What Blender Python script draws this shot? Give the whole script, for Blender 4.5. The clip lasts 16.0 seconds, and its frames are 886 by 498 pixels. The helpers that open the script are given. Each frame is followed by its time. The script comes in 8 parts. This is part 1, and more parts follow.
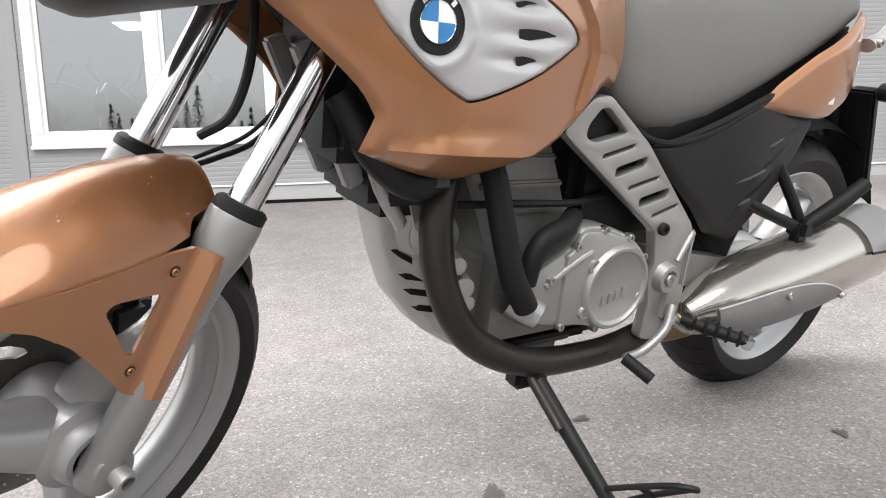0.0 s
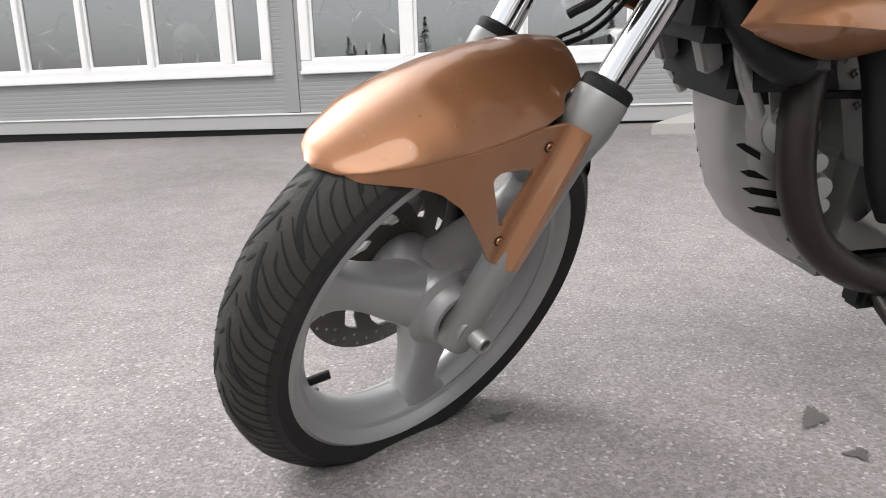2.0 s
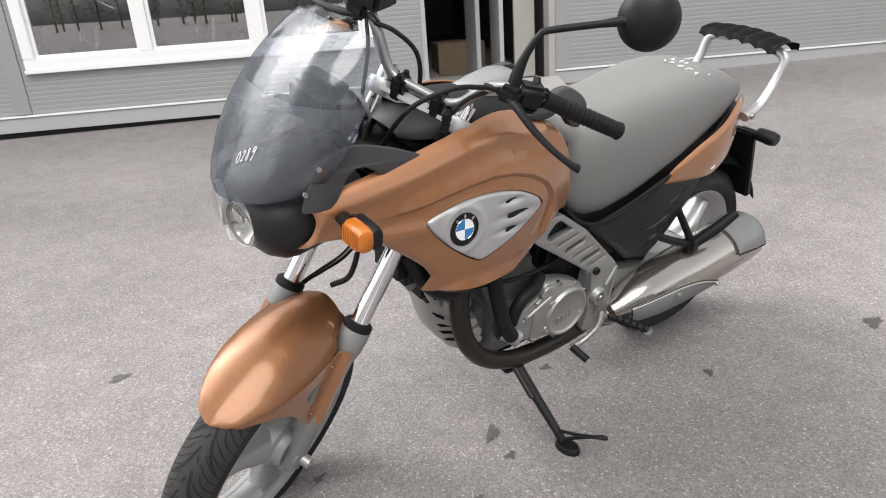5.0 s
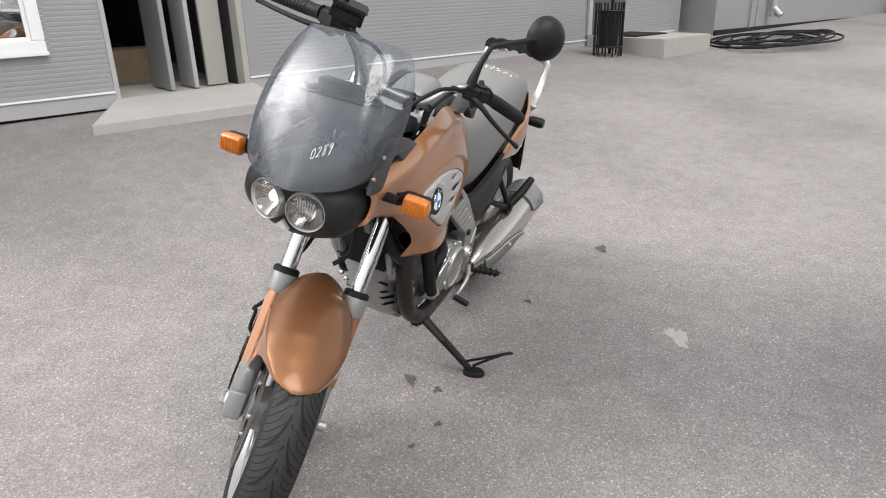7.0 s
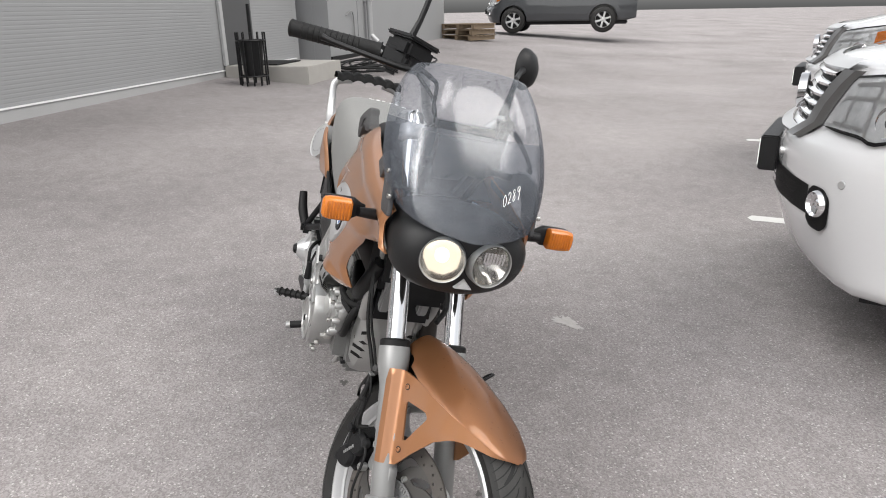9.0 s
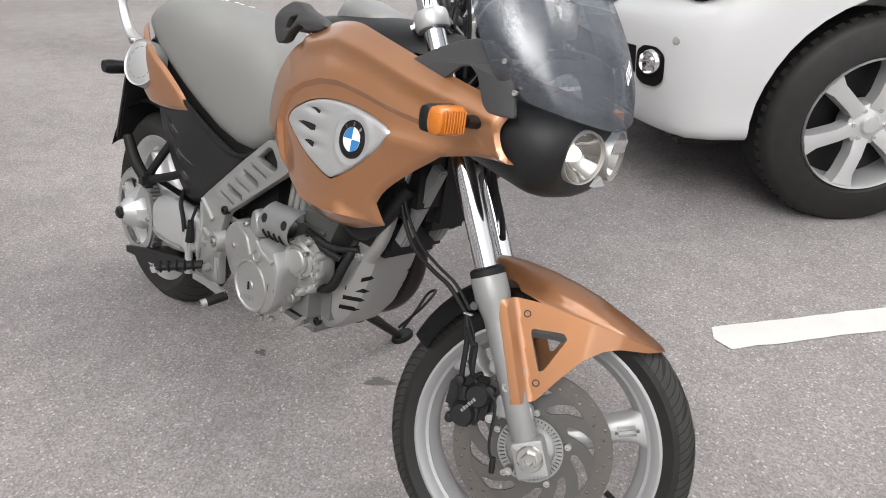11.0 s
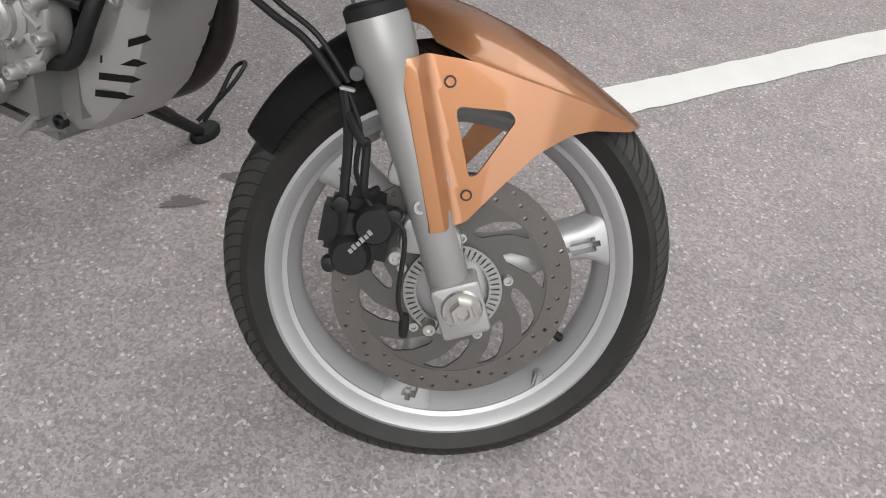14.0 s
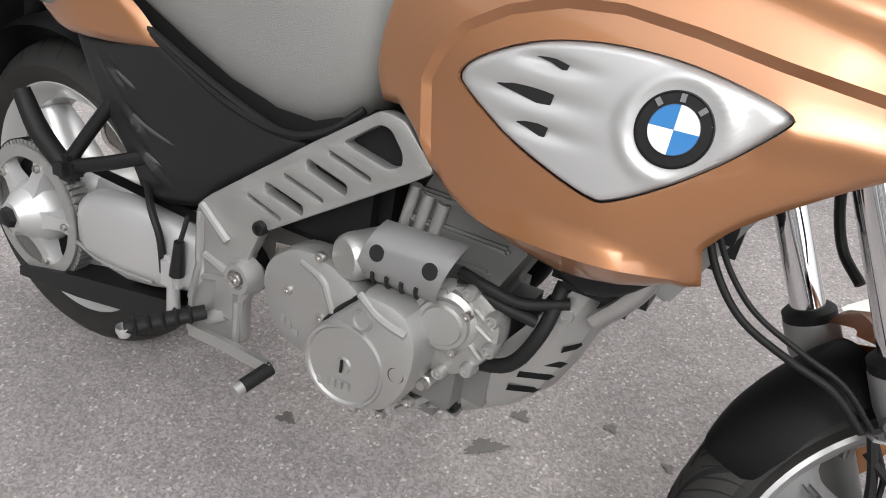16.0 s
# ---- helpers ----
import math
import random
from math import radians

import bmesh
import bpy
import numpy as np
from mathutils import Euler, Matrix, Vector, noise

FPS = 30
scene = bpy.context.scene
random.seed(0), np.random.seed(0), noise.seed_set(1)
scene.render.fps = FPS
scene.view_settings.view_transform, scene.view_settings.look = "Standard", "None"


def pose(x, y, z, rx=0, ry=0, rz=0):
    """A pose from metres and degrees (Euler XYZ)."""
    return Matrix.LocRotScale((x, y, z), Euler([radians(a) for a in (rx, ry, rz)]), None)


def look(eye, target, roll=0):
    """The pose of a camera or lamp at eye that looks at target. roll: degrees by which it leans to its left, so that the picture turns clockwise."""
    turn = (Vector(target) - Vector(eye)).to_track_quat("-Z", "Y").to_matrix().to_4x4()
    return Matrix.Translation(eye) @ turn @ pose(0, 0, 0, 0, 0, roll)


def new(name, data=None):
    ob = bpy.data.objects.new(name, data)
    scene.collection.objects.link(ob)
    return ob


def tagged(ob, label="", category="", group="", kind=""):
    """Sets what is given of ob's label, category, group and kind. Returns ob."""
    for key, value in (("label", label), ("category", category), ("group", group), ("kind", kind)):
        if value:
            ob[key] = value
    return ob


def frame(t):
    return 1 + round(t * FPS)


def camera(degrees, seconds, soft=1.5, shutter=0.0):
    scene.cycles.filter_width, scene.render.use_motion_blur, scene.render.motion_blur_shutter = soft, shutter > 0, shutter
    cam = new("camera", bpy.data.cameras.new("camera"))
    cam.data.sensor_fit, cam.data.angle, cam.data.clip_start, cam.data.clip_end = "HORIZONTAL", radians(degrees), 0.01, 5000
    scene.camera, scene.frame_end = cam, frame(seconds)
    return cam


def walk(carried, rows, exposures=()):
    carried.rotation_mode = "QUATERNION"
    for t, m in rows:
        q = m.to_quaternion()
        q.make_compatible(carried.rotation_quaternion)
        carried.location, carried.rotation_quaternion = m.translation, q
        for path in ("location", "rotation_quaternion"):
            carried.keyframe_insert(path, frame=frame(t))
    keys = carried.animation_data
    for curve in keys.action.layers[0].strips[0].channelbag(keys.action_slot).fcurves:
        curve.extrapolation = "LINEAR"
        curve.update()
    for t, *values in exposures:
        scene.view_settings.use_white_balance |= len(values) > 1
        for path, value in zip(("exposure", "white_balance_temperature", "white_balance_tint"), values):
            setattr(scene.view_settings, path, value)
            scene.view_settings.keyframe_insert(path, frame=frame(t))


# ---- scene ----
cam = camera(67.6, 16.0, soft=1.0)
PATH = [
    (0, (0.732, 0.971, 0.531), (-0.363, -0.685, 0.291), -1.5),
    (0.5, (0.777, 0.961, 0.528), (-0.093, -0.814, 0.224), -3.3),
    (1, (0.823, 0.939, 0.509), (0.145, -0.915, 0.189), -2.9),
    (1.5, (0.871, 0.918, 0.489), (0.322, -0.969, 0.12), -1.7),
    (2, (0.89, 0.907, 0.477), (0.383, -0.98, 0.052), -1.2),
    (2.5, (0.894, 0.919, 0.482), (0.409, -0.972, 0.045), -2.0),
    (3, (0.897, 0.931, 0.512), (0.412, -0.96, 0.076), -1.9),
    (3.5, (0.898, 0.97, 0.638), (0.374, -0.868, 0.047), -1.5),
    (4, (0.915, 1.018, 0.856), (0.268, -0.714, 0.093), -2.8),
    (4.5, (0.971, 1.151, 1.027), (0.199, -0.49, 0.183), -2.5),
    (5, (1.077, 1.335, 1.111), (-0.011, -0.192, 0.414), -3.6),
    (5.2, (1.128, 1.404, 1.144), (-0.007, -0.085, 0.441), -2.0),
    (7.3, (1.878, 0.824, 1.19), (0.111, 0.267, 0.438), -0.5),
    (7.5, (1.914, 0.72, 1.198), (0.127, 0.258, 0.427), 0.3),
    (8, (1.925, 0.433, 1.197), (0.067, 0.305, 0.467), -1.0),
    (8.2, (1.923, 0.321, 1.213), (0.054, 0.292, 0.501), -0.8),
    (10.3, (1.44, -0.689, 1.204), (-0.015, 0.434, 0.415), -2.0),
    (10.5, (1.394, -0.73, 1.201), (0.003, 0.444, 0.372), -1.7),
    (11, (1.259, -0.694, 1.159), (-0.007, 0.534, 0.216), -2.1),
    (11.5, (1.138, -0.583, 1.115), (0.012, 0.667, 0.034), -1.7),
    (12, (1.044, -0.515, 1.014), (0.142, 0.749, -0.246), -0.3),
    (12.5, (0.962, -0.48, 0.938), (0.252, 0.82, -0.406), 4.6),
    (13, (0.935, -0.43, 0.877), (0.367, 0.829, -0.57), 7.9),
    (13.5, (0.925, -0.434, 0.877), (0.345, 0.8, -0.587), 6.6),
    (14, (0.909, -0.459, 0.882), (0.376, 0.813, -0.566), 7.1),
    (14.5, (0.888, -0.506, 0.906), (0.377, 0.846, -0.476), 9.1),
    (15, (0.831, -0.568, 0.966), (0.109, 0.79, -0.312), 7.7),
    (15.5, (0.647, -0.586, 0.991), (-0.17, 0.806, -0.19), 4.3),
    (16, (0.415, -0.578, 1.026), (-0.378, 0.834, -0.147), 2.9),
]
walk(cam, [(t, look(eye, target, roll)) for t, eye, target, roll in PATH], [(0, 1.55), (0.6, 1.32), (1, 1.2), (2, 1.12), (3.2, 1.08), (4, 0.92), (5, 1.12), (8, 1.0), (11, 0.95), (12.5, 0.88), (15.3, 0.76), (16, 1.0)])

from mathutils.geometry import delaunay_2d_cdt

# ---- light: overcast daylight ----
world = bpy.data.worlds.new("overcast")
scene.world = world
world.use_nodes = True
wn, wl = world.node_tree.nodes, world.node_tree.links
sky = wn.new("ShaderNodeTexSky")
sky.sky_type, sky.sun_disc = "NISHITA", False
sky.sun_elevation, sky.sun_rotation = radians(48), radians(150)
sky.air_density, sky.dust_density = 1.0, 4.0
soft_sky = wn.new("ShaderNodeHueSaturation")
soft_sky.inputs["Saturation"].default_value = 0.12
wl.new(sky.outputs[0], soft_sky.inputs["Color"])
wl.new(soft_sky.outputs[0], wn["Background"].inputs["Color"])
wn["Background"].inputs["Strength"].default_value = 0.15
sun = new("sun", bpy.data.lights.new("sun", "SUN"))
sun.data.energy, sun.data.angle, sun.data.color = 1.2, radians(40), (1.0, 0.97, 0.93)
sun.matrix_world = look((3, 6, 9), (0, 0, 0))

# ---- materials ----
MATS = {}


def material(name, color, rough=0.5, metal=0.0, vary=0.1, scale=8.0, bump=0.0, bump_scale=60.0, coat=0.0, gloss=0.5, spread=None, trans=0.0, ior=1.45, rough_vary=0.0, emit=None):
    """A surface with two scales of colour variation and fine relief, in object space at real size."""
    m = bpy.data.materials.new(name)
    m.use_nodes = True
    n, l = m.node_tree.nodes, m.node_tree.links
    b = n["Principled BSDF"]
    b.inputs["Metallic"].default_value = metal
    b.inputs["Roughness"].default_value = rough
    b.inputs["IOR"].default_value = ior
    b.inputs["Coat Weight"].default_value = coat
    b.inputs["Specular IOR Level"].default_value = gloss
    b.inputs["Coat Roughness"].default_value = 0.035
    b.inputs["Transmission Weight"].default_value = trans
    tc = n.new("ShaderNodeTexCoord")
    big = n.new("ShaderNodeTexNoise")
    big.inputs["Scale"].default_value, big.inputs["Detail"].default_value = scale, 6
    fine = n.new("ShaderNodeTexNoise")
    fine.inputs["Scale"].default_value, fine.inputs["Detail"].default_value = bump_scale, 4
    l.new(tc.outputs["Object"], big.inputs["Vector"])
    l.new(tc.outputs["Object"], fine.inputs["Vector"])
    mix = n.new("ShaderNodeMix")
    mix.data_type = "RGBA"
    dark = [c * (1 - vary) for c in color]
    light = spread or [min(1, c * (1 + vary)) for c in color]
    mix.inputs["A"].default_value, mix.inputs["B"].default_value = (*dark, 1), (*light, 1)
    add = n.new("ShaderNodeMath")
    add.operation = "MULTIPLY_ADD"
    add.inputs[1].default_value, add.inputs[2].default_value = 0.35, 0.0
    l.new(fine.outputs["Fac"], add.inputs[0])
    summ = n.new("ShaderNodeMath")
    summ.operation = "MULTIPLY_ADD"
    summ.inputs[1].default_value = 0.65
    l.new(big.outputs["Fac"], summ.inputs[0])
    l.new(add.outputs[0], summ.inputs[2])
    l.new(summ.outputs[0], mix.inputs["Factor"])
    l.new(mix.outputs["Result"], b.inputs["Base Color"])
    if rough_vary:
        rr = n.new("ShaderNodeMapRange")
        rr.inputs["From Min"].default_value, rr.inputs["From Max"].default_value = 0.3, 0.7
        rr.inputs["To Min"].default_value, rr.inputs["To Max"].default_value = max(0, rough - rough_vary), min(1, rough + rough_vary)
        l.new(big.outputs["Fac"], rr.inputs["Value"])
        l.new(rr.outputs[0], b.inputs["Roughness"])
    if bump:
        bp = n.new("ShaderNodeBump")
        bp.inputs["Strength"].default_value, bp.inputs["Distance"].default_value = bump, 0.002
        l.new(fine.outputs["Fac"], bp.inputs["Height"])
        l.new(bp.outputs["Normal"], b.inputs["Normal"])
    if emit:
        b.inputs["Emission Color"].default_value, b.inputs["Emission Strength"].default_value = (*emit[0], 1), emit[1]
    MATS[name] = m
    return m


orange = material("copper_metallic_paint", (0.392, 0.180, 0.081), 0.38, 0.60, 0.07, 5, 0.04, 900, coat=1.0)
rim_silver = material("silver_wheel_paint", (0.37, 0.37, 0.37), 0.44, 0.40, 0.08, 6, 0.05, 500, coat=0.2)
silver = material("silver_paint", (0.50, 0.50, 0.50), 0.38, 0.55, 0.05, 6, 0.03, 700, coat=0.3)
alloy = material("cast_alloy", (0.40, 0.40, 0.39), 0.40, 0.72, 0.14, 14, 0.22, 420, rough_vary=0.1)
dark_alloy = material("dark_cast_alloy", (0.20, 0.20, 0.195), 0.46, 0.6, 0.2, 14, 0.3, 300, rough_vary=0.1)
fork_grey = material("grey_fork_paint", (0.26, 0.26, 0.257), 0.42, 0.35, 0.06, 12, 0.05, 500)
chrome = material("chrome", (0.78, 0.78, 0.79), 0.06, 1.0, 0.03, 20)
steel = material("brushed_steel", (0.48, 0.47, 0.45), 0.3, 0.95, 0.15, 25, 0.05, 300, rough_vary=0.1)
rust_steel = material("heat_browned_pipe", (0.034, 0.029, 0.026), 0.42, 0.5, 0.45, 14, 0.15, 120, rough_vary=0.15)
black_plastic = material("black_plastic", (0.009, 0.009, 0.0095), 0.46, 0.0, 0.25, 10, 0.18, 600, gloss=0.32)
dark_plastic = material("matt_black_side_panel", (0.0125, 0.0125, 0.013), 0.46, 0.0, 0.2, 8, 0.25, 700, gloss=0.35)
rubber = material("rubber", (0.009, 0.009, 0.009), 0.6, 0.0, 0.3, 15, 0.15, 300, gloss=0.3)
tyre_rubber = material("tyre_rubber", (0.011, 0.011, 0.0112), 0.55, 0.0, 0.3, 20, 0.15, 260, spread=(0.027, 0.026, 0.0245), gloss=0.28)
seat_vinyl = material("grey_seat_vinyl", (0.185, 0.184, 0.178), 0.50, 0.0, 0.07, 6, 0.5, 800, spread=(0.22, 0.219, 0.211))
disc_steel = material("brake_disc_steel", (0.085, 0.078, 0.072), 0.46, 0.3, 0.25, 18, 0.1, 200, spread=(0.13, 0.118, 0.108))
amber = material("amber_lens", (0.52, 0.150, 0.012), 0.16, 0.0, 0.25, 60, 0.5, 250, coat=0.5)
white_paint = material("white_road_paint", (0.50, 0.495, 0.48), 0.6, 0.0, 0.16, 10, 0.5, 240)
car_white = material("white_car_paint", (0.50, 0.50, 0.505), 0.25, 0.0, 0.03, 2, 0, 100, coat=1.0)
wall_grey = material("grey_sandwich_panel", (0.295, 0.298, 0.30), 0.5, 0.1, 0.06, 1.5, 0.05, 120)
plinth_grey = material("plinth_flashing", (0.40, 0.40, 0.40), 0.55, 0.1, 0.08, 3, 0.05, 120)
pvc_white = material("white_window_frame", (0.80, 0.80, 0.80), 0.35, 0.0, 0.03, 4)
concrete = material("pale_concrete", (0.36, 0.345, 0.32), 0.85, 0.0, 0.2, 4, 0.6, 140)
tin = material("galvanised_sheet", (0.42, 0.42, 0.42), 0.45, 0.4, 0.12, 6, 0.05, 90)
white_mark = material("white_marker", (0.82, 0.82, 0.80), 0.6, 0.0, 0.05, 30)
blue_mark = material("blue_enamel", (0.035, 0.19, 0.46), 0.25, 0.0, 0.05, 30, coat=0.5)
# indoor dimness put into the colour of doorway walls, showroom floor and roof
shaded_inside = material("shaded_room_surface", (0.10, 0.10, 0.10), 0.7, 0.0, 0.2, 2, 0.1, 60)
room_wall = material("showroom_wall", (0.33, 0.34, 0.35), 0.7, 0.0, 0.1, 1.0, 0.05, 60)
lamp_panel = material("lit_ceiling_panel", (0.9, 0.9, 0.9), 0.5, 0.0, 0.02, 4, emit=((1, 0.98, 0.95), 3.0))
car_dark = material("dark_car_paint", (0.03, 0.032, 0.035), 0.3, 0.1, 0.1, 3, coat=1.0)
wood = material("weathered_pallet_wood", (0.20, 0.15, 0.10), 0.8, 0.0, 0.3, 10, 0.4, 90)
leaf_green = material("dark_conifer_foliage", (0.045, 0.06, 0.03), 0.7, 0.0, 0.4, 0.6, 0.3, 8)
bark = material("bark", (0.10, 0.08, 0.06), 0.9, 0.0, 0.3, 4, 0.5, 40)


def glass(name, tint, rough=0.02, extra=0.0, haze=0.0, film=(0.3, 0.3, 0.3)):
    """Thin glass: a clear tinted sheet with a mirror gloss and a film of dust and painted sheen over it."""
    m = bpy.data.materials.new(name)
    m.use_nodes = True
    n, l = m.node_tree.nodes, m.node_tree.links
    out = n["Material Output"]
    n.remove(n["Principled BSDF"])
    clear, gloss, mix, fres = (n.new("ShaderNodeBsdf" + k) if k in ("Transparent", "Glossy") else n.new("ShaderNode" + k) for k in ("Transparent", "Glossy", "MixShader", "LayerWeight"))
    clear.inputs["Color"].default_value = (*tint, 1)
    gloss.inputs["Roughness"].default_value = rough
    fres.inputs["Blend"].default_value = 0.5
    rim, grow = n.new("ShaderNodeMath"), n.new("ShaderNodeMath")
    rim.operation, rim.inputs[1].default_value = "POWER", 4.0
    grow.operation, grow.inputs[1].default_value, grow.inputs[2].default_value = "MULTIPLY_ADD", 0.55, 0.035
    l.new(fres.outputs["Facing"], rim.inputs[0])
    l.new(rim.outputs[0], grow.inputs[0])
    more = n.new("ShaderNodeMath")
    more.operation, more.use_clamp = "ADD", True
    more.inputs[1].default_value = extra
    l.new(grow.outputs[0], more.inputs[0])
    l.new(more.outputs[0], mix.inputs[0])
    dust, body = n.new("ShaderNodeBsdfDiffuse"), n.new("ShaderNodeMixShader")
    dust.inputs["Color"].default_value = (*film, 1)
    film_noise = n.new("ShaderNodeTexNoise")
    film_noise.inputs["Scale"].default_value, film_noise.inputs["Detail"].default_value = 5, 4
    gr = n.new("ShaderNodeMapRange")
    gr.inputs["To Min"].default_value, gr.inputs["To Max"].default_value = haze * 0.8, haze * 1.2
    tcg = n.new("ShaderNodeTexCoord")
    l.new(tcg.outputs["Object"], film_noise.inputs["Vector"])
    l.new(film_noise.outputs["Fac"], gr.inputs["Value"])
    l.new(gr.outputs[0], body.inputs[0])
    l.new(clear.outputs[0], body.inputs[1])
    l.new(dust.outputs[0], body.inputs[2])
    l.new(body.outputs[0], mix.inputs[1])
    l.new(gloss.outputs[0], mix.inputs[2])
    l.new(mix.outputs[0], out.inputs["Surface"])
    MATS[name] = m
    return m


clear_glass = glass("clear_lens", (0.92, 0.92, 0.92))
# the blue-grey film paints in reflected sky along with slight dust
smoke = glass("smoked_screen", (0.40, 0.425, 0.47), 0.24, 0.13, 0.26, (0.24, 0.265, 0.31))
smoke_clear = glass("clear_screen_edge", (0.72, 0.74, 0.78), 0.10, 0.05, 0.16, (0.26, 0.28, 0.31))
window_glass = glass("window_glass", (0.66, 0.67, 0.67), 0.008, 0.30)


def asphalt_material():
    m = bpy.data.materials.new("worn_asphalt")
    m.use_nodes = True
    n, l = m.node_tree.nodes, m.node_tree.links
    b = n["Principled BSDF"]
    b.inputs["Roughness"].default_value = 0.88
    b.inputs["Specular IOR Level"].default_value = 0.2
    tc = n.new("ShaderNodeTexCoord")
    vor = n.new("ShaderNodeTexVoronoi")
    vor.inputs["Scale"].default_value = 200
    patch_n = n.new("ShaderNodeTexNoise")
    patch_n.inputs["Scale"].default_value, patch_n.inputs["Detail"].default_value = 0.55, 8
    mid = n.new("ShaderNodeTexNoise")
    mid.inputs["Scale"].default_value, mid.inputs["Detail"].default_value = 9, 6
    grit = n.new("ShaderNodeTexNoise")
    grit.inputs["Scale"].default_value, grit.inputs["Detail"].default_value = 220, 3
    for k in (vor, patch_n, mid, grit):
        l.new(tc.outputs["Object"], k.inputs["Vector"])
    # pale stones in a darker binder
    stone = n.new("ShaderNodeValToRGB")
    stone.color_ramp.elements[0].position, stone.color_ramp.elements[0].color = 0.28, (0.184, 0.170, 0.168, 1)
    stone.color_ramp.elements[1].position, stone.color_ramp.elements[1].color = 0.80, (0.318, 0.295, 0.293, 1)
    sep = n.new("ShaderNodeSeparateColor")
    l.new(vor.outputs["Color"], sep.inputs[0])
    a1 = n.new("ShaderNodeMath")
    a1.operation = "MULTIPLY_ADD"
    a1.inputs[1].default_value = 0.45
    l.new(sep.outputs[0], a1.inputs[0])
    a2 = n.new("ShaderNodeMath")
    a2.operation = "MULTIPLY"
    a2.inputs[1].default_value = 0.55
    l.new(grit.outputs["Fac"], a2.inputs[0])
    l.new(a2.outputs[0], a1.inputs[2])
    l.new(a1.outputs[0], stone.inputs[0])
    # single bright chips
    chip = n.new("ShaderNodeMath")
    chip.operation = "GREATER_THAN"
    chip.inputs[1].default_value = 0.972
    l.new(sep.outputs[1], chip.inputs[0])
    mixc = n.new("ShaderNodeMix")
    mixc.data_type = "RGBA"
    mixc.inputs["B"].default_value = (0.41, 0.386, 0.378, 1)
    l.new(chip.outputs[0], mixc.inputs["Factor"])
    l.new(stone.outputs[0], mixc.inputs["A"])
    # broad dusty and dark patches
    dust = n.new("ShaderNodeMapRange")
    dust.inputs["From Min"].default_value, dust.inputs["From Max"].default_value = 0.3, 0.7
    dust.inputs["To Min"].default_value, dust.inputs["To Max"].default_value = 0.82, 1.18
    l.new(patch_n.outputs["Fac"], dust.inputs["Value"])
    dust2 = n.new("ShaderNodeMapRange")
    dust2.inputs["From Min"].default_value, dust2.inputs["From Max"].default_value = 0.3, 0.7
    dust2.inputs["To Min"].default_value, dust2.inputs["To Max"].default_value = 0.92, 1.08
    l.new(mid.outputs["Fac"], dust2.inputs["Value"])
    mul = n.new("ShaderNodeMath")
    mul.operation = "MULTIPLY"
    l.new(dust.outputs[0], mul.inputs[0])
    l.new(dust2.outputs[0], mul.inputs[1])
    sc = n.new("ShaderNodeVectorMath")
    sc.operation = "SCALE"
    l.new(mixc.outputs["Result"], sc.inputs[0])
    l.new(mul.outputs[0], sc.inputs["Scale"])
    l.new(sc.outputs[0], b.inputs["Base Color"])
    bp = n.new("ShaderNodeBump")
    bp.inputs["Strength"].default_value, bp.inputs["Distance"].default_value = 0.9, 0.005
    l.new(a1.outputs[0], bp.inputs["Height"])
    l.new(bp.outputs["Normal"], b.inputs["Normal"])
    return m


asphalt = asphalt_material()
reflector_silver = material("lamp_reflector", (0.40, 0.385, 0.36), 0.12, 0.98, 0.03, 30)
# grey of the weathered screen wings, also the painted glint on the panel ridges
wing_grey = material("weathered_and_glint_grey_plastic", (0.060, 0.060, 0.062), 0.5, 0.0, 0.2, 9, 0.2, 600, gloss=0.4)
loop_grey = material("dark_grey_rubber_coat", (0.045, 0.044, 0.044), 0.55, 0.0, 0.2, 12, 0.2, 500)
silencer_steel = material("polished_stainless", (0.50, 0.485, 0.46), 0.15, 0.9, 0.12, 6, 0.03, 200, spread=(0.50, 0.46, 0.41), rough_vary=0.1)

# ---- geometry helpers ----


def link(name, me, mat, parent=None, label="", smooth=40):
    ob = new(name, me)
    me.materials.append(mat)
    if smooth:
        me.shade_smooth()
        me.set_sharp_from_angle(angle=radians(smooth))
    while parent and parent.parent and parent.parent.parent:
        parent = parent.parent  # thing > part > sub-part, no deeper
    if parent:
        ob.parent = parent
    if label:
        ob["label"] = label
    return ob


def part(name, bm, mat, parent=None, label="", smooth=40, xf=None, bevel=0.0):
    """One bmesh as one mesh object; xf moves it, bevel rounds its sharp edges."""
    if bevel:
        es = [e for e in bm.edges if len(e.link_faces) == 2 and e.calc_face_angle(0) > radians(35)]
        bmesh.ops.bevel(bm, geom=es, offset=bevel, segments=2, affect="EDGES", clamp_overlap=True)
    if xf is not None:
        bmesh.ops.transform(bm, matrix=xf, verts=bm.verts)
    bmesh.ops.recalc_face_normals(bm, faces=bm.faces)
    me = bpy.data.meshes.new(name)
    bm.to_mesh(me)
    bm.free()
    return link(name, me, mat, parent, label, smooth)


def join(*bms):
    """Several bmeshes as one."""
    out = bmesh.new()
    for b in bms:
        me = bpy.data.meshes.new("tmp")
        b.to_mesh(me)
        out.from_mesh(me)
        bpy.data.meshes.remove(me)
        b.free()
    return out


def smooth_path(pts, n=8):
    """Catmull-Rom through the points."""
    p = [Vector(q) for q in pts]
    p = [p[0] * 2 - p[1]] + p + [p[-1] * 2 - p[-2]]
    out = []
    for i in range(1, len(p) - 2):
        for k in range(n):
            t = k / n
            a, b, c, d = p[i - 1], p[i], p[i + 1], p[i + 2]
            out.append(0.5 * ((2 * b) + (c - a) * t + (2 * a - 5 * b + 4 * c - d) * t * t + (3 * b - a - 3 * c + d) * t ** 3))
    return out + [p[-2].copy()]


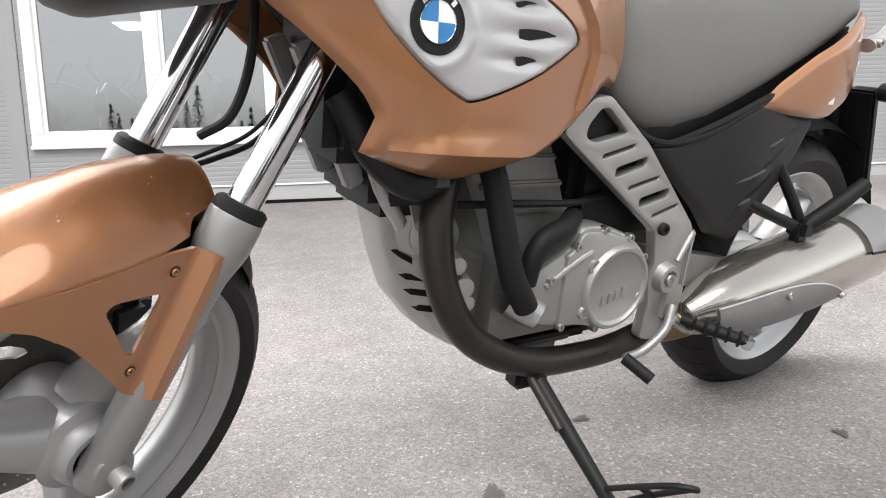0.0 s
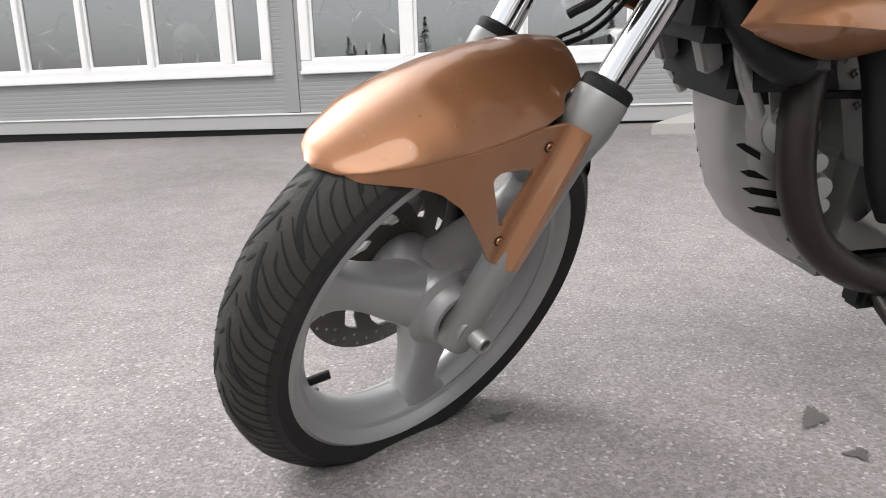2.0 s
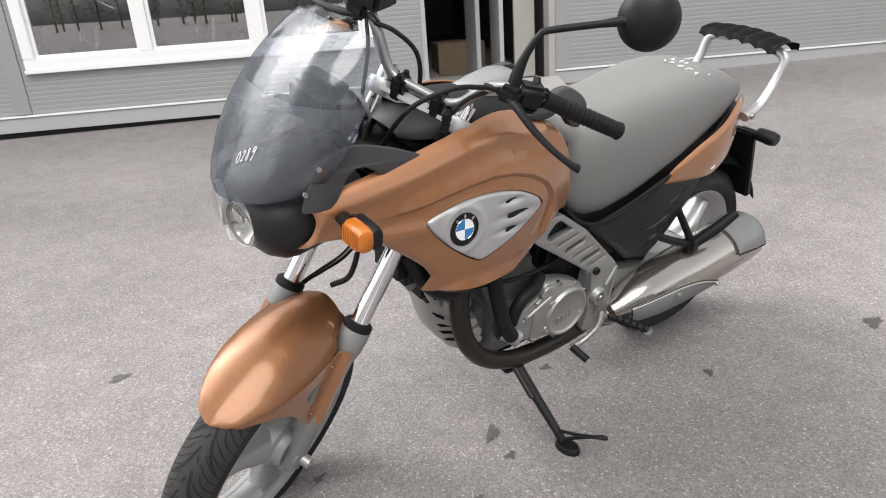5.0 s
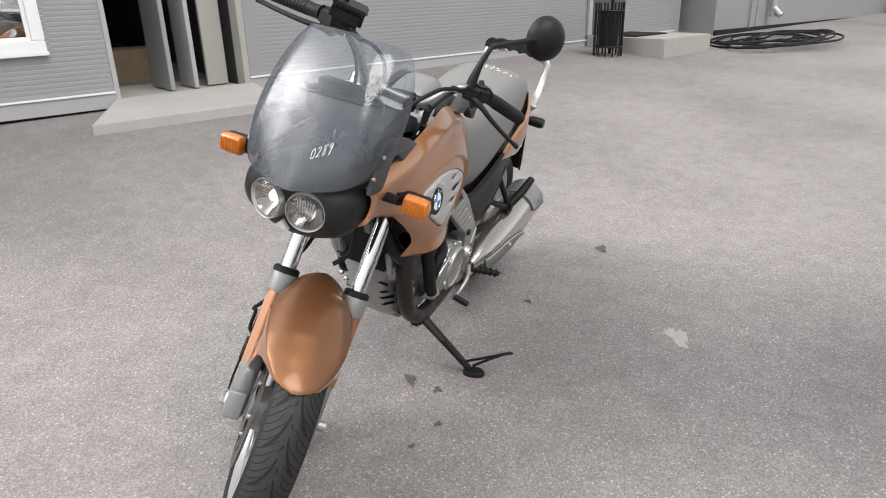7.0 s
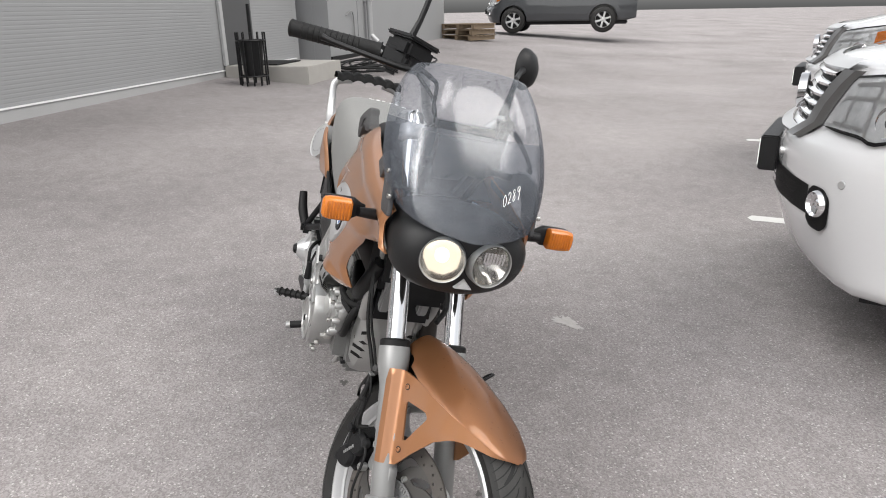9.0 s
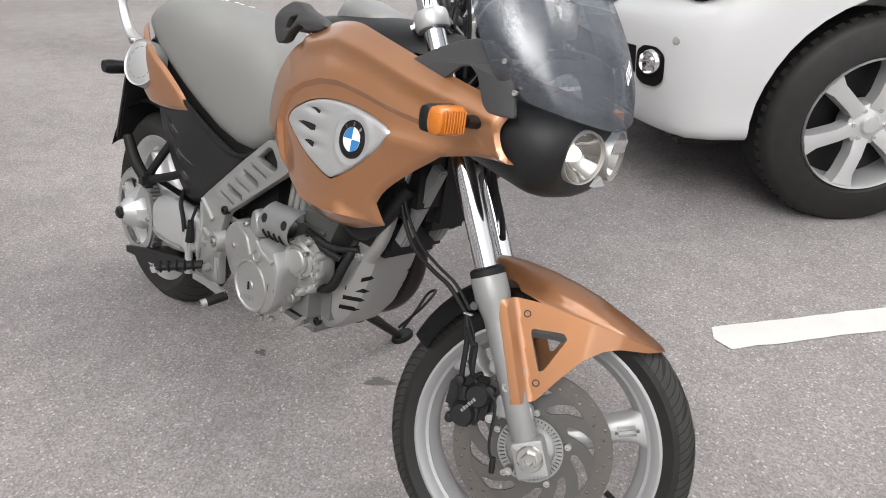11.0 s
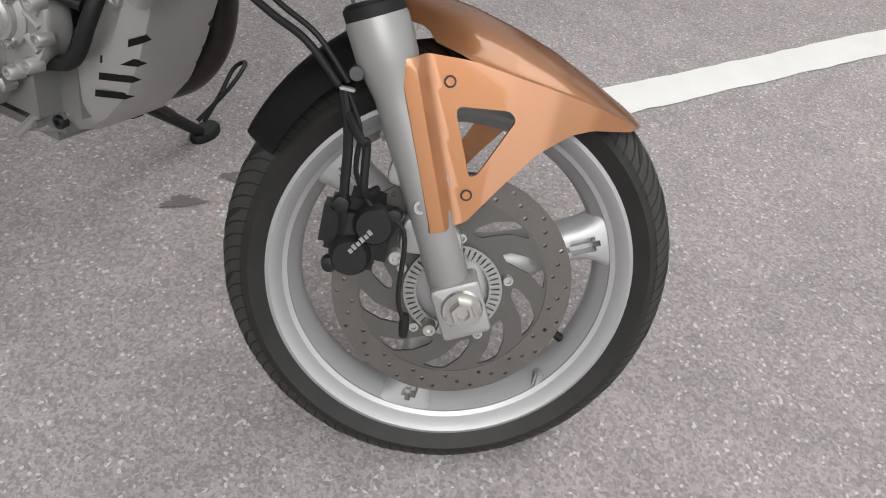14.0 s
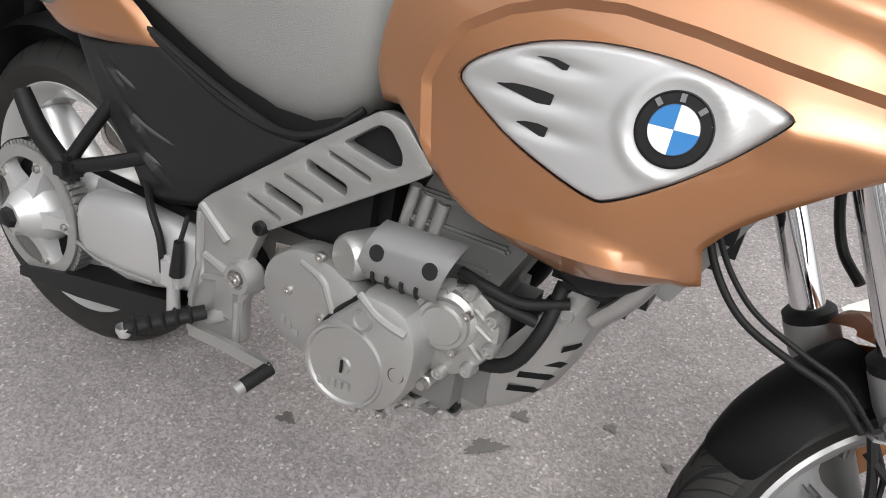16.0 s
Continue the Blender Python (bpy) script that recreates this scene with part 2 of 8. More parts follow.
def loft(rings, closed=True, cap=True):
    bm = bmesh.new()
    vs = [[bm.verts.new(p) for p in r] for r in rings]
    m = len(vs[0])
    for a, b in zip(vs, vs[1:]):
        for j in range(m if closed else m - 1):
            k = (j + 1) % m
            bm.faces.new((a[j], a[k], b[k], b[j]))
    if cap and closed:
        bm.faces.new(vs[0][::-1])
        bm.faces.new(vs[-1])
    return bm


def tube(pts, r, seg=12, n=8, cap=True, flat=1.0):
    """A round bar along a smooth path; r a radius or one for each given point."""
    path = smooth_path(pts, n) if n > 1 else [Vector(p) for p in pts]
    rs = [r] * len(path) if isinstance(r, (int, float)) else [float(v) for v in np.interp(np.linspace(0, len(pts) - 1, len(path)), range(len(pts)), r)]
    rings, side = [], None
    for i, p in enumerate(path):
        d = (path[min(i + 1, len(path) - 1)] - path[max(i - 1, 0)]).normalized()
        if side is None:
            side = d.orthogonal().normalized() if abs(d.z) > 0.9 else d.cross(Vector((0, 0, 1))).normalized()
        side = (side - d * side.dot(d)).normalized()
        up = d.cross(side)
        rings.append([p + rs[i] * (math.cos(a) * side + flat * math.sin(a) * up) for a in np.linspace(0, 2 * math.pi, seg, endpoint=False)])
    return loft(rings, True, cap)


def lathe(profile, seg=32, origin=(0, 0, 0), axis=(0, 1, 0), closed_profile=False):
    """Turns (radius, along) points about an axis through origin."""
    q = Vector((0, 0, 1)).rotation_difference(Vector(axis).normalized()).to_matrix()
    o = Vector(origin)
    bm = bmesh.new()
    rows = []
    for r, h in profile:
        if r < 1e-5:
            rows.append([bm.verts.new(o + q @ Vector((0, 0, h)))])
        else:
            rows.append([bm.verts.new(o + q @ Vector((r * math.cos(a), r * math.sin(a), h))) for a in np.linspace(0, 2 * math.pi, seg, endpoint=False)])
    if closed_profile:
        rows.append(rows[0])
    for a, b in zip(rows, rows[1:]):
        for j in range(seg):
            k = (j + 1) % seg
            f = [a[j % len(a)], a[k % len(a)], b[k % len(b)], b[j % len(b)]]
            f = [v for i, v in enumerate(f) if v not in f[:i]]
            if len(f) > 2:
                bm.faces.new(f)
    return bm


def box(a, b, bevel=0.0, seg=2):
    """A block between two corners, with rounded edges."""
    bm = bmesh.new()
    bmesh.ops.create_cube(bm, size=1)
    for v in bm.verts:
        v.co = Vector([(a[i] + b[i]) / 2 + v.co[i] * (b[i] - a[i]) for i in range(3)])
    if bevel:
        bmesh.ops.bevel(bm, geom=bm.edges[:], offset=bevel, segments=seg, affect="EDGES", clamp_overlap=True)
    return bm


def rounded(poly, r=0.008, n=4):
    """A polygon with its corners rounded."""
    out = []
    for i, p in enumerate(poly):
        p, a, b = Vector(p), Vector(poly[i - 1]), Vector(poly[(i + 1) % len(poly)])
        da, db = a - p, b - p
        k = min(r, da.length * 0.45, db.length * 0.45)
        pa, pb = p + da.normalized() * k, p + db.normalized() * k
        out += [tuple((1 - t) ** 2 * pa + 2 * t * (1 - t) * p + t * t * pb) for t in np.linspace(0, 1, n + 1)]
    return out


def smooth_loop(pts, sharp=(), n=5):
    """A closed outline drawn smoothly through its points, with corners kept at the indices in sharp."""
    out, m = [], len(pts)
    for i in range(m):
        a, b, c, d = (Vector(pts[(i + k) % m]) for k in (-1, 0, 1, 2))
        if i in sharp:
            a = b * 2 - c
        if (i + 1) % m in sharp:
            d = c * 2 - b
        for k in range(n):
            t = k / n
            out.append(tuple(0.5 * ((2 * b) + (c - a) * t + (2 * a - 5 * b + 4 * c - d) * t * t + (3 * b - a - 3 * c + d) * t ** 3)))
    return out


def plate(outline, holes=(), thick=0.01, bevel=0.0):
    """A flat plate with holes, in its own u, v, thickness (centred)."""
    cu = bpy.data.curves.new("plate", "CURVE")
    cu.dimensions, cu.fill_mode = "2D", "BOTH"
    cu.extrude, cu.bevel_depth, cu.bevel_resolution = max(thick / 2 - bevel, 0), bevel, 1
    cu.offset = -bevel
    for loop in (outline, *holes):
        s = cu.splines.new("POLY")
        s.points.add(len(loop) - 1)
        for pt, c in zip(s.points, loop):
            pt.co = (c[0], c[1], 0, 1)
        s.use_cyclic_u = True
    ob = bpy.data.objects.new("plate", cu)
    scene.collection.objects.link(ob)
    bpy.context.view_layer.update()
    me = bpy.data.meshes.new_from_object(ob.evaluated_get(bpy.context.evaluated_depsgraph_get()))
    bm = bmesh.new()
    bm.from_mesh(me)
    bmesh.ops.remove_doubles(bm, verts=bm.verts, dist=1e-5)
    bpy.data.objects.remove(ob)
    bpy.data.curves.remove(cu)
    bpy.data.meshes.remove(me)
    return bm


def side_plate(outline, y, holes=(), thick=0.01, bevel=0.0, lean=0.0):
    """A plate standing in the x-z plane at y."""
    bm = plate(outline, holes, thick, bevel)
    for v in bm.verts:
        u, w, t = v.co
        v.co = (u, y + t + lean * (w - outline[0][1]), w)
    return bm


def sheet(rows, thick=0.0):
    """An open grid of points as a surface."""
    bm = loft(rows, closed=False, cap=False)
    if thick:
        bmesh.ops.solidify(bm, geom=bm.faces[:], thickness=thick)
    return bm


def mirror_y(bm):
    bmesh.ops.scale(bm, vec=(1, -1, 1), verts=bm.verts)
    bmesh.ops.reverse_faces(bm, faces=bm.faces)
    return bm


def spline_surface(ctrl):
    """A smooth height over a plane through control points (u, v, height)."""
    c = np.array(ctrl, float)

    def kern(d):
        return np.where(d > 1e-9, d * d * np.log(np.maximum(d, 1e-9)), 0.0)
    n = len(c)
    a = np.zeros((n + 3, n + 3))
    a[:n, :n] = kern(np.linalg.norm(c[:, None, :2] - c[None, :, :2], axis=-1)) + 1e-4 * np.eye(n)
    a[:n, n], a[:n, n + 1:] = 1, c[:, :2]
    a[n:, :n] = a[:n, n:].T
    w = np.linalg.solve(a, np.r_[c[:, 2], 0, 0, 0])

    def height(u, v):
        return float(w[:n] @ kern(np.linalg.norm(c[:, :2] - (u, v), axis=-1)) + w[n] + w[n + 1] * u + w[n + 2] * v)
    return height


def cast(center, poly, angle):
    """Where the ray from center at angle leaves a polygon."""
    d, best = (math.cos(angle), math.sin(angle)), 0.0
    for i in range(len(poly)):
        (x1, y1), (x2, y2) = poly[i - 1], poly[i]
        ex, ey, fx, fy = x2 - x1, y2 - y1, x1 - center[0], y1 - center[1]
        den = d[0] * ey - d[1] * ex
        if abs(den) > 1e-12:
            k, s = (fx * ey - fy * ex) / den, (fx * d[1] - fy * d[0]) / den
            if -1e-6 <= s <= 1 + 1e-6 and k > best:
                best = k
    return (center[0] + best * d[0], center[1] + best * d[1])


def star_angles(center, *polys, n=72):
    a = [math.atan2(p[1] - center[1], p[0] - center[0]) for poly in polys for p in poly] + list(np.linspace(-math.pi, math.pi, n, endpoint=False))
    a.sort()
    return [v for i, v in enumerate(a) if i == 0 or v - a[i - 1] > 0.004]


def inside(p, poly):
    """Whether a point lies in a polygon."""
    r = False
    for i in range(len(poly)):
        (x1, y1), (x2, y2) = poly[i - 1], poly[i]
        if (y1 > p[1]) != (y2 > p[1]) and p[0] < (x2 - x1) * (p[1] - y1) / (y2 - y1) + x1:
            r = not r
    return r


def away(p, line):
    """Distance from a point to a polyline, and the side it lies on (positive to the left)."""
    best, sg = 9.0, 1.0
    for (x1, y1), (x2, y2) in zip(line, line[1:]):
        ex, ey, fx, fy = x2 - x1, y2 - y1, p[0] - x1, p[1] - y1
        k = min(1.0, max(0.0, (ex * fx + ey * fy) / (ex * ex + ey * ey)))
        d = math.hypot(fx - k * ex, fy - k * ey)
        if d < best - 1e-9:
            best, sg = d, 1.0 if ex * fy - ey * fx > 0 else -1.0
    return best, sg


def skin(outline, holes, height, step=0.008, thick=-0.004, creases=()):
    """A fine even skin in x-z inside an outline, y from height(x, z); mesh edges follow the crease lines."""
    loops = []
    for lp in (outline, *holes):
        dense = []
        for i in range(len(lp)):
            a, b = Vector(lp[i - 1]), Vector(lp[i])
            m = max(1, int((b - a).length / step))
            dense += [a.lerp(b, j / m) for j in range(m)]
        loops.append([p for i, p in enumerate(dense) if (p - dense[i - 1]).length > 1e-5])
    pts, edges = [], []
    for lp in loops:
        n0 = len(pts)
        pts += lp
        edges += [(n0 + i, n0 + (i + 1) % len(lp)) for i in range(len(lp))]
    xs, zs = [p.x for p in loops[0]], [p.y for p in loops[0]]
    closed = [[tuple(p) for p in lp] + [tuple(lp[0])] for lp in loops]
    fold = []
    for ln in creases:
        last = None
        for a, b in zip(ln, ln[1:]):
            a, b = Vector(a), Vector(b)
            m = max(1, int((b - a).length / step))
            for j in range(m + 1):
                p = a.lerp(b, j / m)
                if inside(p, closed[0]) and not any(inside(p, h) for h in closed[1:]) and min(away(p, c)[0] for c in closed) > step * 0.35:
                    if last is None or (pts[last] - p).length > 1e-4:
                        pts.append(p)
                        if last is not None:
                            edges.append((last, len(pts) - 1))
                        last = len(pts) - 1
                else:
                    last = None
        fold.append([tuple(p) for p in ln])
    r = 0
    z = min(zs)
    while z < max(zs):
        x = min(xs) + (step / 2 if r % 2 else 0)
        while x < max(xs):
            if inside((x, z), closed[0]) and not any(inside((x, z), h) for h in closed[1:]) and min(away((x, z), c)[0] for c in closed + fold) > step * 0.5:
                pts.append(Vector((x, z)))
            x += step
        z += step * 0.87
        r += 1
    vs, _, fs, _, _, _ = delaunay_2d_cdt(pts, edges, [], 0, 1e-6)
    bm = bmesh.new()
    bv = [bm.verts.new((v.x, height(v.x, v.y), v.y)) for v in vs]
    for f in fs:
        c = (sum(vs[i].x for i in f) / len(f), sum(vs[i].y for i in f) / len(f))
        if inside(c, closed[0]) and not any(inside(c, h) for h in closed[1:]):
            bm.faces.new([bv[i] for i in f])
    bmesh.ops.delete(bm, geom=[v for v in bm.verts if not v.link_faces], context="VERTS")
    bmesh.ops.recalc_face_normals(bm, faces=bm.faces)
    if sum(f.normal.y for f in bm.faces) < 0:
        bmesh.ops.reverse_faces(bm, faces=bm.faces)
    bm.normal_update()
    if thick:
        bmesh.ops.solidify(bm, geom=bm.faces[:], thickness=abs(thick))
    return bm


def panel(center, inner, outer, height, steps, shape=None, thick=0.004, n=72):
    """A curved skin in x-z between two outlines (inner None: down to the centre); height gives y; shape(s, x, z) adds to it."""
    polys = [p for p in (inner, outer) if p]
    rows = []
    for a in star_angles(center, *polys, n=n):
        o = cast(center, outer, a)
        i = cast(center, inner, a) if inner else (center[0] + 0.0008 * (o[0] - center[0]), center[1] + 0.0008 * (o[1] - center[1]))
        row = []
        for s in steps:
            x, z = i[0] + s * (o[0] - i[0]), i[1] + s * (o[1] - i[1])
            row.append((x, height(x, z) + (shape(s, x, z) if shape else 0), z))
        rows.append(row)
    rows.append(rows[0])
    bm = loft(rows, closed=False, cap=False)
    bmesh.ops.remove_doubles(bm, verts=bm.verts, dist=1e-5)
    if thick:
        bmesh.ops.recalc_face_normals(bm, faces=bm.faces)
        bmesh.ops.solidify(bm, geom=bm.faces[:], thickness=thick)
    return bm


def thing(name, label, category, m=None, group="", kind=""):
    ob = new(name)
    ob.empty_display_size = 0.1
    if m is not None:
        ob.matrix_world = m
    return tagged(ob, label, category, group, kind)


def cut(bm, cutter):
    """Takes one solid out of another."""
    obs = []
    for b in (bm, cutter):
        bmesh.ops.recalc_face_normals(b, faces=b.faces)
        me = bpy.data.meshes.new("tmp")
        b.to_mesh(me)
        b.free()
        ob = bpy.data.objects.new("tmp", me)
        scene.collection.objects.link(ob)
        obs.append(ob)
    md = obs[0].modifiers.new("cut", "BOOLEAN")
    md.operation, md.object, md.solver = "DIFFERENCE", obs[1], "EXACT"
    bpy.context.view_layer.update()
    me = bpy.data.meshes.new_from_object(obs[0].evaluated_get(bpy.context.evaluated_depsgraph_get()))
    out = bmesh.new()
    out.from_mesh(me)
    for ob in obs:
        old = ob.data
        bpy.data.objects.remove(ob)
        bpy.data.meshes.remove(old)
    bpy.data.meshes.remove(me)
    return out


# ---- ground ----
def ground_z(x, y=0.0):
    """The yard is level round the motorcycle and climbs gently towards the building."""
    d = -0.63 * x - 0.78 * y - 0.2
    return 0.0 if d <= 0 else min(0.081 * d * d / 1.6 if d < 0.8 else 0.081 * (d - 0.4), 0.62)


def ground():
    near = [k * 0.25 for k in range(-24, 25)]
    xs = [-900, -300, -120, -60, -35, -26, -21, -17, -14, -12, -11, -10, -9.2, -8.5, -8, -7.5, -7, -6.5] + near + [8, 20, 60, 200, 900]
    ys = [-900, -200, -60, -25, -16, -12, -10, -8.5, -7.5, -6.5] + near + [7, 8, 10, 14, 20, 30, 60, 200, 900]
    rows = [[(x, y, ground_z(x, y)) for y in ys] for x in xs]
    ob = part("ground", sheet(rows), asphalt, smooth=60)
    return tagged(ob, "pale worn grey asphalt yard with fine light grit", "asphalt", kind="structure")


ground()


def flat_blob(name, center, rx, ry, mat, label, category, seed, turn=0.0, lift=0.0025, rag=0.5):
    rnd = random.Random(seed)
    bm = bmesh.new()
    c = math.cos(turn), math.sin(turn)
    vs = []
    for i in range(38):
        a = i / 38 * 2 * math.pi
        k = 1 + rag * (rnd.random() - 0.5) + 0.5 * rag * math.sin(3 * a + seed)
        u, v = rx * k * math.cos(a), ry * k * math.sin(a)
        x, y = center[0] + c[0] * u - c[1] * v, center[1] + c[1] * u + c[0] * v
        vs.append(bm.verts.new((x, y, ground_z(x, y) + lift)))
    bm.faces.new(vs)
    ob = part(name, bm, mat, smooth=0)
    return tagged(ob, label, category, kind="structure")


stain = material("dark_oil_stain", (0.085, 0.08, 0.076), 0.55, 0.0, 0.35, 40, 0.5, 260)
pale_mark = material("pale_scuffed_paint", (0.33, 0.315, 0.305), 0.8, 0.0, 0.35, 30, 0.4, 240)
for k, (cx, cy, rx, ry, turn) in enumerate(((0.112, 0.158, 0.036, 0.015, 0.75), (0.138, 0.262, 0.017, 0.012, 0.3), (0.562, 0.012, 0.019, 0.010, 0.4), (0.848, -0.890, 0.032, 0.022, 0.2),
                                            (-1.264, 0.549, 0.045, 0.026, 0.3), (-0.585, 0.365, 0.02, 0.012, 0.9), (-0.242, 0.009, 0.018, 0.013, 0.2),
                                            (0.30, 0.33, 0.012, 0.009, 0), (0.42, 0.30, 0.010, 0.008, 0), (0.9, 0.25, 0.014, 0.01, 0))):
    flat_blob("oil_stain", (cx, cy), rx, ry, stain, "dark dried oil stain on the asphalt", "stain", k + 3, turn)
flat_blob("paint_scuff", (-0.474, 0.948), 0.07, 0.035, pale_mark, "pale scuffed paint patch on the asphalt", "mark", 21, 0.4, rag=0.6)


def road_line(a, b, w):
    """A painted bay line with slightly ragged edges."""
    rnd = random.Random(5)
    a, b = Vector((*a, 0.0)), Vector((*b, 0.0))
    d = (b - a).normalized()
    s = Vector((-d.y, d.x, 0)) * w / 2
    rows = []
    n = 90
    for i in range(n + 1):
        p = a + (b - a) * i / n
        j1, j2 = (0.006 * (rnd.random() - 0.5) for _ in range(2))
        e = d * (0.03 * rnd.random() if i == 0 else 0)
        rows.append([p + s * (1 + j1 / w * 2) + Vector((0, 0, 0.003)) + e, p + Vector((0, 0, 0.003)), p - s * (1 + j2 / w * 2) + Vector((0, 0, 0.003)) + e])
    ob = part("bay_line", sheet(rows), white_paint, smooth=0)
    return tagged(ob, "white painted parking bay line on the asphalt", "road marking", kind="structure")


road_line((0.683, 0.941), (3.44, 4.63), 0.108)
for off in (2.75, 5.5):
    road_line((0.683 - 0.80 * off, 0.941 + 0.60 * off), (3.44 - 0.80 * off, 4.63 + 0.60 * off), 0.108)

# ---- the building along the yard ----
WALL = Matrix(((-0.8924, 0.4512, 0, -1.980), (0.4512, 0.8924, 0, -3.918), (0.0149, 0, 1, 0.304), (0, 0, 0, 1)))  # u along, n out of the wall, z up from its foot


def on_wall(ob):
    ob.matrix_world = WALL
    return ob


def ribbed(u0, u1, z0, z1, pitch=0.038, depth=0.0012):
    """A micro-ribbed cladding sheet facing out of the wall."""
    rows = []
    z = z0
    while z < z1 - 1e-6:
        e = min(z + pitch, z1)
        for q, d in ((z, 0), (z + 0.62 * (e - z), 0), (z + 0.70 * (e - z), -depth), (z + 0.92 * (e - z), -depth)):
            rows.append([(u0, d, q), (u1, d, q)])
        z = e
    rows.append([(u0, 0, z1), (u1, 0, z1)])
    return sheet(rows)


def building():
    b = on_wall(thing("wall_north", "long grey metal-clad showroom wall with white windows", "wall", kind="structure"))
    # cladding panels between the openings
    for u0, u1, z0, z1 in ((-11.0, -2.943, 0.155, 0.478), (-2.808, 0.10, 0.155, 0.478), (0.10, 0.50, 0.155, 2.3), (1.72, 9.2, 0.155, 3.6), (-11.0, -2.943, 2.02, 3.6), (-2.808, 0.10, 2.02, 3.6), (0.10, 1.72, 2.3, 3.6), (-3.033, -2.943, 0.478, 2.02), (-2.808, -2.765, 0.478, 2.02), (0.07, 0.10, 0.478, 2.02)):
        part("cladding", ribbed(u0, u1, z0, z1), wall_grey, b, smooth=0)
        part("core", box((u0, -0.14, z0), (u1, -0.012, z1)), wall_grey, b, smooth=0)
    part("pilaster", box((-2.940, -0.1, 0.158), (-2.811, 0.010, 3.6), 0.004), wall_grey, b, "flat grey joint cover strip")
    part("door_post", box((0.50, -0.14, 0.06), (0.54, 0.012, 2.3), 0.003), plinth_grey, b)
    part("door_post", box((1.66, -0.14, 0.06), (1.72, 0.014, 2.3), 0.003), concrete, b, "dusty beige door post")
    part("corner_sheet", box((1.723, -0.012, 0.156), (1.86, 0.006, 3.6), 0.003), wall_grey, b, "smooth grey corner sheet beside the doorway")
    for u0, u1 in ((-11.0, 0.50), (1.72, 9.2)):
        part("plinth", box((u0, -0.1, 0.018), (u1, 0.012, 0.138), 0.003), plinth_grey, b, "grey folded plinth flashing")
        part("drip_edge", box((u0, -0.02, 0.138), (u1, 0.026, 0.153), 0.002), pvc_white, b, "pale drip edge over the plinth")
        # black block added for the shade in the gap below the plinth
        part("base_gap_shade", box((u0, -0.2, -0.3), (u1, -0.03, 0.018)), black_plastic, b)
    part("parapet", box((-11.0, -0.2, 3.6), (9.2, 0.06, 3.8), 0.01), plinth_grey, b)
    return b


building()


def window(name, u0, u1, mullions, label):
    w = on_wall(thing(name, label, "window", kind="structure"))
    z0, z1, fr = 0.505, 2.02, 0.085
    part("window_sill", box((u0 - 0.005, -0.05, z0 - 0.027), (u1 + 0.005, 0.045, z0 + 0.004), 0.004), pvc_white, w, "white projecting sill")
    for a, c in (((u0, -0.06, z0), (u1, 0.03, z0 + fr)), ((u0, -0.06, z1 - fr), (u1, 0.03, z1)), ((u0, -0.06, z0 + fr), (u0 + fr, 0.03, z1 - fr)), ((u1 - fr, -0.06, z0 + fr), (u1, 0.03, z1 - fr))):
        part("window_frame", box(a, c, 0.006), pvc_white, w)
    for m, wd in mullions:
        part("mullion", box((m - wd / 2, -0.055, z0 + fr), (m + wd / 2, 0.026, z1 - fr), 0.005), pvc_white, w)
    edges = [u0 + fr] + [v for m, wd in mullions for v in (m - wd / 2, m + wd / 2)] + [u1 - fr]
    for a, c in zip(edges[::2], edges[1::2]):
        g = part("pane", box((a - 0.01, -0.03, z0 + fr - 0.01), (c + 0.01, -0.024, z1 - fr + 0.01)), window_glass, w, smooth=0)
        g.visible_shadow = False
        inn = 0.028
        for p, q in (((a, -0.024, z0 + fr), (c, -0.008, z0 + fr + inn)), ((a, -0.024, z0 + fr + inn), (a + inn, -0.008, z1 - fr)), ((c - inn, -0.024, z0 + fr + inn), (c, -0.008, z1 - fr))):
            part("bead", box(p, q, 0.003), pvc_white, w)
    return w


window("window_1", -11.0, -3.035, [(-10.35, 0.062), (-9.67, 0.062), (-8.99, 0.062), (-8.31, 0.062), (-7.63, 0.062), (-6.95, 0.062), (-6.26, 0.062), (-5.575, 0.062), (-4.905, 0.062), (-4.218, 0.062), (-3.462, 0.105)], "long white-framed showroom window reflecting the sky")
window("window_2", -2.762, 0.068, [(-1.805, 0.098), (-0.893, 0.104)], "white-framed showroom window in three panes reflecting the sky")


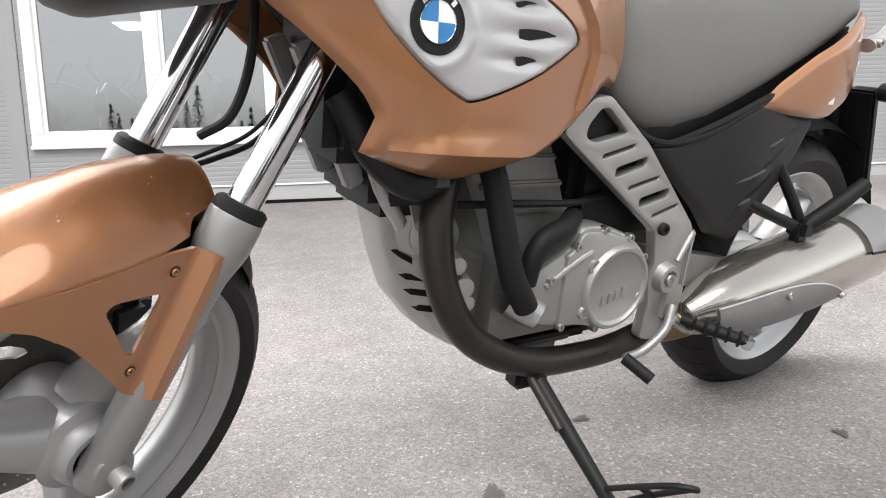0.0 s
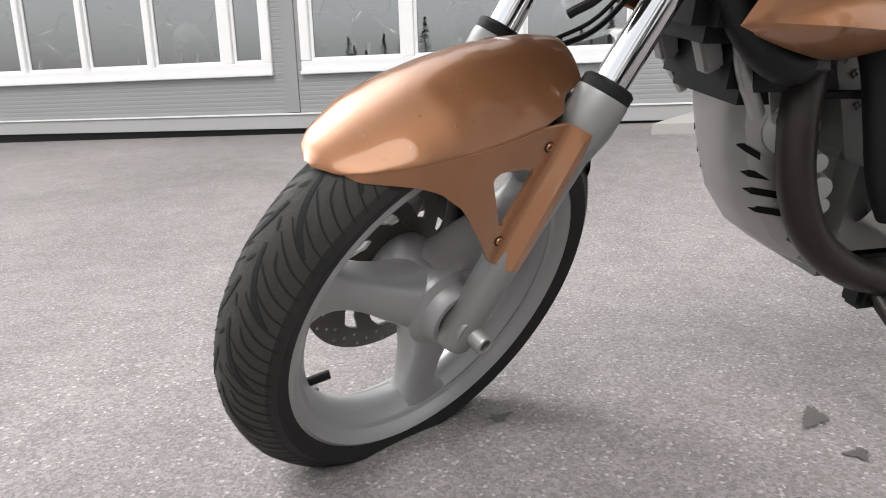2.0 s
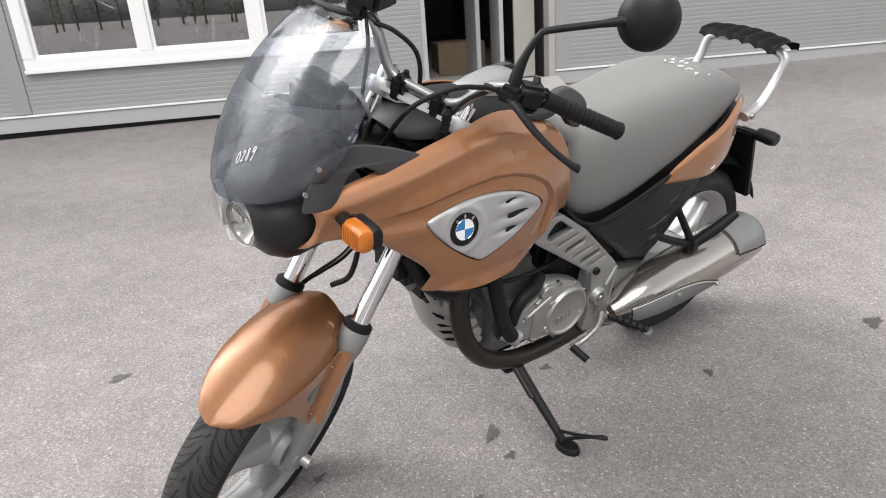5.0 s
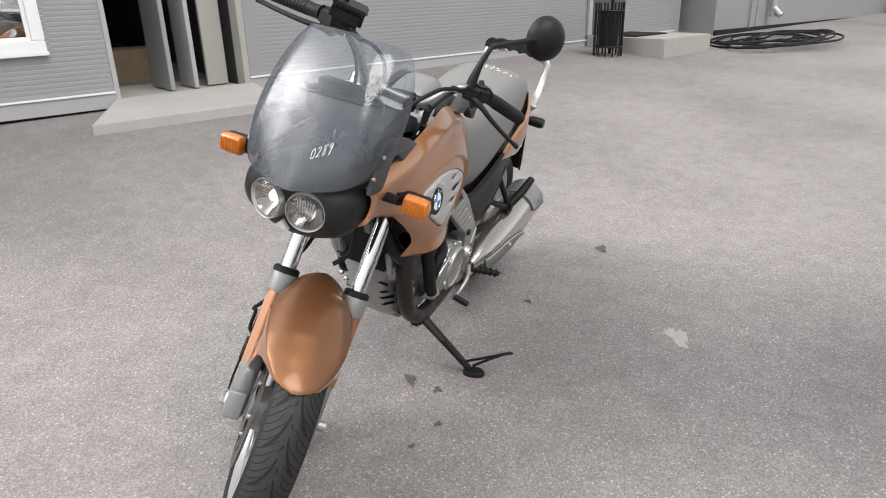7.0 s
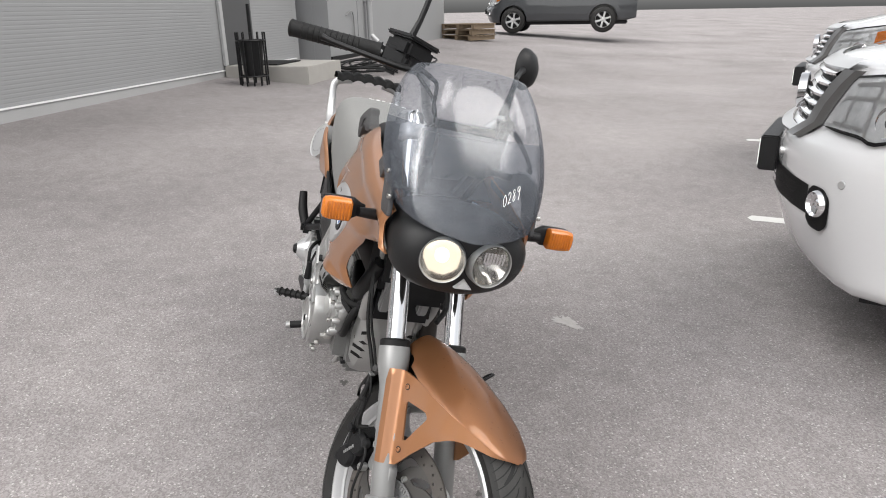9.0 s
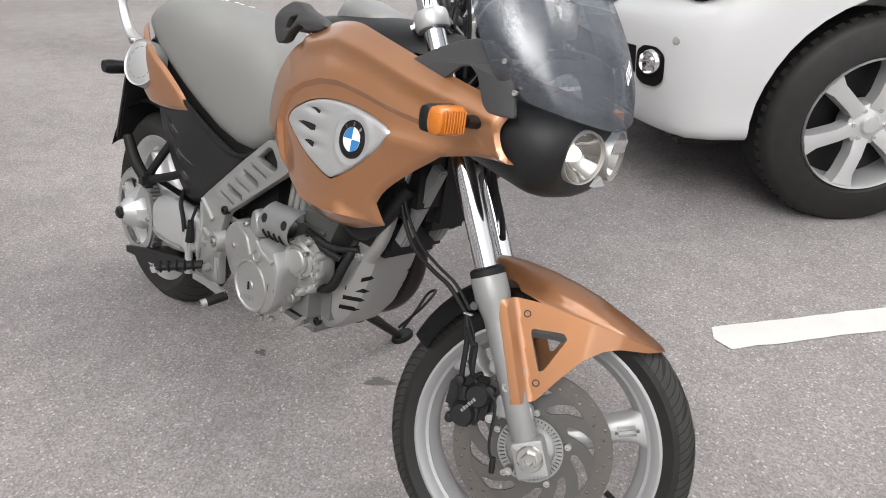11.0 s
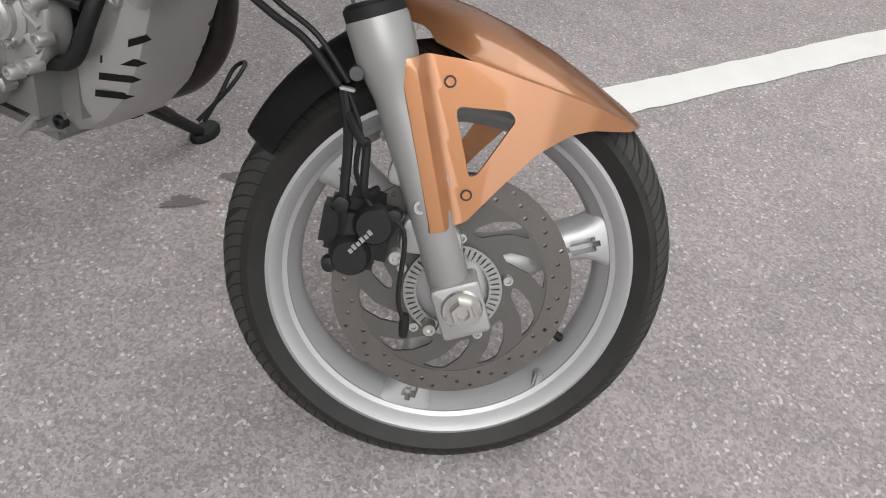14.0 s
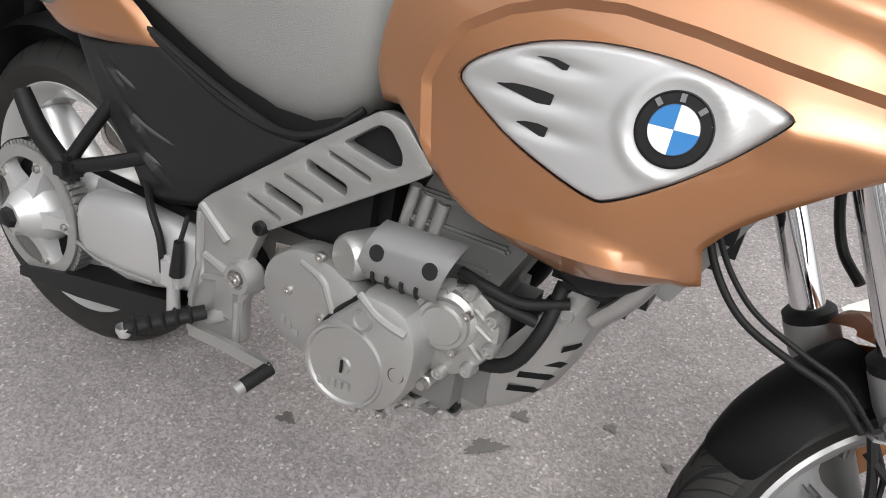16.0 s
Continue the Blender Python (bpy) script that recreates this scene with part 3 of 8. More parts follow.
def showroom():
    r = on_wall(thing("showroom", "dim grey showroom interior behind the windows", "room", kind="structure"))
    part("floor", box((-11.0, -7, -0.2), (0.2, -0.14, 0.10)), shaded_inside, r, smooth=0)
    part("back_wall", box((-11.0, -7.2, -0.2), (9.2, -7.0, 3.6)), room_wall, r, smooth=0)
    part("side_wall", box((0.18, -7, -0.2), (0.30, -0.15, 2.8)), room_wall, r, smooth=0)
    part("side_wall", box((-11.2, -7, -0.3), (-11.0, 0, 3.8)), room_wall, r, smooth=0)
    part("side_wall", box((9.2, -7, -0.3), (9.35, 0, 3.8)), wall_grey, r, smooth=0)
    part("roof", box((-11.2, -7.2, 3.6), (9.35, -0.14, 3.75)), shaded_inside, r, smooth=0)
    part("inner_ceiling", box((-11.0, -7, 2.6), (0.18, -0.14, 2.7)), room_wall, r, smooth=0)
    for i in range(5):
        for j in range(3):
            part("ceiling_lamp", box((-9.9 + 2.0 * i, -5.9 + 1.9 * j, 2.585), (-9.35 + 2.0 * i, -5.35 + 1.9 * j, 2.598)), lamp_panel, r, "lit square ceiling panel", smooth=0)
    d = on_wall(thing("doorway", "open dark doorway with a grey door leaf folded inside", "doorway", kind="structure"))
    part("floor", box((0.54, -5, -0.2), (1.66, 0.0, 0.075)), concrete, d, smooth=0)
    part("inner_wall", box((0.32, -5, 0.0), (0.50, -0.14, 2.4)), shaded_inside, d, smooth=0)
    part("inner_wall", box((1.72, -5, 0.0), (1.90, -0.14, 2.4)), shaded_inside, d, smooth=0)
    part("inner_wall", box((0.32, -5.1, 0.0), (1.90, -5, 2.4)), shaded_inside, d, smooth=0)
    part("inner_ceiling", box((0.50, -5, 2.3), (1.72, -0.14, 2.42)), shaded_inside, d, smooth=0)
    leaf = part("door_leaf", box((1.02, -0.62, 0.085), (1.06, -0.14, 2.2), 0.004), wall_grey, d, "grey metal door leaf standing open")
    part("door_leaf", box((1.24, -0.50, 0.085), (1.28, -0.14, 2.2), 0.004), plinth_grey, d, "pale metal door leaf standing open")
    part("panel", box((1.40, -0.26, 0.085), (1.60, -0.22, 2.2), 0.004), concrete, d, "dusty beige jamb panel")
    part("door_handle", tube([(1.01, -0.58, 0.95), (0.98, -0.58, 0.95), (0.98, -0.48, 0.95)], 0.009, 8), steel, leaf)
    part("crate", box((0.80, -1.5, 0.076), (1.30, -1.0, 0.40), 0.01), wood, d, "brown box inside the doorway")


showroom()


def stock_bike(u, n, turn, paint, label):
    """A motorcycle standing in the showroom, dim behind the glass."""
    b = thing("stock_motorcycle", label, "motorcycle", WALL @ pose(u, n, 0.10, 0, 0, turn), group="showroom motorcycles")
    for x in (-0.68, 0.68):
        part("wheel", lathe([(0.20, -0.05), (0.24, -0.055), (0.30, 0), (0.24, 0.055), (0.20, 0.05)], 32, (x, 0, 0.30), (0, 1, 0)), rubber, b)
        part("rim", lathe([(0, 0.02), (0.05, 0.03), (0.06, 0.01), (0.17, 0.01), (0.205, 0.03)], 24, (x, 0, 0.30), (0, 1, 0)), rim_silver, b)
    part("fairing", loft([[(x, w * math.cos(a), z + h * math.sin(a)) for a in np.linspace(0, 2 * math.pi, 16, endpoint=False)] for x, w, z, h in ((0.62, 0.05, 0.86, 0.06), (0.50, 0.16, 0.84, 0.18), (0.30, 0.19, 0.72, 0.24), (0.05, 0.17, 0.72, 0.20), (-0.15, 0.12, 0.72, 0.10))]), paint, b)
    part("seat", loft([[(x, w * math.cos(a), z + h * math.sin(a)) for a in np.linspace(0, 2 * math.pi, 14, endpoint=False)] for x, w, z, h in ((-0.10, 0.10, 0.76, 0.05), (-0.35, 0.14, 0.78, 0.06), (-0.60, 0.12, 0.86, 0.06), (-0.85, 0.05, 0.92, 0.03))]), black_plastic, b)
    part("engine_block", box((-0.25, -0.14, 0.28), (0.30, 0.14, 0.60), 0.05), alloy, b)
    part("handlebar", tube([(0.20, -0.36, 1.02), (0.32, -0.20, 1.06), (0.36, 0, 1.0), (0.32, 0.20, 1.06), (0.20, 0.36, 1.02)], 0.013, 8, 4), steel, b)
    for sd in (-1, 1):
        part("fork_leg", tube([(0.68, sd * 0.08, 0.30), (0.40, sd * 0.08, 0.95)], 0.025, 10, 1), steel, b)
        part("mirror", tube([(0.32, sd * 0.2, 1.05), (0.36, sd * 0.28, 1.20), (0.30, sd * 0.32, 1.24)], (0.008, 0.008, 0.035), 8, 4), black_plastic, b)
    return b


for u, n, turn, paint, label in ((-5.15, -1.35, 60, silver, "silver motorcycle standing behind the showroom glass"), (-4.55, -1.35, 70, pvc_white, "white motorcycle standing behind the showroom glass"), (-3.25, -1.35, 80, car_dark, "black motorcycle standing behind the showroom glass"), (-2.35, -1.35, 105, car_dark, "black motorcycle standing behind the showroom glass"), (-1.35, -1.35, 100, car_dark, "black motorcycle standing behind the showroom glass"), (-0.45, -1.35, 95, silver, "silver motorcycle standing behind the showroom glass"), (-6.4, -1.35, 75, car_dark, "black motorcycle standing behind the showroom glass")):
    stock_bike(u, n, turn, paint, label)


def ramp():
    bm = bmesh.new()
    pts = [(0.50, 0.016, 0.085), (1.74, 0.016, 0.085), (1.62, 0.82, 0.012), (0.10, 0.72, 0.012)]
    top = [bm.verts.new(p) for p in pts]
    low = [bm.verts.new((p[0], p[1], -0.25)) for p in pts]
    bm.faces.new(top)
    bm.faces.new(low[::-1])
    for i in range(4):
        bm.faces.new((top[i], low[i], low[(i + 1) % 4], top[(i + 1) % 4]))
    ob = part("ramp", bm, ramp_dust, bevel=0.004, xf=WALL)
    return tagged(ob, "pale dusty sheet-metal ramp up to the doorway", "ramp", kind="structure")


ramp_dust = material("dusty_ramp_sheet", (0.40, 0.385, 0.365), 0.75, 0.0, 0.22, 3.5, 0.3, 120)
ramp()


def far_wall():
    a, b = Vector((-10.40, 0.84, 0)), Vector((-17.30, 4.60, 0))
    d = (b - a).normalized()
    nn = Vector((d.y, -d.x, 0))
    nn = nn if nn.x > 0 else -nn
    m = Matrix(((d.x, nn.x, 0, a.x), (d.y, nn.y, 0, a.y), (0, 0, 1, 0.44), (0, 0, 0, 1)))
    w = thing("wall_east", "plain light grey rendered wall with a dark base edge", "wall", m, kind="structure")
    ln = (b - a).length
    part("panel", box((0, -0.3, -0.4), (1.35, 0, 3.8), 0.004), wall_grey, w)
    part("panel", box((1.37, -0.3, -0.4), (ln, 0, 3.8), 0.004), wall_grey, w)
    part("base_strip", box((0, 0.0, -0.2), (ln, 0.03, 0.07), 0.003), black_plastic, w, "dark sealing strip at the wall's foot")
    part("return_wall", box((ln - 0.3, -6, -0.4), (ln, -0.3, 3.8)), wall_grey, w)
    part("return_wall", box((0.0, -1.2, -0.4), (0.3, -0.3, 3.8)), wall_grey, w)
    p = thing("drain_pipe", "grey metal rain downpipe with an angled outlet on the wall", "downpipe", m)
    part("pipe", tube([(1.75, 0.10, 3.6), (1.75, 0.10, 0.48), (1.75, 0.13, 0.36), (1.75, 0.25, 0.24)], 0.055, 14, 6), tin, p)
    part("clip", box((1.68, 0.0, 1.0), (1.82, 0.16, 1.04)), tin, p)
    c = thing("wall_cable", "thin grey cable bent down the wall", "cable", m)
    part("cable", tube([(0.75, 0.02, 0.75), (0.95, 0.04, 0.82), (1.08, 0.03, 0.70), (1.10, 0.03, 0.05)], 0.012, 8, 6), fork_grey, c)
    return m


far_wall()


def landing():
    s = on_wall(thing("landing", "low weathered concrete entrance landing at the wall", "landing", kind="structure"))
    part("slab", box((6.85, 0.03, -0.4), (8.05, 1.26, 0.205), 0.012), concrete, s)
    part("foot_mat", box((7.0, 0.15, 0.207), (7.75, 0.75, 0.222)), rubber, s, "dark rubber door mat")
    d = on_wall(thing("steel_door", "dark grey steel door in the wall", "door", kind="structure"))
    part("door_leaf", box((6.95, 0.004, 0.21), (7.75, 0.03, 2.2), 0.006), material("dark_grey_door", (0.09, 0.09, 0.092), 0.5, 0.2, 0.1, 4), d)
    part("frame", box((6.87, 0.004, 0.21), (6.95, 0.045, 2.28), 0.004), plinth_grey, d)
    b = thing("litter_bin", "black slatted metal litter bin standing by the landing", "bin", pose(-7.42, -0.40, ground_z(-7.42, -0.40)))
    part("bowl", lathe([(0, 0.12), (0.12, 0.12), (0.15, 0.56), (0.14, 0.56), (0.11, 0.14), (0, 0.14)], 20, axis=(0, 0, 1)), black_plastic, b)
    for i in range(12):
        a = i * math.pi / 6
        part("slat", tube([(0.18 * math.cos(a), 0.18 * math.sin(a), 0.0), (0.18 * math.cos(a), 0.18 * math.sin(a), 0.66)], 0.011, 6, 1), black_plastic, b)
    for z in (0.12, 0.56):
        part("hoop", tube([(0.184 * math.cos(a), 0.184 * math.sin(a), z) for a in np.linspace(0, 2 * math.pi, 25)], 0.011, 6, 1), black_plastic, b)
    part("post", tube([(-0.20, 0, 0), (-0.20, 0, 1.0)], 0.023, 8, 1), black_plastic, b)


landing()


def hose():
    h = thing("cable_coil", "dark loosely coiled hose lying on the asphalt by the wall", "hose", pose(-9.95, 1.75, ground_z(-9.95, 1.75) + 0.035, 0, 0, -27))
    rnd = random.Random(2)
    pts = []
    for i in range(110):
        a = i * 0.42
        r = 0.55 + 0.30 * math.sin(i * 0.37) + 0.15 * rnd.random()
        pts.append((r * 1.5 * math.cos(a), 0.85 * r * math.sin(a), 0.004 * i % 0.05 + 0.01 - 0.04 * r * math.cos(a)))
    part("hose", tube(pts, 0.016, 6, 3), rubber, h)
    return h


hose()


def pallets():
    for i in range(3):
        p = thing("pallet", "weathered wooden pallet lying in a dark stack by the wall", "pallet", pose(-16.9, 5.2, ground_z(-16.9, 5.2) + 0.15 * i, 0, 0, 30 + 4 * i), group="pallet stack")
        for k in range(6):
            part("board", box((-0.6, -0.5 + 0.17 * k, 0.11), (0.6, -0.38 + 0.17 * k, 0.13)), wood, p)
        for k in (-0.5, 0, 0.5):
            part("bearer", box((k - 0.05, -0.5, 0.0), (k + 0.05, 0.48, 0.11)), wood, p)


pallets()


# ---- parked cars ----
# pale, mostly matt bowl: the mirror's bright reflections are put into its colour
lamp_bowl = material("painted_bright_lamp_bowl", (0.72, 0.73, 0.74), 0.22, 0.25, 0.30, 24)
grille_satin = material("satin_grille_frame", (0.22, 0.22, 0.22), 0.3, 0.8, 0.1, 8)


def car_wheel(parent, x, y, r=0.38, side=1, w=0.26, spokes=6):
    wz = r
    pr = [(r * 0.63, -w / 2), (r * 0.93, -w / 2), (r, -w / 2 + 0.035), (r, w / 2 - 0.035), (r * 0.985, w / 2 - 0.018), (r * 0.93, w / 2), (r * 0.67, w / 2 + 0.004), (r * 0.635, w / 2 - 0.01)]
    ty = part("tyre", lathe(pr, 56, (x, y, wz), (0, side, 0)), tyre_rubber, parent, "black tyre")
    rim = [(r * 0.64, w / 2 - 0.012), (r * 0.63, w / 2 + 0.004), (r * 0.62, w / 2 - 0.002), (r * 0.60, w / 2 - 0.06), (r * 0.58, -w / 2)]
    part("rim", lathe(rim, 56, (x, y, wz), (0, side, 0)), silver, ty, "silver alloy wheel")
    part("hub_dark", lathe([(0, 0.0), (r * 0.6, 0.0)], 40, (x, y, wz), (0, side, 0)), black_plastic, ty)
    for i in range(spokes):
        a = i * 2 * math.pi / spokes + 0.3
        rings = []
        for rr, wd, hh in ((r * 0.10, 0.066, w / 2 - 0.03), (r * 0.3, 0.060, w / 2 - 0.012), (r * 0.5, 0.066, w / 2 - 0.014), (r * 0.61, 0.098, w / 2 - 0.010)):
            c, s = math.cos(a), math.sin(a)
            ring = []
            for du, dv in ((-wd / 2, -0.05), (wd / 2, -0.05), (wd / 2 * 0.8, 0), (0, 0.004), (-wd / 2 * 0.8, 0)):
                ring.append((x + rr * c - du * s, y + side * (hh + dv), wz + rr * s + du * c))
            rings.append(ring)
        part("spoke", loft(rings), silver, ty)
    lugs = []
    for i in range(54):
        bm = box((-0.013, -0.020, -0.012), (0.013, 0.024, 0.004), 0.0)
        bmesh.ops.transform(bm, matrix=Matrix.Translation((x, y, wz)) @ Matrix.Rotation(i * 2 * math.pi / 54, 4, "Y") @ Matrix.Translation((0, side * (w / 2 - 0.036), r - 0.005)) @ Matrix.Rotation(-side * 0.42, 4, "X"), verts=bm.verts)
        lugs.append(bm)
    part("tread", join(*lugs), tyre_rubber, ty, "blocky shoulder tread", smooth=0)
    part("hub_cap", lathe([(0.0, w / 2 - 0.005), (0.028, w / 2 - 0.008), (0.036, w / 2 - 0.02), (0.075, w / 2 - 0.03), (0.08, 0.03)], 28, (x, y, wz), (0, side, 0)), silver, ty)
    for i in range(6):
        a = i * math.pi / 3
        part("wheel_nut", lathe([(0, 0.012), (0.008, 0.011), (0.010, 0)], 6, (x + 0.058 * math.cos(a), y + side * (w / 2 - 0.028), wz + 0.058 * math.sin(a)), (0, side, 0)), chrome, ty)
    return ty


def suv(name, m, label, paint, detail=True):
    """A large off-road car: x runs back from its nose, y to its left side."""
    c = thing(name, label, "car", m, group="parked cars")
    plan_y, plan_x = (0.0, 0.12, 0.28, 0.42, 0.60, 0.74, 0.82, 0.88, 0.915, 0.935), (-0.090, -0.087, -0.074, -0.045, 0.02, 0.09, 0.14, 0.20, 0.30, 0.50)

    def front(y, z, out=0.0):
        """A point on the bowed nose: the bumper stands before the grille, the bonnet lip leans back."""
        x = float(np.interp(abs(y), plan_y, plan_x))
        fade = max(0.0, 1 - (x + 0.09) / 0.66)
        return (x + fade * float(np.interp(z, rec_z, rec_x)) - out, y, z)
    rec_z, rec_x = (0.30, 0.42, 0.52, 0.72, 0.77, 0.81, 0.90, 1.00, 1.06), (0.10, 0.045, 0.012, 0.0, 0.018, 0.080, 0.100, 0.135, 0.20)
    secs = [(x, y, b, t) for x, y, b, t in zip(plan_x[1:], plan_y[1:], (0.38, 0.36, 0.345, 0.335, 0.325, 0.32, 0.315, 0.315, 0.315), (1.015, 1.022, 1.03, 1.04, 1.05, 1.06, 1.07, 1.085, 1.11))]
    secs += [(1.1, 0.94, 0.34, 1.16), (1.45, 0.935, 0.34, 1.17), (1.6, 0.93, 0.34, 1.19), (2.4, 0.93, 0.34, 1.18), (3.6, 0.93, 0.34, 1.16), (4.4, 0.90, 0.36, 1.14), (4.65, 0.80, 0.42, 1.10)]
    rings = []
    for x, w, b, t in secs:
        r0, r1 = min(0.05, w * 0.3), min(0.10, w * 0.3)
        half = [(w * k, b) for k in (0.0, 0.3, 0.6)] + [(w - r0 + r0 * math.sin(a), b + r0 - r0 * math.cos(a)) for a in np.linspace(0.1, 1.5, 4)]
        half += [(w, z) for z in np.linspace(b + r0 + 0.02, t - r1 - 0.01, 18)]
        half += [(w - r1 + r1 * math.cos(a), t - r1 + r1 * math.sin(a)) for a in np.linspace(0.1, 1.5, 5)] + [(w * k, t + 0.015 * (1 - k)) for k in (0.6, 0.3)]
        loop = half + [(0.0, t + 0.015)] + [(-y, z) for y, z in half[:0:-1]]
        fade = max(0.0, 1 - (x + 0.09) / 0.66)
        ring = []
        for y, z in loop:
            bulge = 1 - 0.06 * max(0, z - 0.80) - 0.10 * max(0, 0.55 - z) + 0.012 * math.exp(-((z - 0.66) / 0.10) ** 2) * (x < 0.5)
            ring.append((x + fade * float(np.interp(z, rec_z, rec_x)), y * bulge, z))
        rings.append(ring)
    body = loft(rings)
    for wx in (0.875, 3.665):
        for s in (-1, 1):
            body = cut(body, lathe([(0, -0.40), (0.43, -0.40), (0.43, 0.40), (0, 0.40)], 40, (wx, s * 0.98, 0.40), (0, 1, 0)))
    bd = part("body", body, paint, c, smooth=50)
    # cabin
    cab = []
    for x, w, b, t in ((1.35, 0.80, 1.10, 1.18), (1.95, 0.76, 1.10, 1.66), (2.3, 0.74, 1.10, 1.82), (3.6, 0.72, 1.10, 1.84), (4.45, 0.70, 1.10, 1.72), (4.62, 0.70, 1.05, 1.15)):
        cab.append([(x, w * sx * (1 if z < 0.5 else 0.86), b + (t - b) * z) for sx, z in ((-1, 0), (-1, 0.9), (-0.85, 1), (0.85, 1), (1, 0.9), (1, 0))])
    part("cabin", loft(cab), paint, c, bevel=0.02)
    for s in (-1, 1):
        for x0, x1 in ((2.0, 2.85), (2.95, 3.75), (3.85, 4.35)):
            part("side_window", box((x0, s * 0.72 - 0.04, 1.20), (x1, s * 0.72 + 0.04, 1.68), 0.02), car_dark, c)
    ws = bmesh.new()
    ws.faces.new([ws.verts.new(p) for p in ((1.42, -0.66, 1.20), (1.42, 0.66, 1.20), (1.93, 0.60, 1.64), (1.93, -0.60, 1.64))])
    bmesh.ops.solidify(ws, geom=ws.faces[:], thickness=-0.01)
    part("windscreen", ws, car_dark, c)
    for wx in (0.875, 3.665):
        for s in (-1, 1):
            car_wheel(c, wx, s * 0.81, side=s)
            part("wheel_well", cut(lathe([(0.0, -0.3), (0.42, -0.3), (0.440, -0.28), (0.440, 0.10), (0.43, 0.10), (0.42, -0.27), (0, -0.27)], 40, (wx, s * 0.75, 0.40), (0, s, 0), True), box((wx - 0.7, -1.3, -0.3), (wx + 0.7, 1.3, 0.40))), black_plastic, c)
    part("underbody", box((0.25, -0.7, 0.24), (4.4, 0.7, 0.36), 0.03), black_plastic, c)
    if detail:
        # grille with chrome slats, badge, lower intake, plate, lamps, all on the bowed nose
        def patch(y0, y1, z0, z1, out, n=15):
            return sheet([[front(y, z, out) for z in np.linspace(z0(y), z1(y), 7)] for y in np.linspace(y0, y1, n)], 0.012)
        low, high = (lambda y: 0.785 + 0.05 * abs(y) ** 2), (lambda y: 1.005 + 0.02 * abs(y))
        g = part("grille", patch(-0.55, 0.55, low, high, 0.010, 21), black_plastic, c, "black grille")
        for i in range(6):
            z = 0.802 + 0.037 * i
            wd = 0.47 + 0.45 * (z - 0.80)
            rows = [[front(y, z + dz + 0.012 * abs(y), o) for dz, o in ((-0.009, 0.010), (-0.008, 0.026), (0.002, 0.034), (0.010, 0.024), (0.011, 0.010))] for y in np.linspace(-wd, wd, 23)]
            part("slat", sheet(rows), chrome, g, "chrome grille slat")
        for s in (-1, 1):
            rows = [[front(s * (yy + dy), z, o) for dy, o in ((-0.045, 0.010), (-0.03, 0.036), (0.035, 0.030), (0.055, 0.006))] for z, yy in ((0.775, 0.48), (0.83, 0.515), (0.90, 0.555), (0.97, 0.60), (1.015, 0.63))]
            part("grille_frame", sheet(rows), grille_satin, g, "wide satin grille frame")
        part("grille_top", sheet([[front(y, 1.005 + 0.02 * abs(y) + dz, o) for dz, o in ((-0.012, 0.012), (0.0, 0.034), (0.022, 0.026), (0.030, 0.004))] for y in np.linspace(-0.62, 0.62, 25)]), silver, g)
        part("grille_base", sheet([[front(y, 0.776 + 0.04 * y * y + dz, o) for dz, o in ((-0.012, 0.010), (0.0, 0.034), (0.016, 0.026), (0.022, 0.010))] for y in np.linspace(-0.48, 0.48, 21)]), silver, g)
        bx = front(0, 0.88)[0] - 0.050
        bm = lathe([(0.060, 0.0), (0.068, 0.012), (0.082, 0.010), (0.088, -0.02)], 40, (0, 0, 0), (-1, 0, 0))
        bmesh.ops.scale(bm, vec=(1, 1.12, 0.86), verts=bm.verts)
        part("badge", bm, chrome, g, "chrome oval badge ring", xf=Matrix.Translation((bx, 0, 0.88)))
        part("badge_plate", lathe([(0, 0.0), (0.075, -0.006)], 32, (bx + 0.012, 0, 0.88), (-1, 0, 0)), black_plastic, g)
        part("badge_bar", tube([(bx - 0.006, 0.028, 0.925), (bx - 0.006, -0.005, 0.855), (bx - 0.006, -0.05, 0.852)], 0.009, 8, 1), chrome, g)
        part("lower_intake", patch(-0.70, 0.70, lambda y: 0.535 + 0.01 * abs(y), lambda y: 0.655 - 0.02 * abs(y), 0.006, 25), black_plastic, c, "black lower intake")
        for i in range(3):
            part("intake_slat", sheet([[front(y, 0.560 + 0.032 * i + dz, 0.014) for dz in (-0.004, 0.004)] for y in np.linspace(-0.62, 0.62, 25)], 0.004), dark_plastic, c)
        pl = part("number_plate", box((-0.150, -0.26, 0.60), (-0.135, 0.26, 0.712), 0.004), white_mark, c, "white number plate")
        part("plate_frame", box((-0.145, -0.275, 0.585), (-0.075, 0.275, 0.727), 0.006), black_plastic, pl, "black plate frame")
        for i in range(7):
            part("plate_bar", box((-0.153, -0.22 + 0.058 * i, 0.625), (-0.149, -0.185 + 0.058 * i, 0.69)), black_plastic, pl)
        for s in (-1, 1):
            pod = part("fog_recess", sheet([[front(s * (0.768 + 0.058 * q * (1 - 0.35 * abs(w) ** 6)), 0.580 + 0.072 * w * (1 - 0.12 * abs(q) ** 4), 0.010) for w in np.linspace(-1, 1, 13)] for q in np.linspace(-1, 1, 11)], 0.012), black_plastic, c, "black fog lamp recess")
            fp = front(s * 0.775, 0.596, 0.016)
            part("fog_lamp", lathe([(0, -0.004), (0.012, 0.002), (0.020, -0.004), (0.034, 0.0), (0.040, 0.012), (0.047, 0.002), (0.047, -0.02)], 28, fp, (-1, s * 0.62, 0)), chrome, pod, "round chrome-ringed fog lamp")
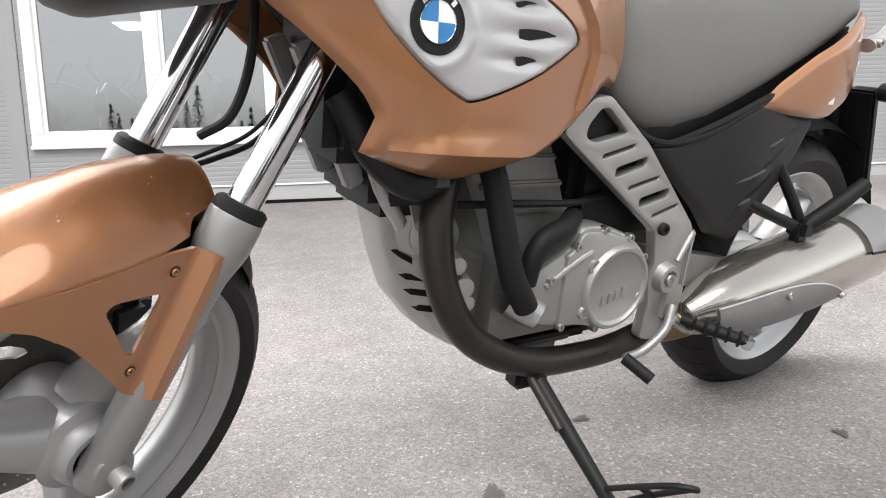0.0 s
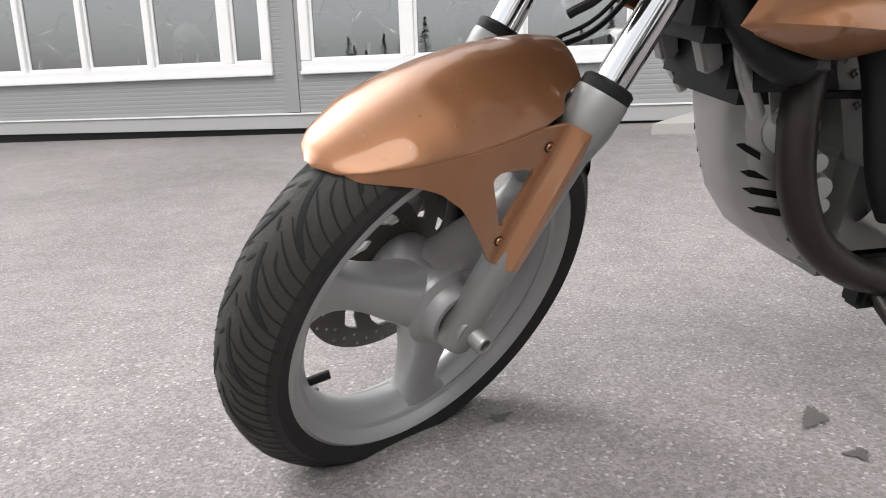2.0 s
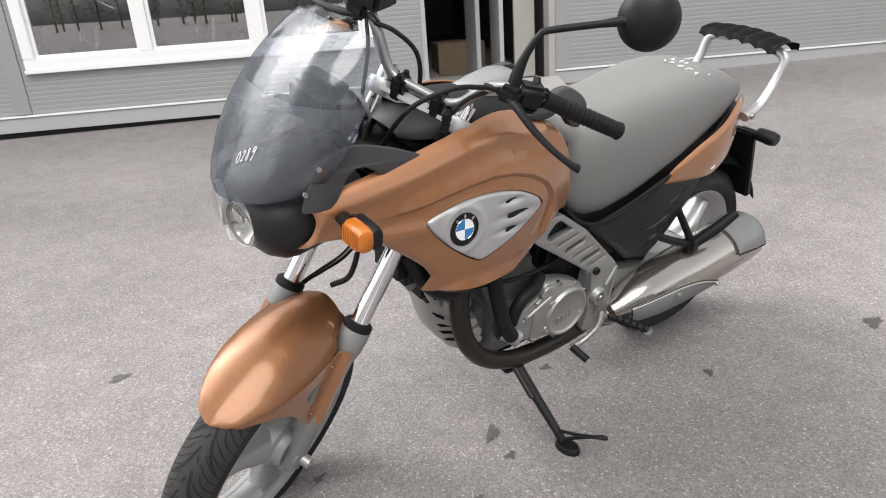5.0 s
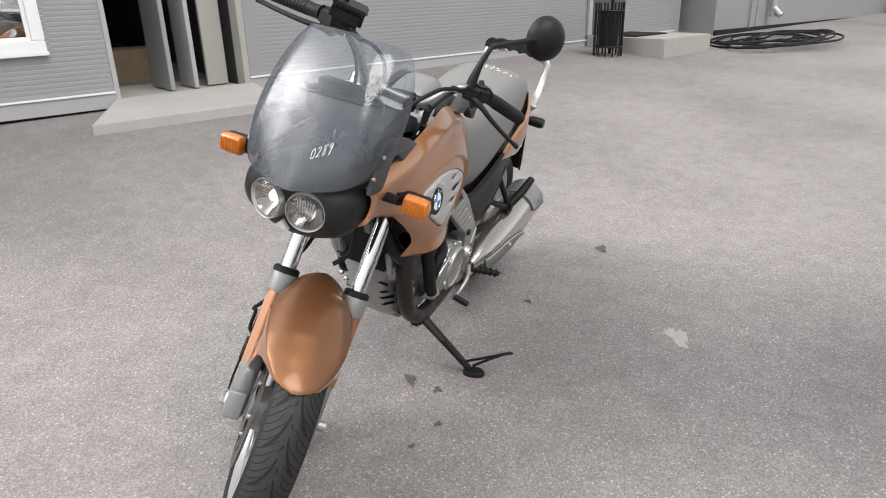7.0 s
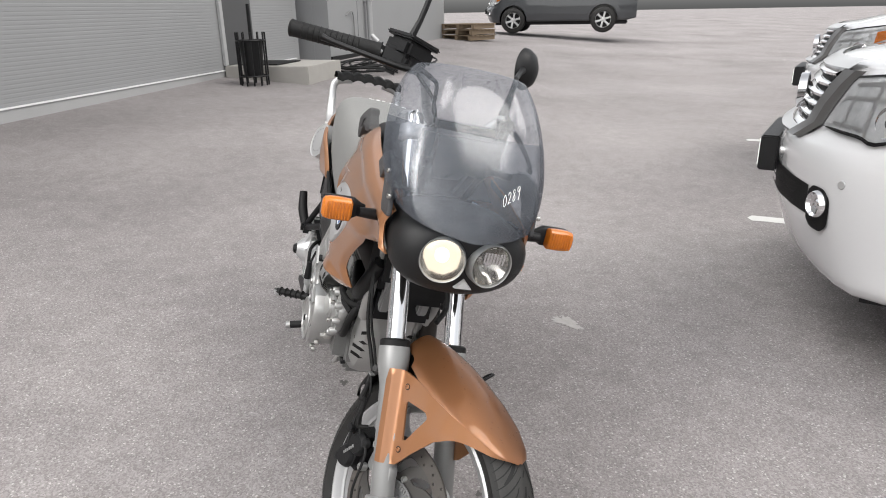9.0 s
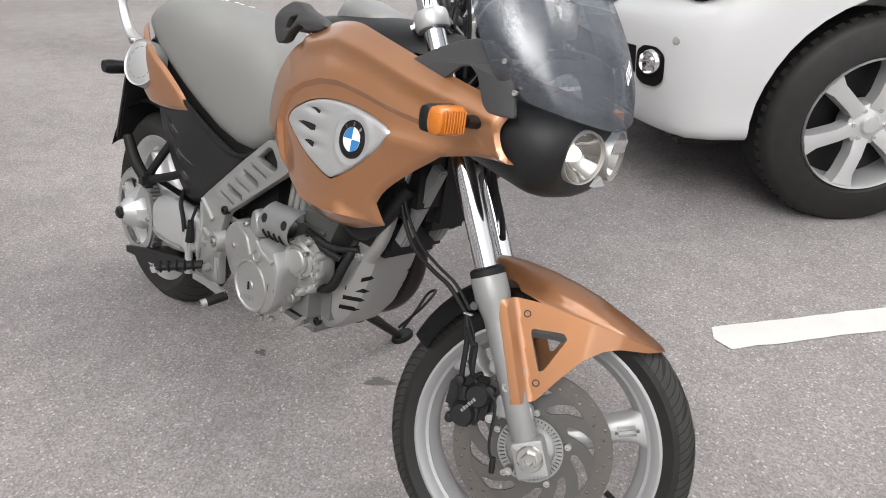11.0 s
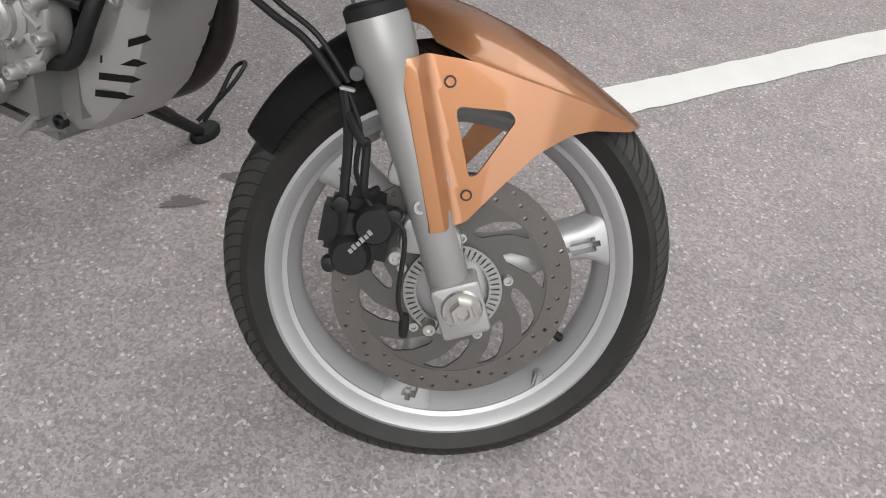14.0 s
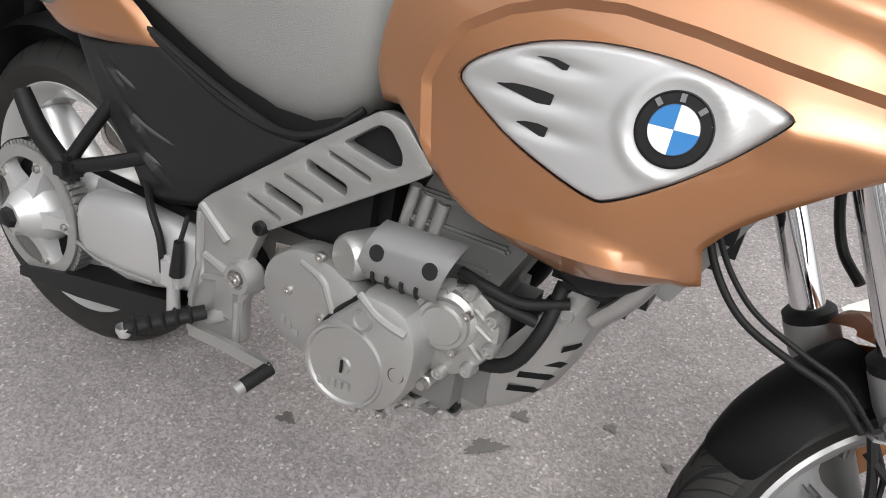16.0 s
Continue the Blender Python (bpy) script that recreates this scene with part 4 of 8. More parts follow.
            for yy, zz in ((0.855, 0.685), (0.42, 0.70)):
                sp = front(s * yy, zz, 0.012)
                part("parking_sensor", lathe([(0, 0.004), (0.012, 0.003), (0.014, 0), (0.014, -0.02)], 16, sp, (-1, s * (1.4 if yy > 0.5 else 0.2), 0)), silver, c)
            # headlamp: bright bowl, clear cover, projector, amber corner
            arc = [(0.02, 0.60), (0.09, 0.74), (0.14, 0.82), (0.20, 0.88), (0.30, 0.915), (0.50, 0.935), (0.56, 0.9365)]
            run = [0.0]
            for (xa, ya), (xb, yb) in zip(arc, arc[1:]):
                run.append(run[-1] + math.hypot(xb - xa, yb - ya))

            def lampgrid(o, u0=0.0, u1=1.0, k0=0.0, k1=1.0, thick=0.003, n=25):
                out = []
                for u in np.linspace(u0, u1, n):
                    lo = float(np.interp(u, (0, 0.40, 0.48, 0.56, 0.70, 0.84, 1), (0.829, 0.834, 0.818, 0.834, 0.880, 0.924, 1.045)))
                    hi = float(np.interp(u, (0, 0.14, 0.5, 1), (0.842, 0.995, 1.022, 1.058)))
                    d = u * 0.643
                    x, y = float(np.interp(d, run, [p[0] for p in arc])), float(np.interp(d, run, [p[1] for p in arc]))
                    x2, y2 = float(np.interp(d + 0.02, run, [p[0] for p in arc])), float(np.interp(d + 0.02, run, [p[1] for p in arc]))
                    l = math.hypot(x2 - x, y2 - y)
                    out.append([(x + max(0.0, 1 - (x + 0.09) / 0.66) * float(np.interp(z, rec_z, rec_x)) - o * (y2 - y) / l, s * (y * (1 - 0.06 * max(0, z - 0.80)) + o * (x2 - x) / l), z) for z in np.linspace(lo + k0 * (hi - lo), lo + k1 * (hi - lo), 9)])
                return sheet(out, thick)
            hl = part("headlamp", lampgrid(0.026, thick=0.0), clear_glass, c, "large clear swept-back headlamp")
            hl.visible_shadow = False
            part("reflector", lampgrid(0.012), lamp_bowl, hl, "lamp bowl with its mirror brightness in the colour")
            for band in ((0.08, 0.56, 0.60, 0.66), (0.20, 0.96, 0.84, 0.90), (0.10, 0.40, 0.10, 0.15), (0.405, 0.425, 0.05, 0.85), (0.60, 0.625, 0.05, 0.85), (0.22, 0.235, 0.15, 0.60)):
                part("lamp_divider", lampgrid(0.017, *band), silver, hl)
            for band in ((0.0, 1.0, -0.04, 0.02), (0.0, 1.0, 0.985, 1.03)):
                part("lamp_gasket", lampgrid(0.016, *band), black_plastic, hl)
            lp = (front(s * 0.872, 0.888)[0] + 0.01, s * 0.885, 0.886)
            part("projector", lathe([(0.026, 0.0), (0.040, 0.004), (0.048, 0.010), (0.054, 0.0), (0.054, -0.04)], 28, lp, (-0.75, s * 0.66, 0.05)), chrome, hl)
            part("projector_lens", lathe([(0, 0.010), (0.016, 0.007), (0.028, 0.0)], 24, lp, (-0.75, s * 0.66, 0.05)), car_dark, hl)
            part("corner_lamp", lampgrid(0.018, 0.68, 0.94, 0.34, 0.78), amber, hl, "amber corner lamp")
            part("bonnet_seam", tube([(0.10, s * 0.43, 1.02), (0.5, s * 0.72, 1.10), (1.3, s * 0.80, 1.175)], 0.004, 6, 6), black_plastic, c)
    return c


CARM = pose(-0.57, 2.053, 0, 0, 0, 44.5)
suv("off_road_car", CARM, "white parked off-road car with a chrome grille and alloy wheels", car_white)
second = CARM.copy()
second.translation = Vector((-2.75, 4.05, 0.05))
suv("off_road_car", second, "white parked car farther along the bay row", car_white)
third = pose(-20.5, 7.0, ground_z(-20.5, 7.0), 0, 0, 62)
suv("dark_car", third, "dark car parked by the far end of the wall", car_dark)

# ---- the motorcycle: local x forward, y to its left, z up; it leans on its side stand ----
LEAN = Euler((radians(-13.4), 0, 0)).to_matrix().to_4x4()
bike = thing("motorcycle", "copper-orange motorcycle with grey seat leaning on its side stand", "motorcycle", LEAN)
STEER_AXIS = Vector((-math.sin(radians(28)), 0, math.cos(radians(28))))
STEER_AT = Vector((0.657, 0, 0.233))
STEER = Matrix.Translation(STEER_AT) @ Matrix.Rotation(radians(29.5), 4, STEER_AXIS) @ Matrix.Translation(-STEER_AT) @ Matrix.Translation((0, -0.012, 0))
AX, AZ = 0.706, 0.258  # front axle
RX, RZ = -0.755, 0.302  # rear axle


def bpart(name, bm, mat, parent=None, label="", **kw):
    return part(name, bm, mat, parent or bike, label, **kw)


def fpart(name, bm, mat, parent=None, label="", **kw):
    """A part of the steered front end."""
    return part(name, bm, mat, parent or bike, label, xf=STEER, **kw)


def bolt(c, r, axis, h=0.006):
    """A hex socket screw head."""
    return join(lathe([(0, h * 0.45), (r * 0.45, h * 0.45), (r * 0.5, h), (r * 0.9, h), (r, h * 0.7), (r, -h)], 16, c, axis))


def tyre_profile(R, w, bead):
    pts = []
    for a in np.linspace(-1, 1, 25):
        h = a * w / 2
        drop = (R - bead) * 0.62 * abs(a) ** 2.4
        pts.append((R - drop, h))
    pts = [(bead - 0.004, -w * 0.36), (bead + 0.010, -w * 0.44)] + [(r, h) for r, h in pts if True] + [(bead + 0.010, w * 0.44), (bead - 0.004, w * 0.36)]
    return pts


def tread_band(R, w, bead):
    """The worn running surface, a hair above the carcass."""
    return [(surface_r(R, w, bead, h) + 0.0005, h) for h in np.linspace(-w * 0.44, w * 0.44, 27)]


def surface_r(R, w, bead, h):
    a = h / (w / 2)
    return R - (R - bead) * 0.62 * abs(a) ** 2.4


carrier_grey = material("grey_disc_carrier", (0.085, 0.081, 0.077), 0.45, 0.35, 0.15, 18, 0.1, 200)
tread_rubber = material("dusty_tread_rubber", (0.026, 0.0255, 0.0245), 0.6, 0.0, 0.3, 30, 0.25, 300, spread=(0.044, 0.043, 0.041), gloss=0.3)
groove_mat = material("tread_groove", (0.006, 0.006, 0.006), 0.8, 0.0, 0.1, 20)


def grooves(cx, cz, R, w, bead, count, curves, width=0.0042):
    """Curved tread cuts running over the crown."""
    bm = bmesh.new()
    for i in range(count):
        base = i * 2 * math.pi / count
        for pts, ph, *own in curves:
            rows = []
            sp = smooth_path([(p[0], p[1], 0) for p in pts], 6)
            for k, p in enumerate(sp):
                q = sp[min(k + 1, len(sp) - 1)] - sp[max(k - 1, 0)]
                ln = math.hypot(q.x, q.y * R) or 1
                nx, ny = -q.y * R / ln, q.x / ln
                wd = (own[0] if own else width) * (0.35 + 0.65 * math.sin(math.pi * (0.12 + 0.76 * k / (len(sp) - 1))))
                row = []
                for sgn in (-1, 1):
                    h = p.x + sgn * nx * wd / 2
                    a = base + ph + p.y + sgn * ny * wd / 2 / R
                    rr = surface_r(R, w, bead, h) + 0.0013
                    row.append((cx + rr * math.cos(a), h, cz + rr * math.sin(a)))
                rows.append([bm.verts.new(v) for v in row])
            for a, b in zip(rows, rows[1:]):
                bm.faces.new((a[0], a[1], b[1], b[0]))
    return bm


def rim_profile(r, w):
    return [(r + 0.006, -w / 2), (r, -w / 2 - 0.003), (r - 0.010, -w / 2 + 0.004), (r - 0.016, -w / 2 + 0.014), (r - 0.030, -w / 2 + 0.026), (r - 0.034, 0), (r - 0.030, w / 2 - 0.026), (r - 0.016, w / 2 - 0.014), (r - 0.010, w / 2 - 0.004), (r, w / 2 + 0.003), (r + 0.006, w / 2)]


WHEEL = STEER @ Matrix.Translation((-0.006, 0.014, -0.004))


def wpart(name, bm, mat, parent=None, label="", **kw):
    """A part of the front wheel."""
    return part(name, bm, mat, parent or bike, label, xf=WHEEL, **kw)


def front_wheel():
    R, w, bead = 0.287, 0.108, 0.2245
    wheel = wpart("front_wheel", lathe([(x, y) for x, y in rim_profile(bead, 0.088)] + [(bead - 0.02, 0.03), (bead - 0.02, -0.03)], 96, (AX, 0, AZ), (0, 1, 0), True), rim_silver, label="silver three-spoke cast front wheel")
    ty = wpart("tyre", lathe(tyre_profile(R, w, bead), 96, (AX, 0, AZ)), tyre_rubber, wheel, "black treaded front tyre")
    wpart("tread", lathe(tread_band(R, w, bead), 120, (AX, 0, AZ)), tread_rubber, wheel, "dusty worn tread")
    cur = []
    for s in (-1, 1):
        o = 0.0 if s > 0 else 0.157
        cur.append(([(s * 0.004, 0.0), (s * 0.011, -0.10), (s * 0.022, -0.19), (s * 0.033, -0.25), (s * 0.040, -0.285)], o, 0.0062))
        for q in range(5):
            cur.append(([(s * (0.012 if q else 0.020), 0.0), (s * 0.027, -0.055), (s * 0.040, -0.10), (s * 0.0505, -0.125)], o - 0.0628 * q, 0.0024))
        cur.append(([(s * 0.0, -0.03), (s * 0.007, -0.075)], o + 0.13, 0.0034))
    wpart("tread_groove", grooves(AX, AZ, R, w, bead, 20, cur), groove_mat, ty, "cut tread grooves", smooth=0)
    hub = [(0.0, -0.075), (0.03, -0.075), (0.03, -0.066), (0.052, -0.062), (0.056, -0.03), (0.046, 0.0), (0.056, 0.034), (0.058, 0.040), (0.050, 0.044), (0.046, 0.046), (0.0425, 0.060), (0.038, 0.064), (0.030, 0.064), (0.0285, 0.052), (0.0285, 0.040), (0, 0.040)]
    wpart("hub", lathe(hub, 48, (AX, 0, AZ)), rim_silver, wheel)
    wpart("hub_seal", lathe([(0.012, 0.0), (0.0283, 0.0), (0.0283, -0.004)], 32, (AX, 0.047, AZ), (0, 1, 0)), rubber, wheel, "black hub seal")
    wpart("axle", lathe([(0, 0.062), (0.008, 0.062), (0.0115, 0.060), (0.0115, 0.03)], 20, (AX, 0, AZ), (0, 1, 0)), steel, wheel)
    for deg in (17, 137, 257):
        rings = []
        for t in np.linspace(0, 1, 12):
            rr = 0.030 + 0.174 * t
            a = radians(deg + 10 * math.sin(t * 2.2))
            wd = float(np.interp(t, (0, 0.2, 0.5, 0.8, 0.92, 1), (0.082, 0.066, 0.050, 0.050, 0.066, 0.105)))
            yh = float(np.interp(t, (0, 0.25, 0.6, 1), (0.046, 0.040, 0.030, 0.029)))
            c, s = math.cos(a), math.sin(a)
            ring = []
            for j in range(20):
                b = j / 20 * 2 * math.pi
                du = wd / 2 * abs(math.cos(b)) ** 0.6 * (1 if math.cos(b) > 0 else -1)
                dy = yh * abs(math.sin(b)) ** 0.75 * (1 if math.sin(b) > 0 else -1)
                ring.append((AX + rr * c - du * s, dy, AZ + rr * s + du * c))
            rings.append(ring)
        # an open pocket near the rim on the right face
        a = radians(deg + 9)
        pocket = box((0.150, -0.08, -0.010), (0.194, -0.006, 0.010), 0.006)
        bmesh.ops.transform(pocket, matrix=Matrix.Translation((AX, 0, AZ)) @ Matrix.Rotation(-a, 4, "Y"), verts=pocket.verts)
        wpart("spoke", cut(loft(rings), pocket), rim_silver, wheel, "broad curved cast spoke")
    wpart("valve", join(tube([(AX + 0.196 * math.cos(2.9 + 3.0), 0.0, AZ + 0.196 * math.sin(5.9)), (AX + 0.165 * math.cos(5.9), 0.012, AZ + 0.165 * math.sin(5.9))], 0.006, 10, 1)), rubber, wheel, "black tyre valve")
    for a in (2.2, 5.6):
        wpart("balance_weight", box((AX + 0.2 * math.cos(a) - 0.006, -0.030, AZ + 0.2 * math.sin(a) - 0.012), (AX + 0.2 * math.cos(a) + 0.006, -0.012, AZ + 0.2 * math.sin(a) + 0.012), 0.003), fork_grey, wheel)
    # brake disc
    circ = lambda r, n=64, cx=0, cz=0, ph=0: [(cx + r * math.cos(a + ph), cz + r * math.sin(a + ph)) for a in np.linspace(0, 2 * math.pi, n, endpoint=False)]
    holes = [circ(0.1155, 64)]
    for i in range(54):
        a = i * 2 * math.pi / 54
        r = (0.123, 0.131, 0.139)[i % 3]
        holes.append(circ(0.0028, 8, r * math.cos(a), r * math.sin(a)))
    bm = plate(circ(0.146, 96), holes, 0.005)
    bmesh.ops.transform(bm, matrix=pose(AX, -0.066, AZ) @ pose(0, 0, 0, 90, 0, 0), verts=bm.verts)
    disc = wpart("brake_disc", bm, disc_steel, wheel, "worn drilled steel brake disc", smooth=30)
    holes = [circ(0.050, 48)]
    for i in range(10):
        a = i * 2 * math.pi / 10
        holes.append(rounded([(r * math.cos(a + d), r * math.sin(a + d)) for r, d in ((0.073, 0.06), (0.080, -0.04), (0.096, -0.22), (0.1115, -0.42), (0.1135, -0.30), (0.1125, -0.16), (0.098, 0.03), (0.083, 0.19), (0.074, 0.24))], 0.003, 3))
    bm = plate(circ(0.1165, 96), holes, 0.0042)
    bmesh.ops.transform(bm, matrix=pose(AX, -0.0655, AZ) @ pose(0, 0, 0, 90, 0, 0), verts=bm.verts)
    wpart("disc_carrier", bm, carrier_grey, disc, "grey swept disc carrier", smooth=30)
    bm = plate(circ(0.060, 64), [circ(0.044, 48)] + [[((r) * math.cos(a + d), r * math.sin(a + d)) for r, d in ((0.047, -0.02), (0.057, -0.02), (0.057, 0.02), (0.047, 0.02))] for a in np.linspace(0, 2 * math.pi, 48, endpoint=False)], 0.003)
    bmesh.ops.transform(bm, matrix=pose(AX, -0.074, AZ) @ pose(0, 0, 0, 90, 0, 0), verts=bm.verts)
    wpart("sensor_ring", bm, fork_grey, disc, "slotted wheel speed ring", smooth=30)
    for i in range(5):
        a = i * 2 * math.pi / 5 + 0.4
        wpart("disc_bolt", bolt((AX + 0.068 * math.cos(a), -0.069, AZ + 0.068 * math.sin(a)), 0.0065, (0, -1, 0)), alloy, disc)
    return wheel


front_wheel()

FS = Vector((-0.469, 0, 0.883))  # along the fork, upwards


def fork_at(s, y, fwd=0.0):
    return Vector((0.700, y, 0.255)) + FS * s + Vector((0.883, 0, 0.469)) * fwd


def fork():
    legs = []
    for sd in (1, -1):
        y = 0.089 * sd
        ax = FS
        prof = [(0, -0.034), (0.019, -0.034), (0.0238, -0.027), (0.0245, 0.16), (0.0250, 0.240), (0.0255, 0.248), (0.0315, 0.278), (0.0325, 0.285), (0.0325, 0.320), (0.031, 0.324), (0, 0.324)]
        leg = fpart("fork_leg", lathe(prof, 32, fork_at(0, y), ax), fork_grey, label="grey painted fork slider")
        fpart("dust_seal", lathe([(0.026, 0.320), (0.0315, 0.324), (0.0315, 0.335), (0.027, 0.339), (0.0205, 0.340)], 32, fork_at(0, y), ax), rubber, leg, "black rubber fork seal")
        fpart("fork_tube", lathe([(0.0205, 0.34), (0.0205, 0.80), (0.0, 0.80)], 40, fork_at(0, y), ax), chrome, leg, "polished chrome fork tube")
        # axle lug and bolts
        lx, lz = AX - 0.008, AZ - 0.008
        out = [(lx + (0.027 if math.cos(a) < 0.7 else 0.025) * math.cos(a) - 0.012 * max(0, -math.sin(a) - 0.3), lz + 0.026 * math.sin(a)) for a in np.linspace(0, 2 * math.pi, 28, endpoint=False)]
        if sd < 0:
            out = [tuple(Vector((AX, AZ)) + Vector((0.883, 0.469)) * p + Vector((-0.469, 0.883)) * q) for p, q in rounded([(-0.030, -0.036), (0.027, -0.036), (0.027, 0.030), (-0.030, 0.030)], 0.006, 3)]
        fpart("axle_lug", side_plate(out, y + (-0.006 if sd < 0 else 0), (), 0.042 if sd < 0 else 0.036, 0.004), fork_grey, leg)
        if sd < 0:
            fpart("axle_washer", lathe([(0.012, 0.004), (0.022, 0.004), (0.024, 0.0)], 28, (AX, y - 0.027, AZ), (0, -1, 0)), steel, leg, "zinc-plated washer")
            fpart("axle_nut", lathe([(0, 0.006), (0.007, 0.006), (0.009, 0.011), (0.013, 0.011), (0.0145, 0.008), (0.0145, 0)], 6, (AX, y - 0.030, AZ), (0, -1, 0)), steel, leg, "zinc-plated axle bolt")
            fpart("pinch_bolt", bolt((AX - 0.030, y - 0.019, AZ - 0.034), 0.008, (0, -1, 0), 0.008), steel, leg)
            fpart("caliper_lug", join(side_plate(rounded([(AX - 0.085, AZ + 0.045), (AX - 0.01, AZ + 0.050), (AX - 0.02, AZ + 0.085), (AX - 0.085, AZ + 0.088)], 0.012, 3), y + 0.002, (), 0.022, 0.004), side_plate(rounded([(AX - 0.115, AZ + 0.120), (AX - 0.04, AZ + 0.115), (AX - 0.05, AZ + 0.150), (AX - 0.11, AZ + 0.158)], 0.012, 3), y + 0.002, (), 0.022, 0.004)), fork_grey, leg)
        else:
            fpart("axle_tube", lathe([(0, 0.004), (0.0085, 0.004), (0.0085, 0.026), (0.013, 0.026), (0.0135, 0.022), (0.0135, 0)], 24, (lx, y + 0.016, lz), (0, 1, 0)), alloy, leg, "hollow axle clamp stub")
            fpart("pinch_bolt", bolt((AX + 0.014, y + 0.012, AZ - 0.022), 0.0055, (0, 1, 0), 0.004), rust_steel, leg)
        legs.append(leg)
    for s, th, mt, x0, x1 in ((0.60, 0.03, black_plastic, -0.035, 0.032), (0.788, 0.028, silver, -0.040, 0.030)):
        c = fork_at(s, 0)
        bm = box((x0, -0.104, -th / 2), (x1, 0.104, th / 2), 0.010)
        bmesh.ops.transform(bm, matrix=Matrix.Translation(c) @ pose(0, 0, 0, 0, -28, 0), verts=bm.verts)
        fpart("fork_yoke", bm, mt, label="fork clamp plate")
    fpart("steering_stem", tube([fork_at(0.58, 0, -0.03), fork_at(0.79, 0, -0.03)], 0.028, 20, 1), black_plastic)
    return legs


fork()


GUARD_X = (0.555, 0.575, 0.600, 0.612, 0.65, 0.70, 0.75, 0.80, 0.85, 0.868, 0.879)
GUARD_TOP = (0.574, 0.577, 0.577, 0.576, 0.572, 0.562, 0.548, 0.528, 0.506, 0.497, 0.489)
GUARD_LOW = (0.500, 0.508, 0.515, 0.520, 0.522, 0.517, 0.512, 0.505, 0.494, 0.490, 0.487)
GUARD_HALF = (0.086, 0.090, 0.093, 0.094, 0.095, 0.095, 0.090, 0.077, 0.050, 0.032, 0.006)
GUARD_CUT = (0.060, 0.066, 0.074, 0.088, 0.095, 0.095, 0.090, 0.077, 0.050, 0.032, 0.006)


def guard_z(x, y):
    """The height of the mudguard's dome."""
    t, b, w = (float(np.interp(x, GUARD_X, q)) for q in (GUARD_TOP, GUARD_LOW, GUARD_HALF))
    k = min(1.0, abs(y) / w)
    return b + (t - b) * (1 - k ** 1.85) ** 0.78


def mudguard():
    """The copper front mudguard with its braces down the fork legs."""
    rows = []
    for x in list(np.linspace(0.555, 0.62, 9)) + list(np.linspace(0.63, 0.879, 24)):
        lim = float(np.interp(x, GUARD_X, GUARD_CUT))
        row = []
        for u in np.linspace(-1, 1, 37):
            y = lim * math.sin(u * math.pi / 2)
            row.append((x - 0.012 * (1 - abs(u)) * max(0, 0.60 - x) / 0.045, y, guard_z(x, y)))
        rows.append(row)
    guard = fpart("front_mudguard", sheet(rows, -0.004), orange, label="copper metallic front mudguard with dried water spots", smooth=50)
    # braces: a raised strip down the outside of each fork leg, then a flat web with a triangular window
    outline = [(0.574, 0.504), (0.604, 0.519), (0.65, 0.522), (0.70, 0.517), (0.75, 0.512), (0.80, 0.505), (0.85, 0.494), (0.874, 0.488), (0.845, 0.484), (0.80, 0.480), (0.775, 0.470), (0.745, 0.445), (0.712, 0.396), (0.686, 0.352), (0.644, 0.336)]
    hole = rounded([(0.645, 0.474), (0.703, 0.482), (0.712, 0.474), (0.686, 0.408), (0.678, 0.404)], 0.010, 4)

    def brace_y(u, q):
        flat = float(np.interp(u, (0.55, 0.70, 0.75, 0.80, 0.85, 0.875), (0.096, 0.096, 0.0912, 0.0765, 0.0495, 0.015)))
        back = (u - 0.574) * 0.922 + (q - 0.504) * 0.388  # distance from the rear edge
        k = min(1.0, max(0.0, (back - 0.021) / 0.014))
        return flat + 0.019 * (1 - k * k * (3 - 2 * k)) - 0.010 * max(0.0, 1 - back / 0.008) ** 2
    strip = [[(0.555 + k, 0.5495 + k * 0.42), (0.675 + k, 0.266 + k * 0.42)] for k in (0.0055, 0.0195, 0.024, 0.028, 0.0325)]
    for sd in (1, -1):
        bm = skin(rounded(outline, 0.007, 3), [hole], brace_y, 0.007, -0.0045, strip)
        br = fpart("mudguard_brace", bm if sd > 0 else mirror_y(bm), orange, guard, "copper triangular brace", smooth=45)
        for px, pz in ((0.634, 0.497), (0.680, 0.384)):
            fpart("screw", bolt((px, sd * 0.0950, pz), 0.0047, (0, sd, 0), 0.0035), orange, br)
            fpart("screw_recess", lathe([(0.0047, 0.0005), (0.0066, 0.0005)], 20, (px, sd * 0.0964, pz), (0, sd, 0)), rust_steel, br)
    # dried water drops
    rnd = random.Random(8)
    bm = bmesh.new()
    for i in range(60):
        x, y = rnd.uniform(0.60, 0.84), rnd.uniform(-0.05, 0.07)
        s = rnd.uniform(0.0008, 0.0026)
        bmesh.ops.create_uvsphere(bm, u_segments=8, v_segments=5, radius=s, matrix=Matrix.Translation((x, y, guard_z(x, y) + 0.0002)) @ Matrix.Diagonal((1, 1, 0.6, 1)))
    tagged(fpart("water_film", bm, clear_glass, guard), "dried water drops", kind="stuff")
    # black rear extension
    rows = []
    for t in np.linspace(0, 1, 18):
        a = radians(119 + t * 38)
        half = np.interp(t, (0, 0.7, 0.93, 1), (0.068, 0.064, 0.052, 0.030))
        row = []
        for u in np.linspace(-1, 1, 17):
            r = 0.322 - 0.016 * t - 0.040 * abs(u) ** 2.2
            row.append((AX + r * math.cos(a), half * u, AZ + r * math.sin(a)))
        rows.append(row)
    fpart("rear_guard", sheet(rows, -0.004), dark_plastic, guard, "matt black rear half of the mudguard")
    return guard


mudguard()


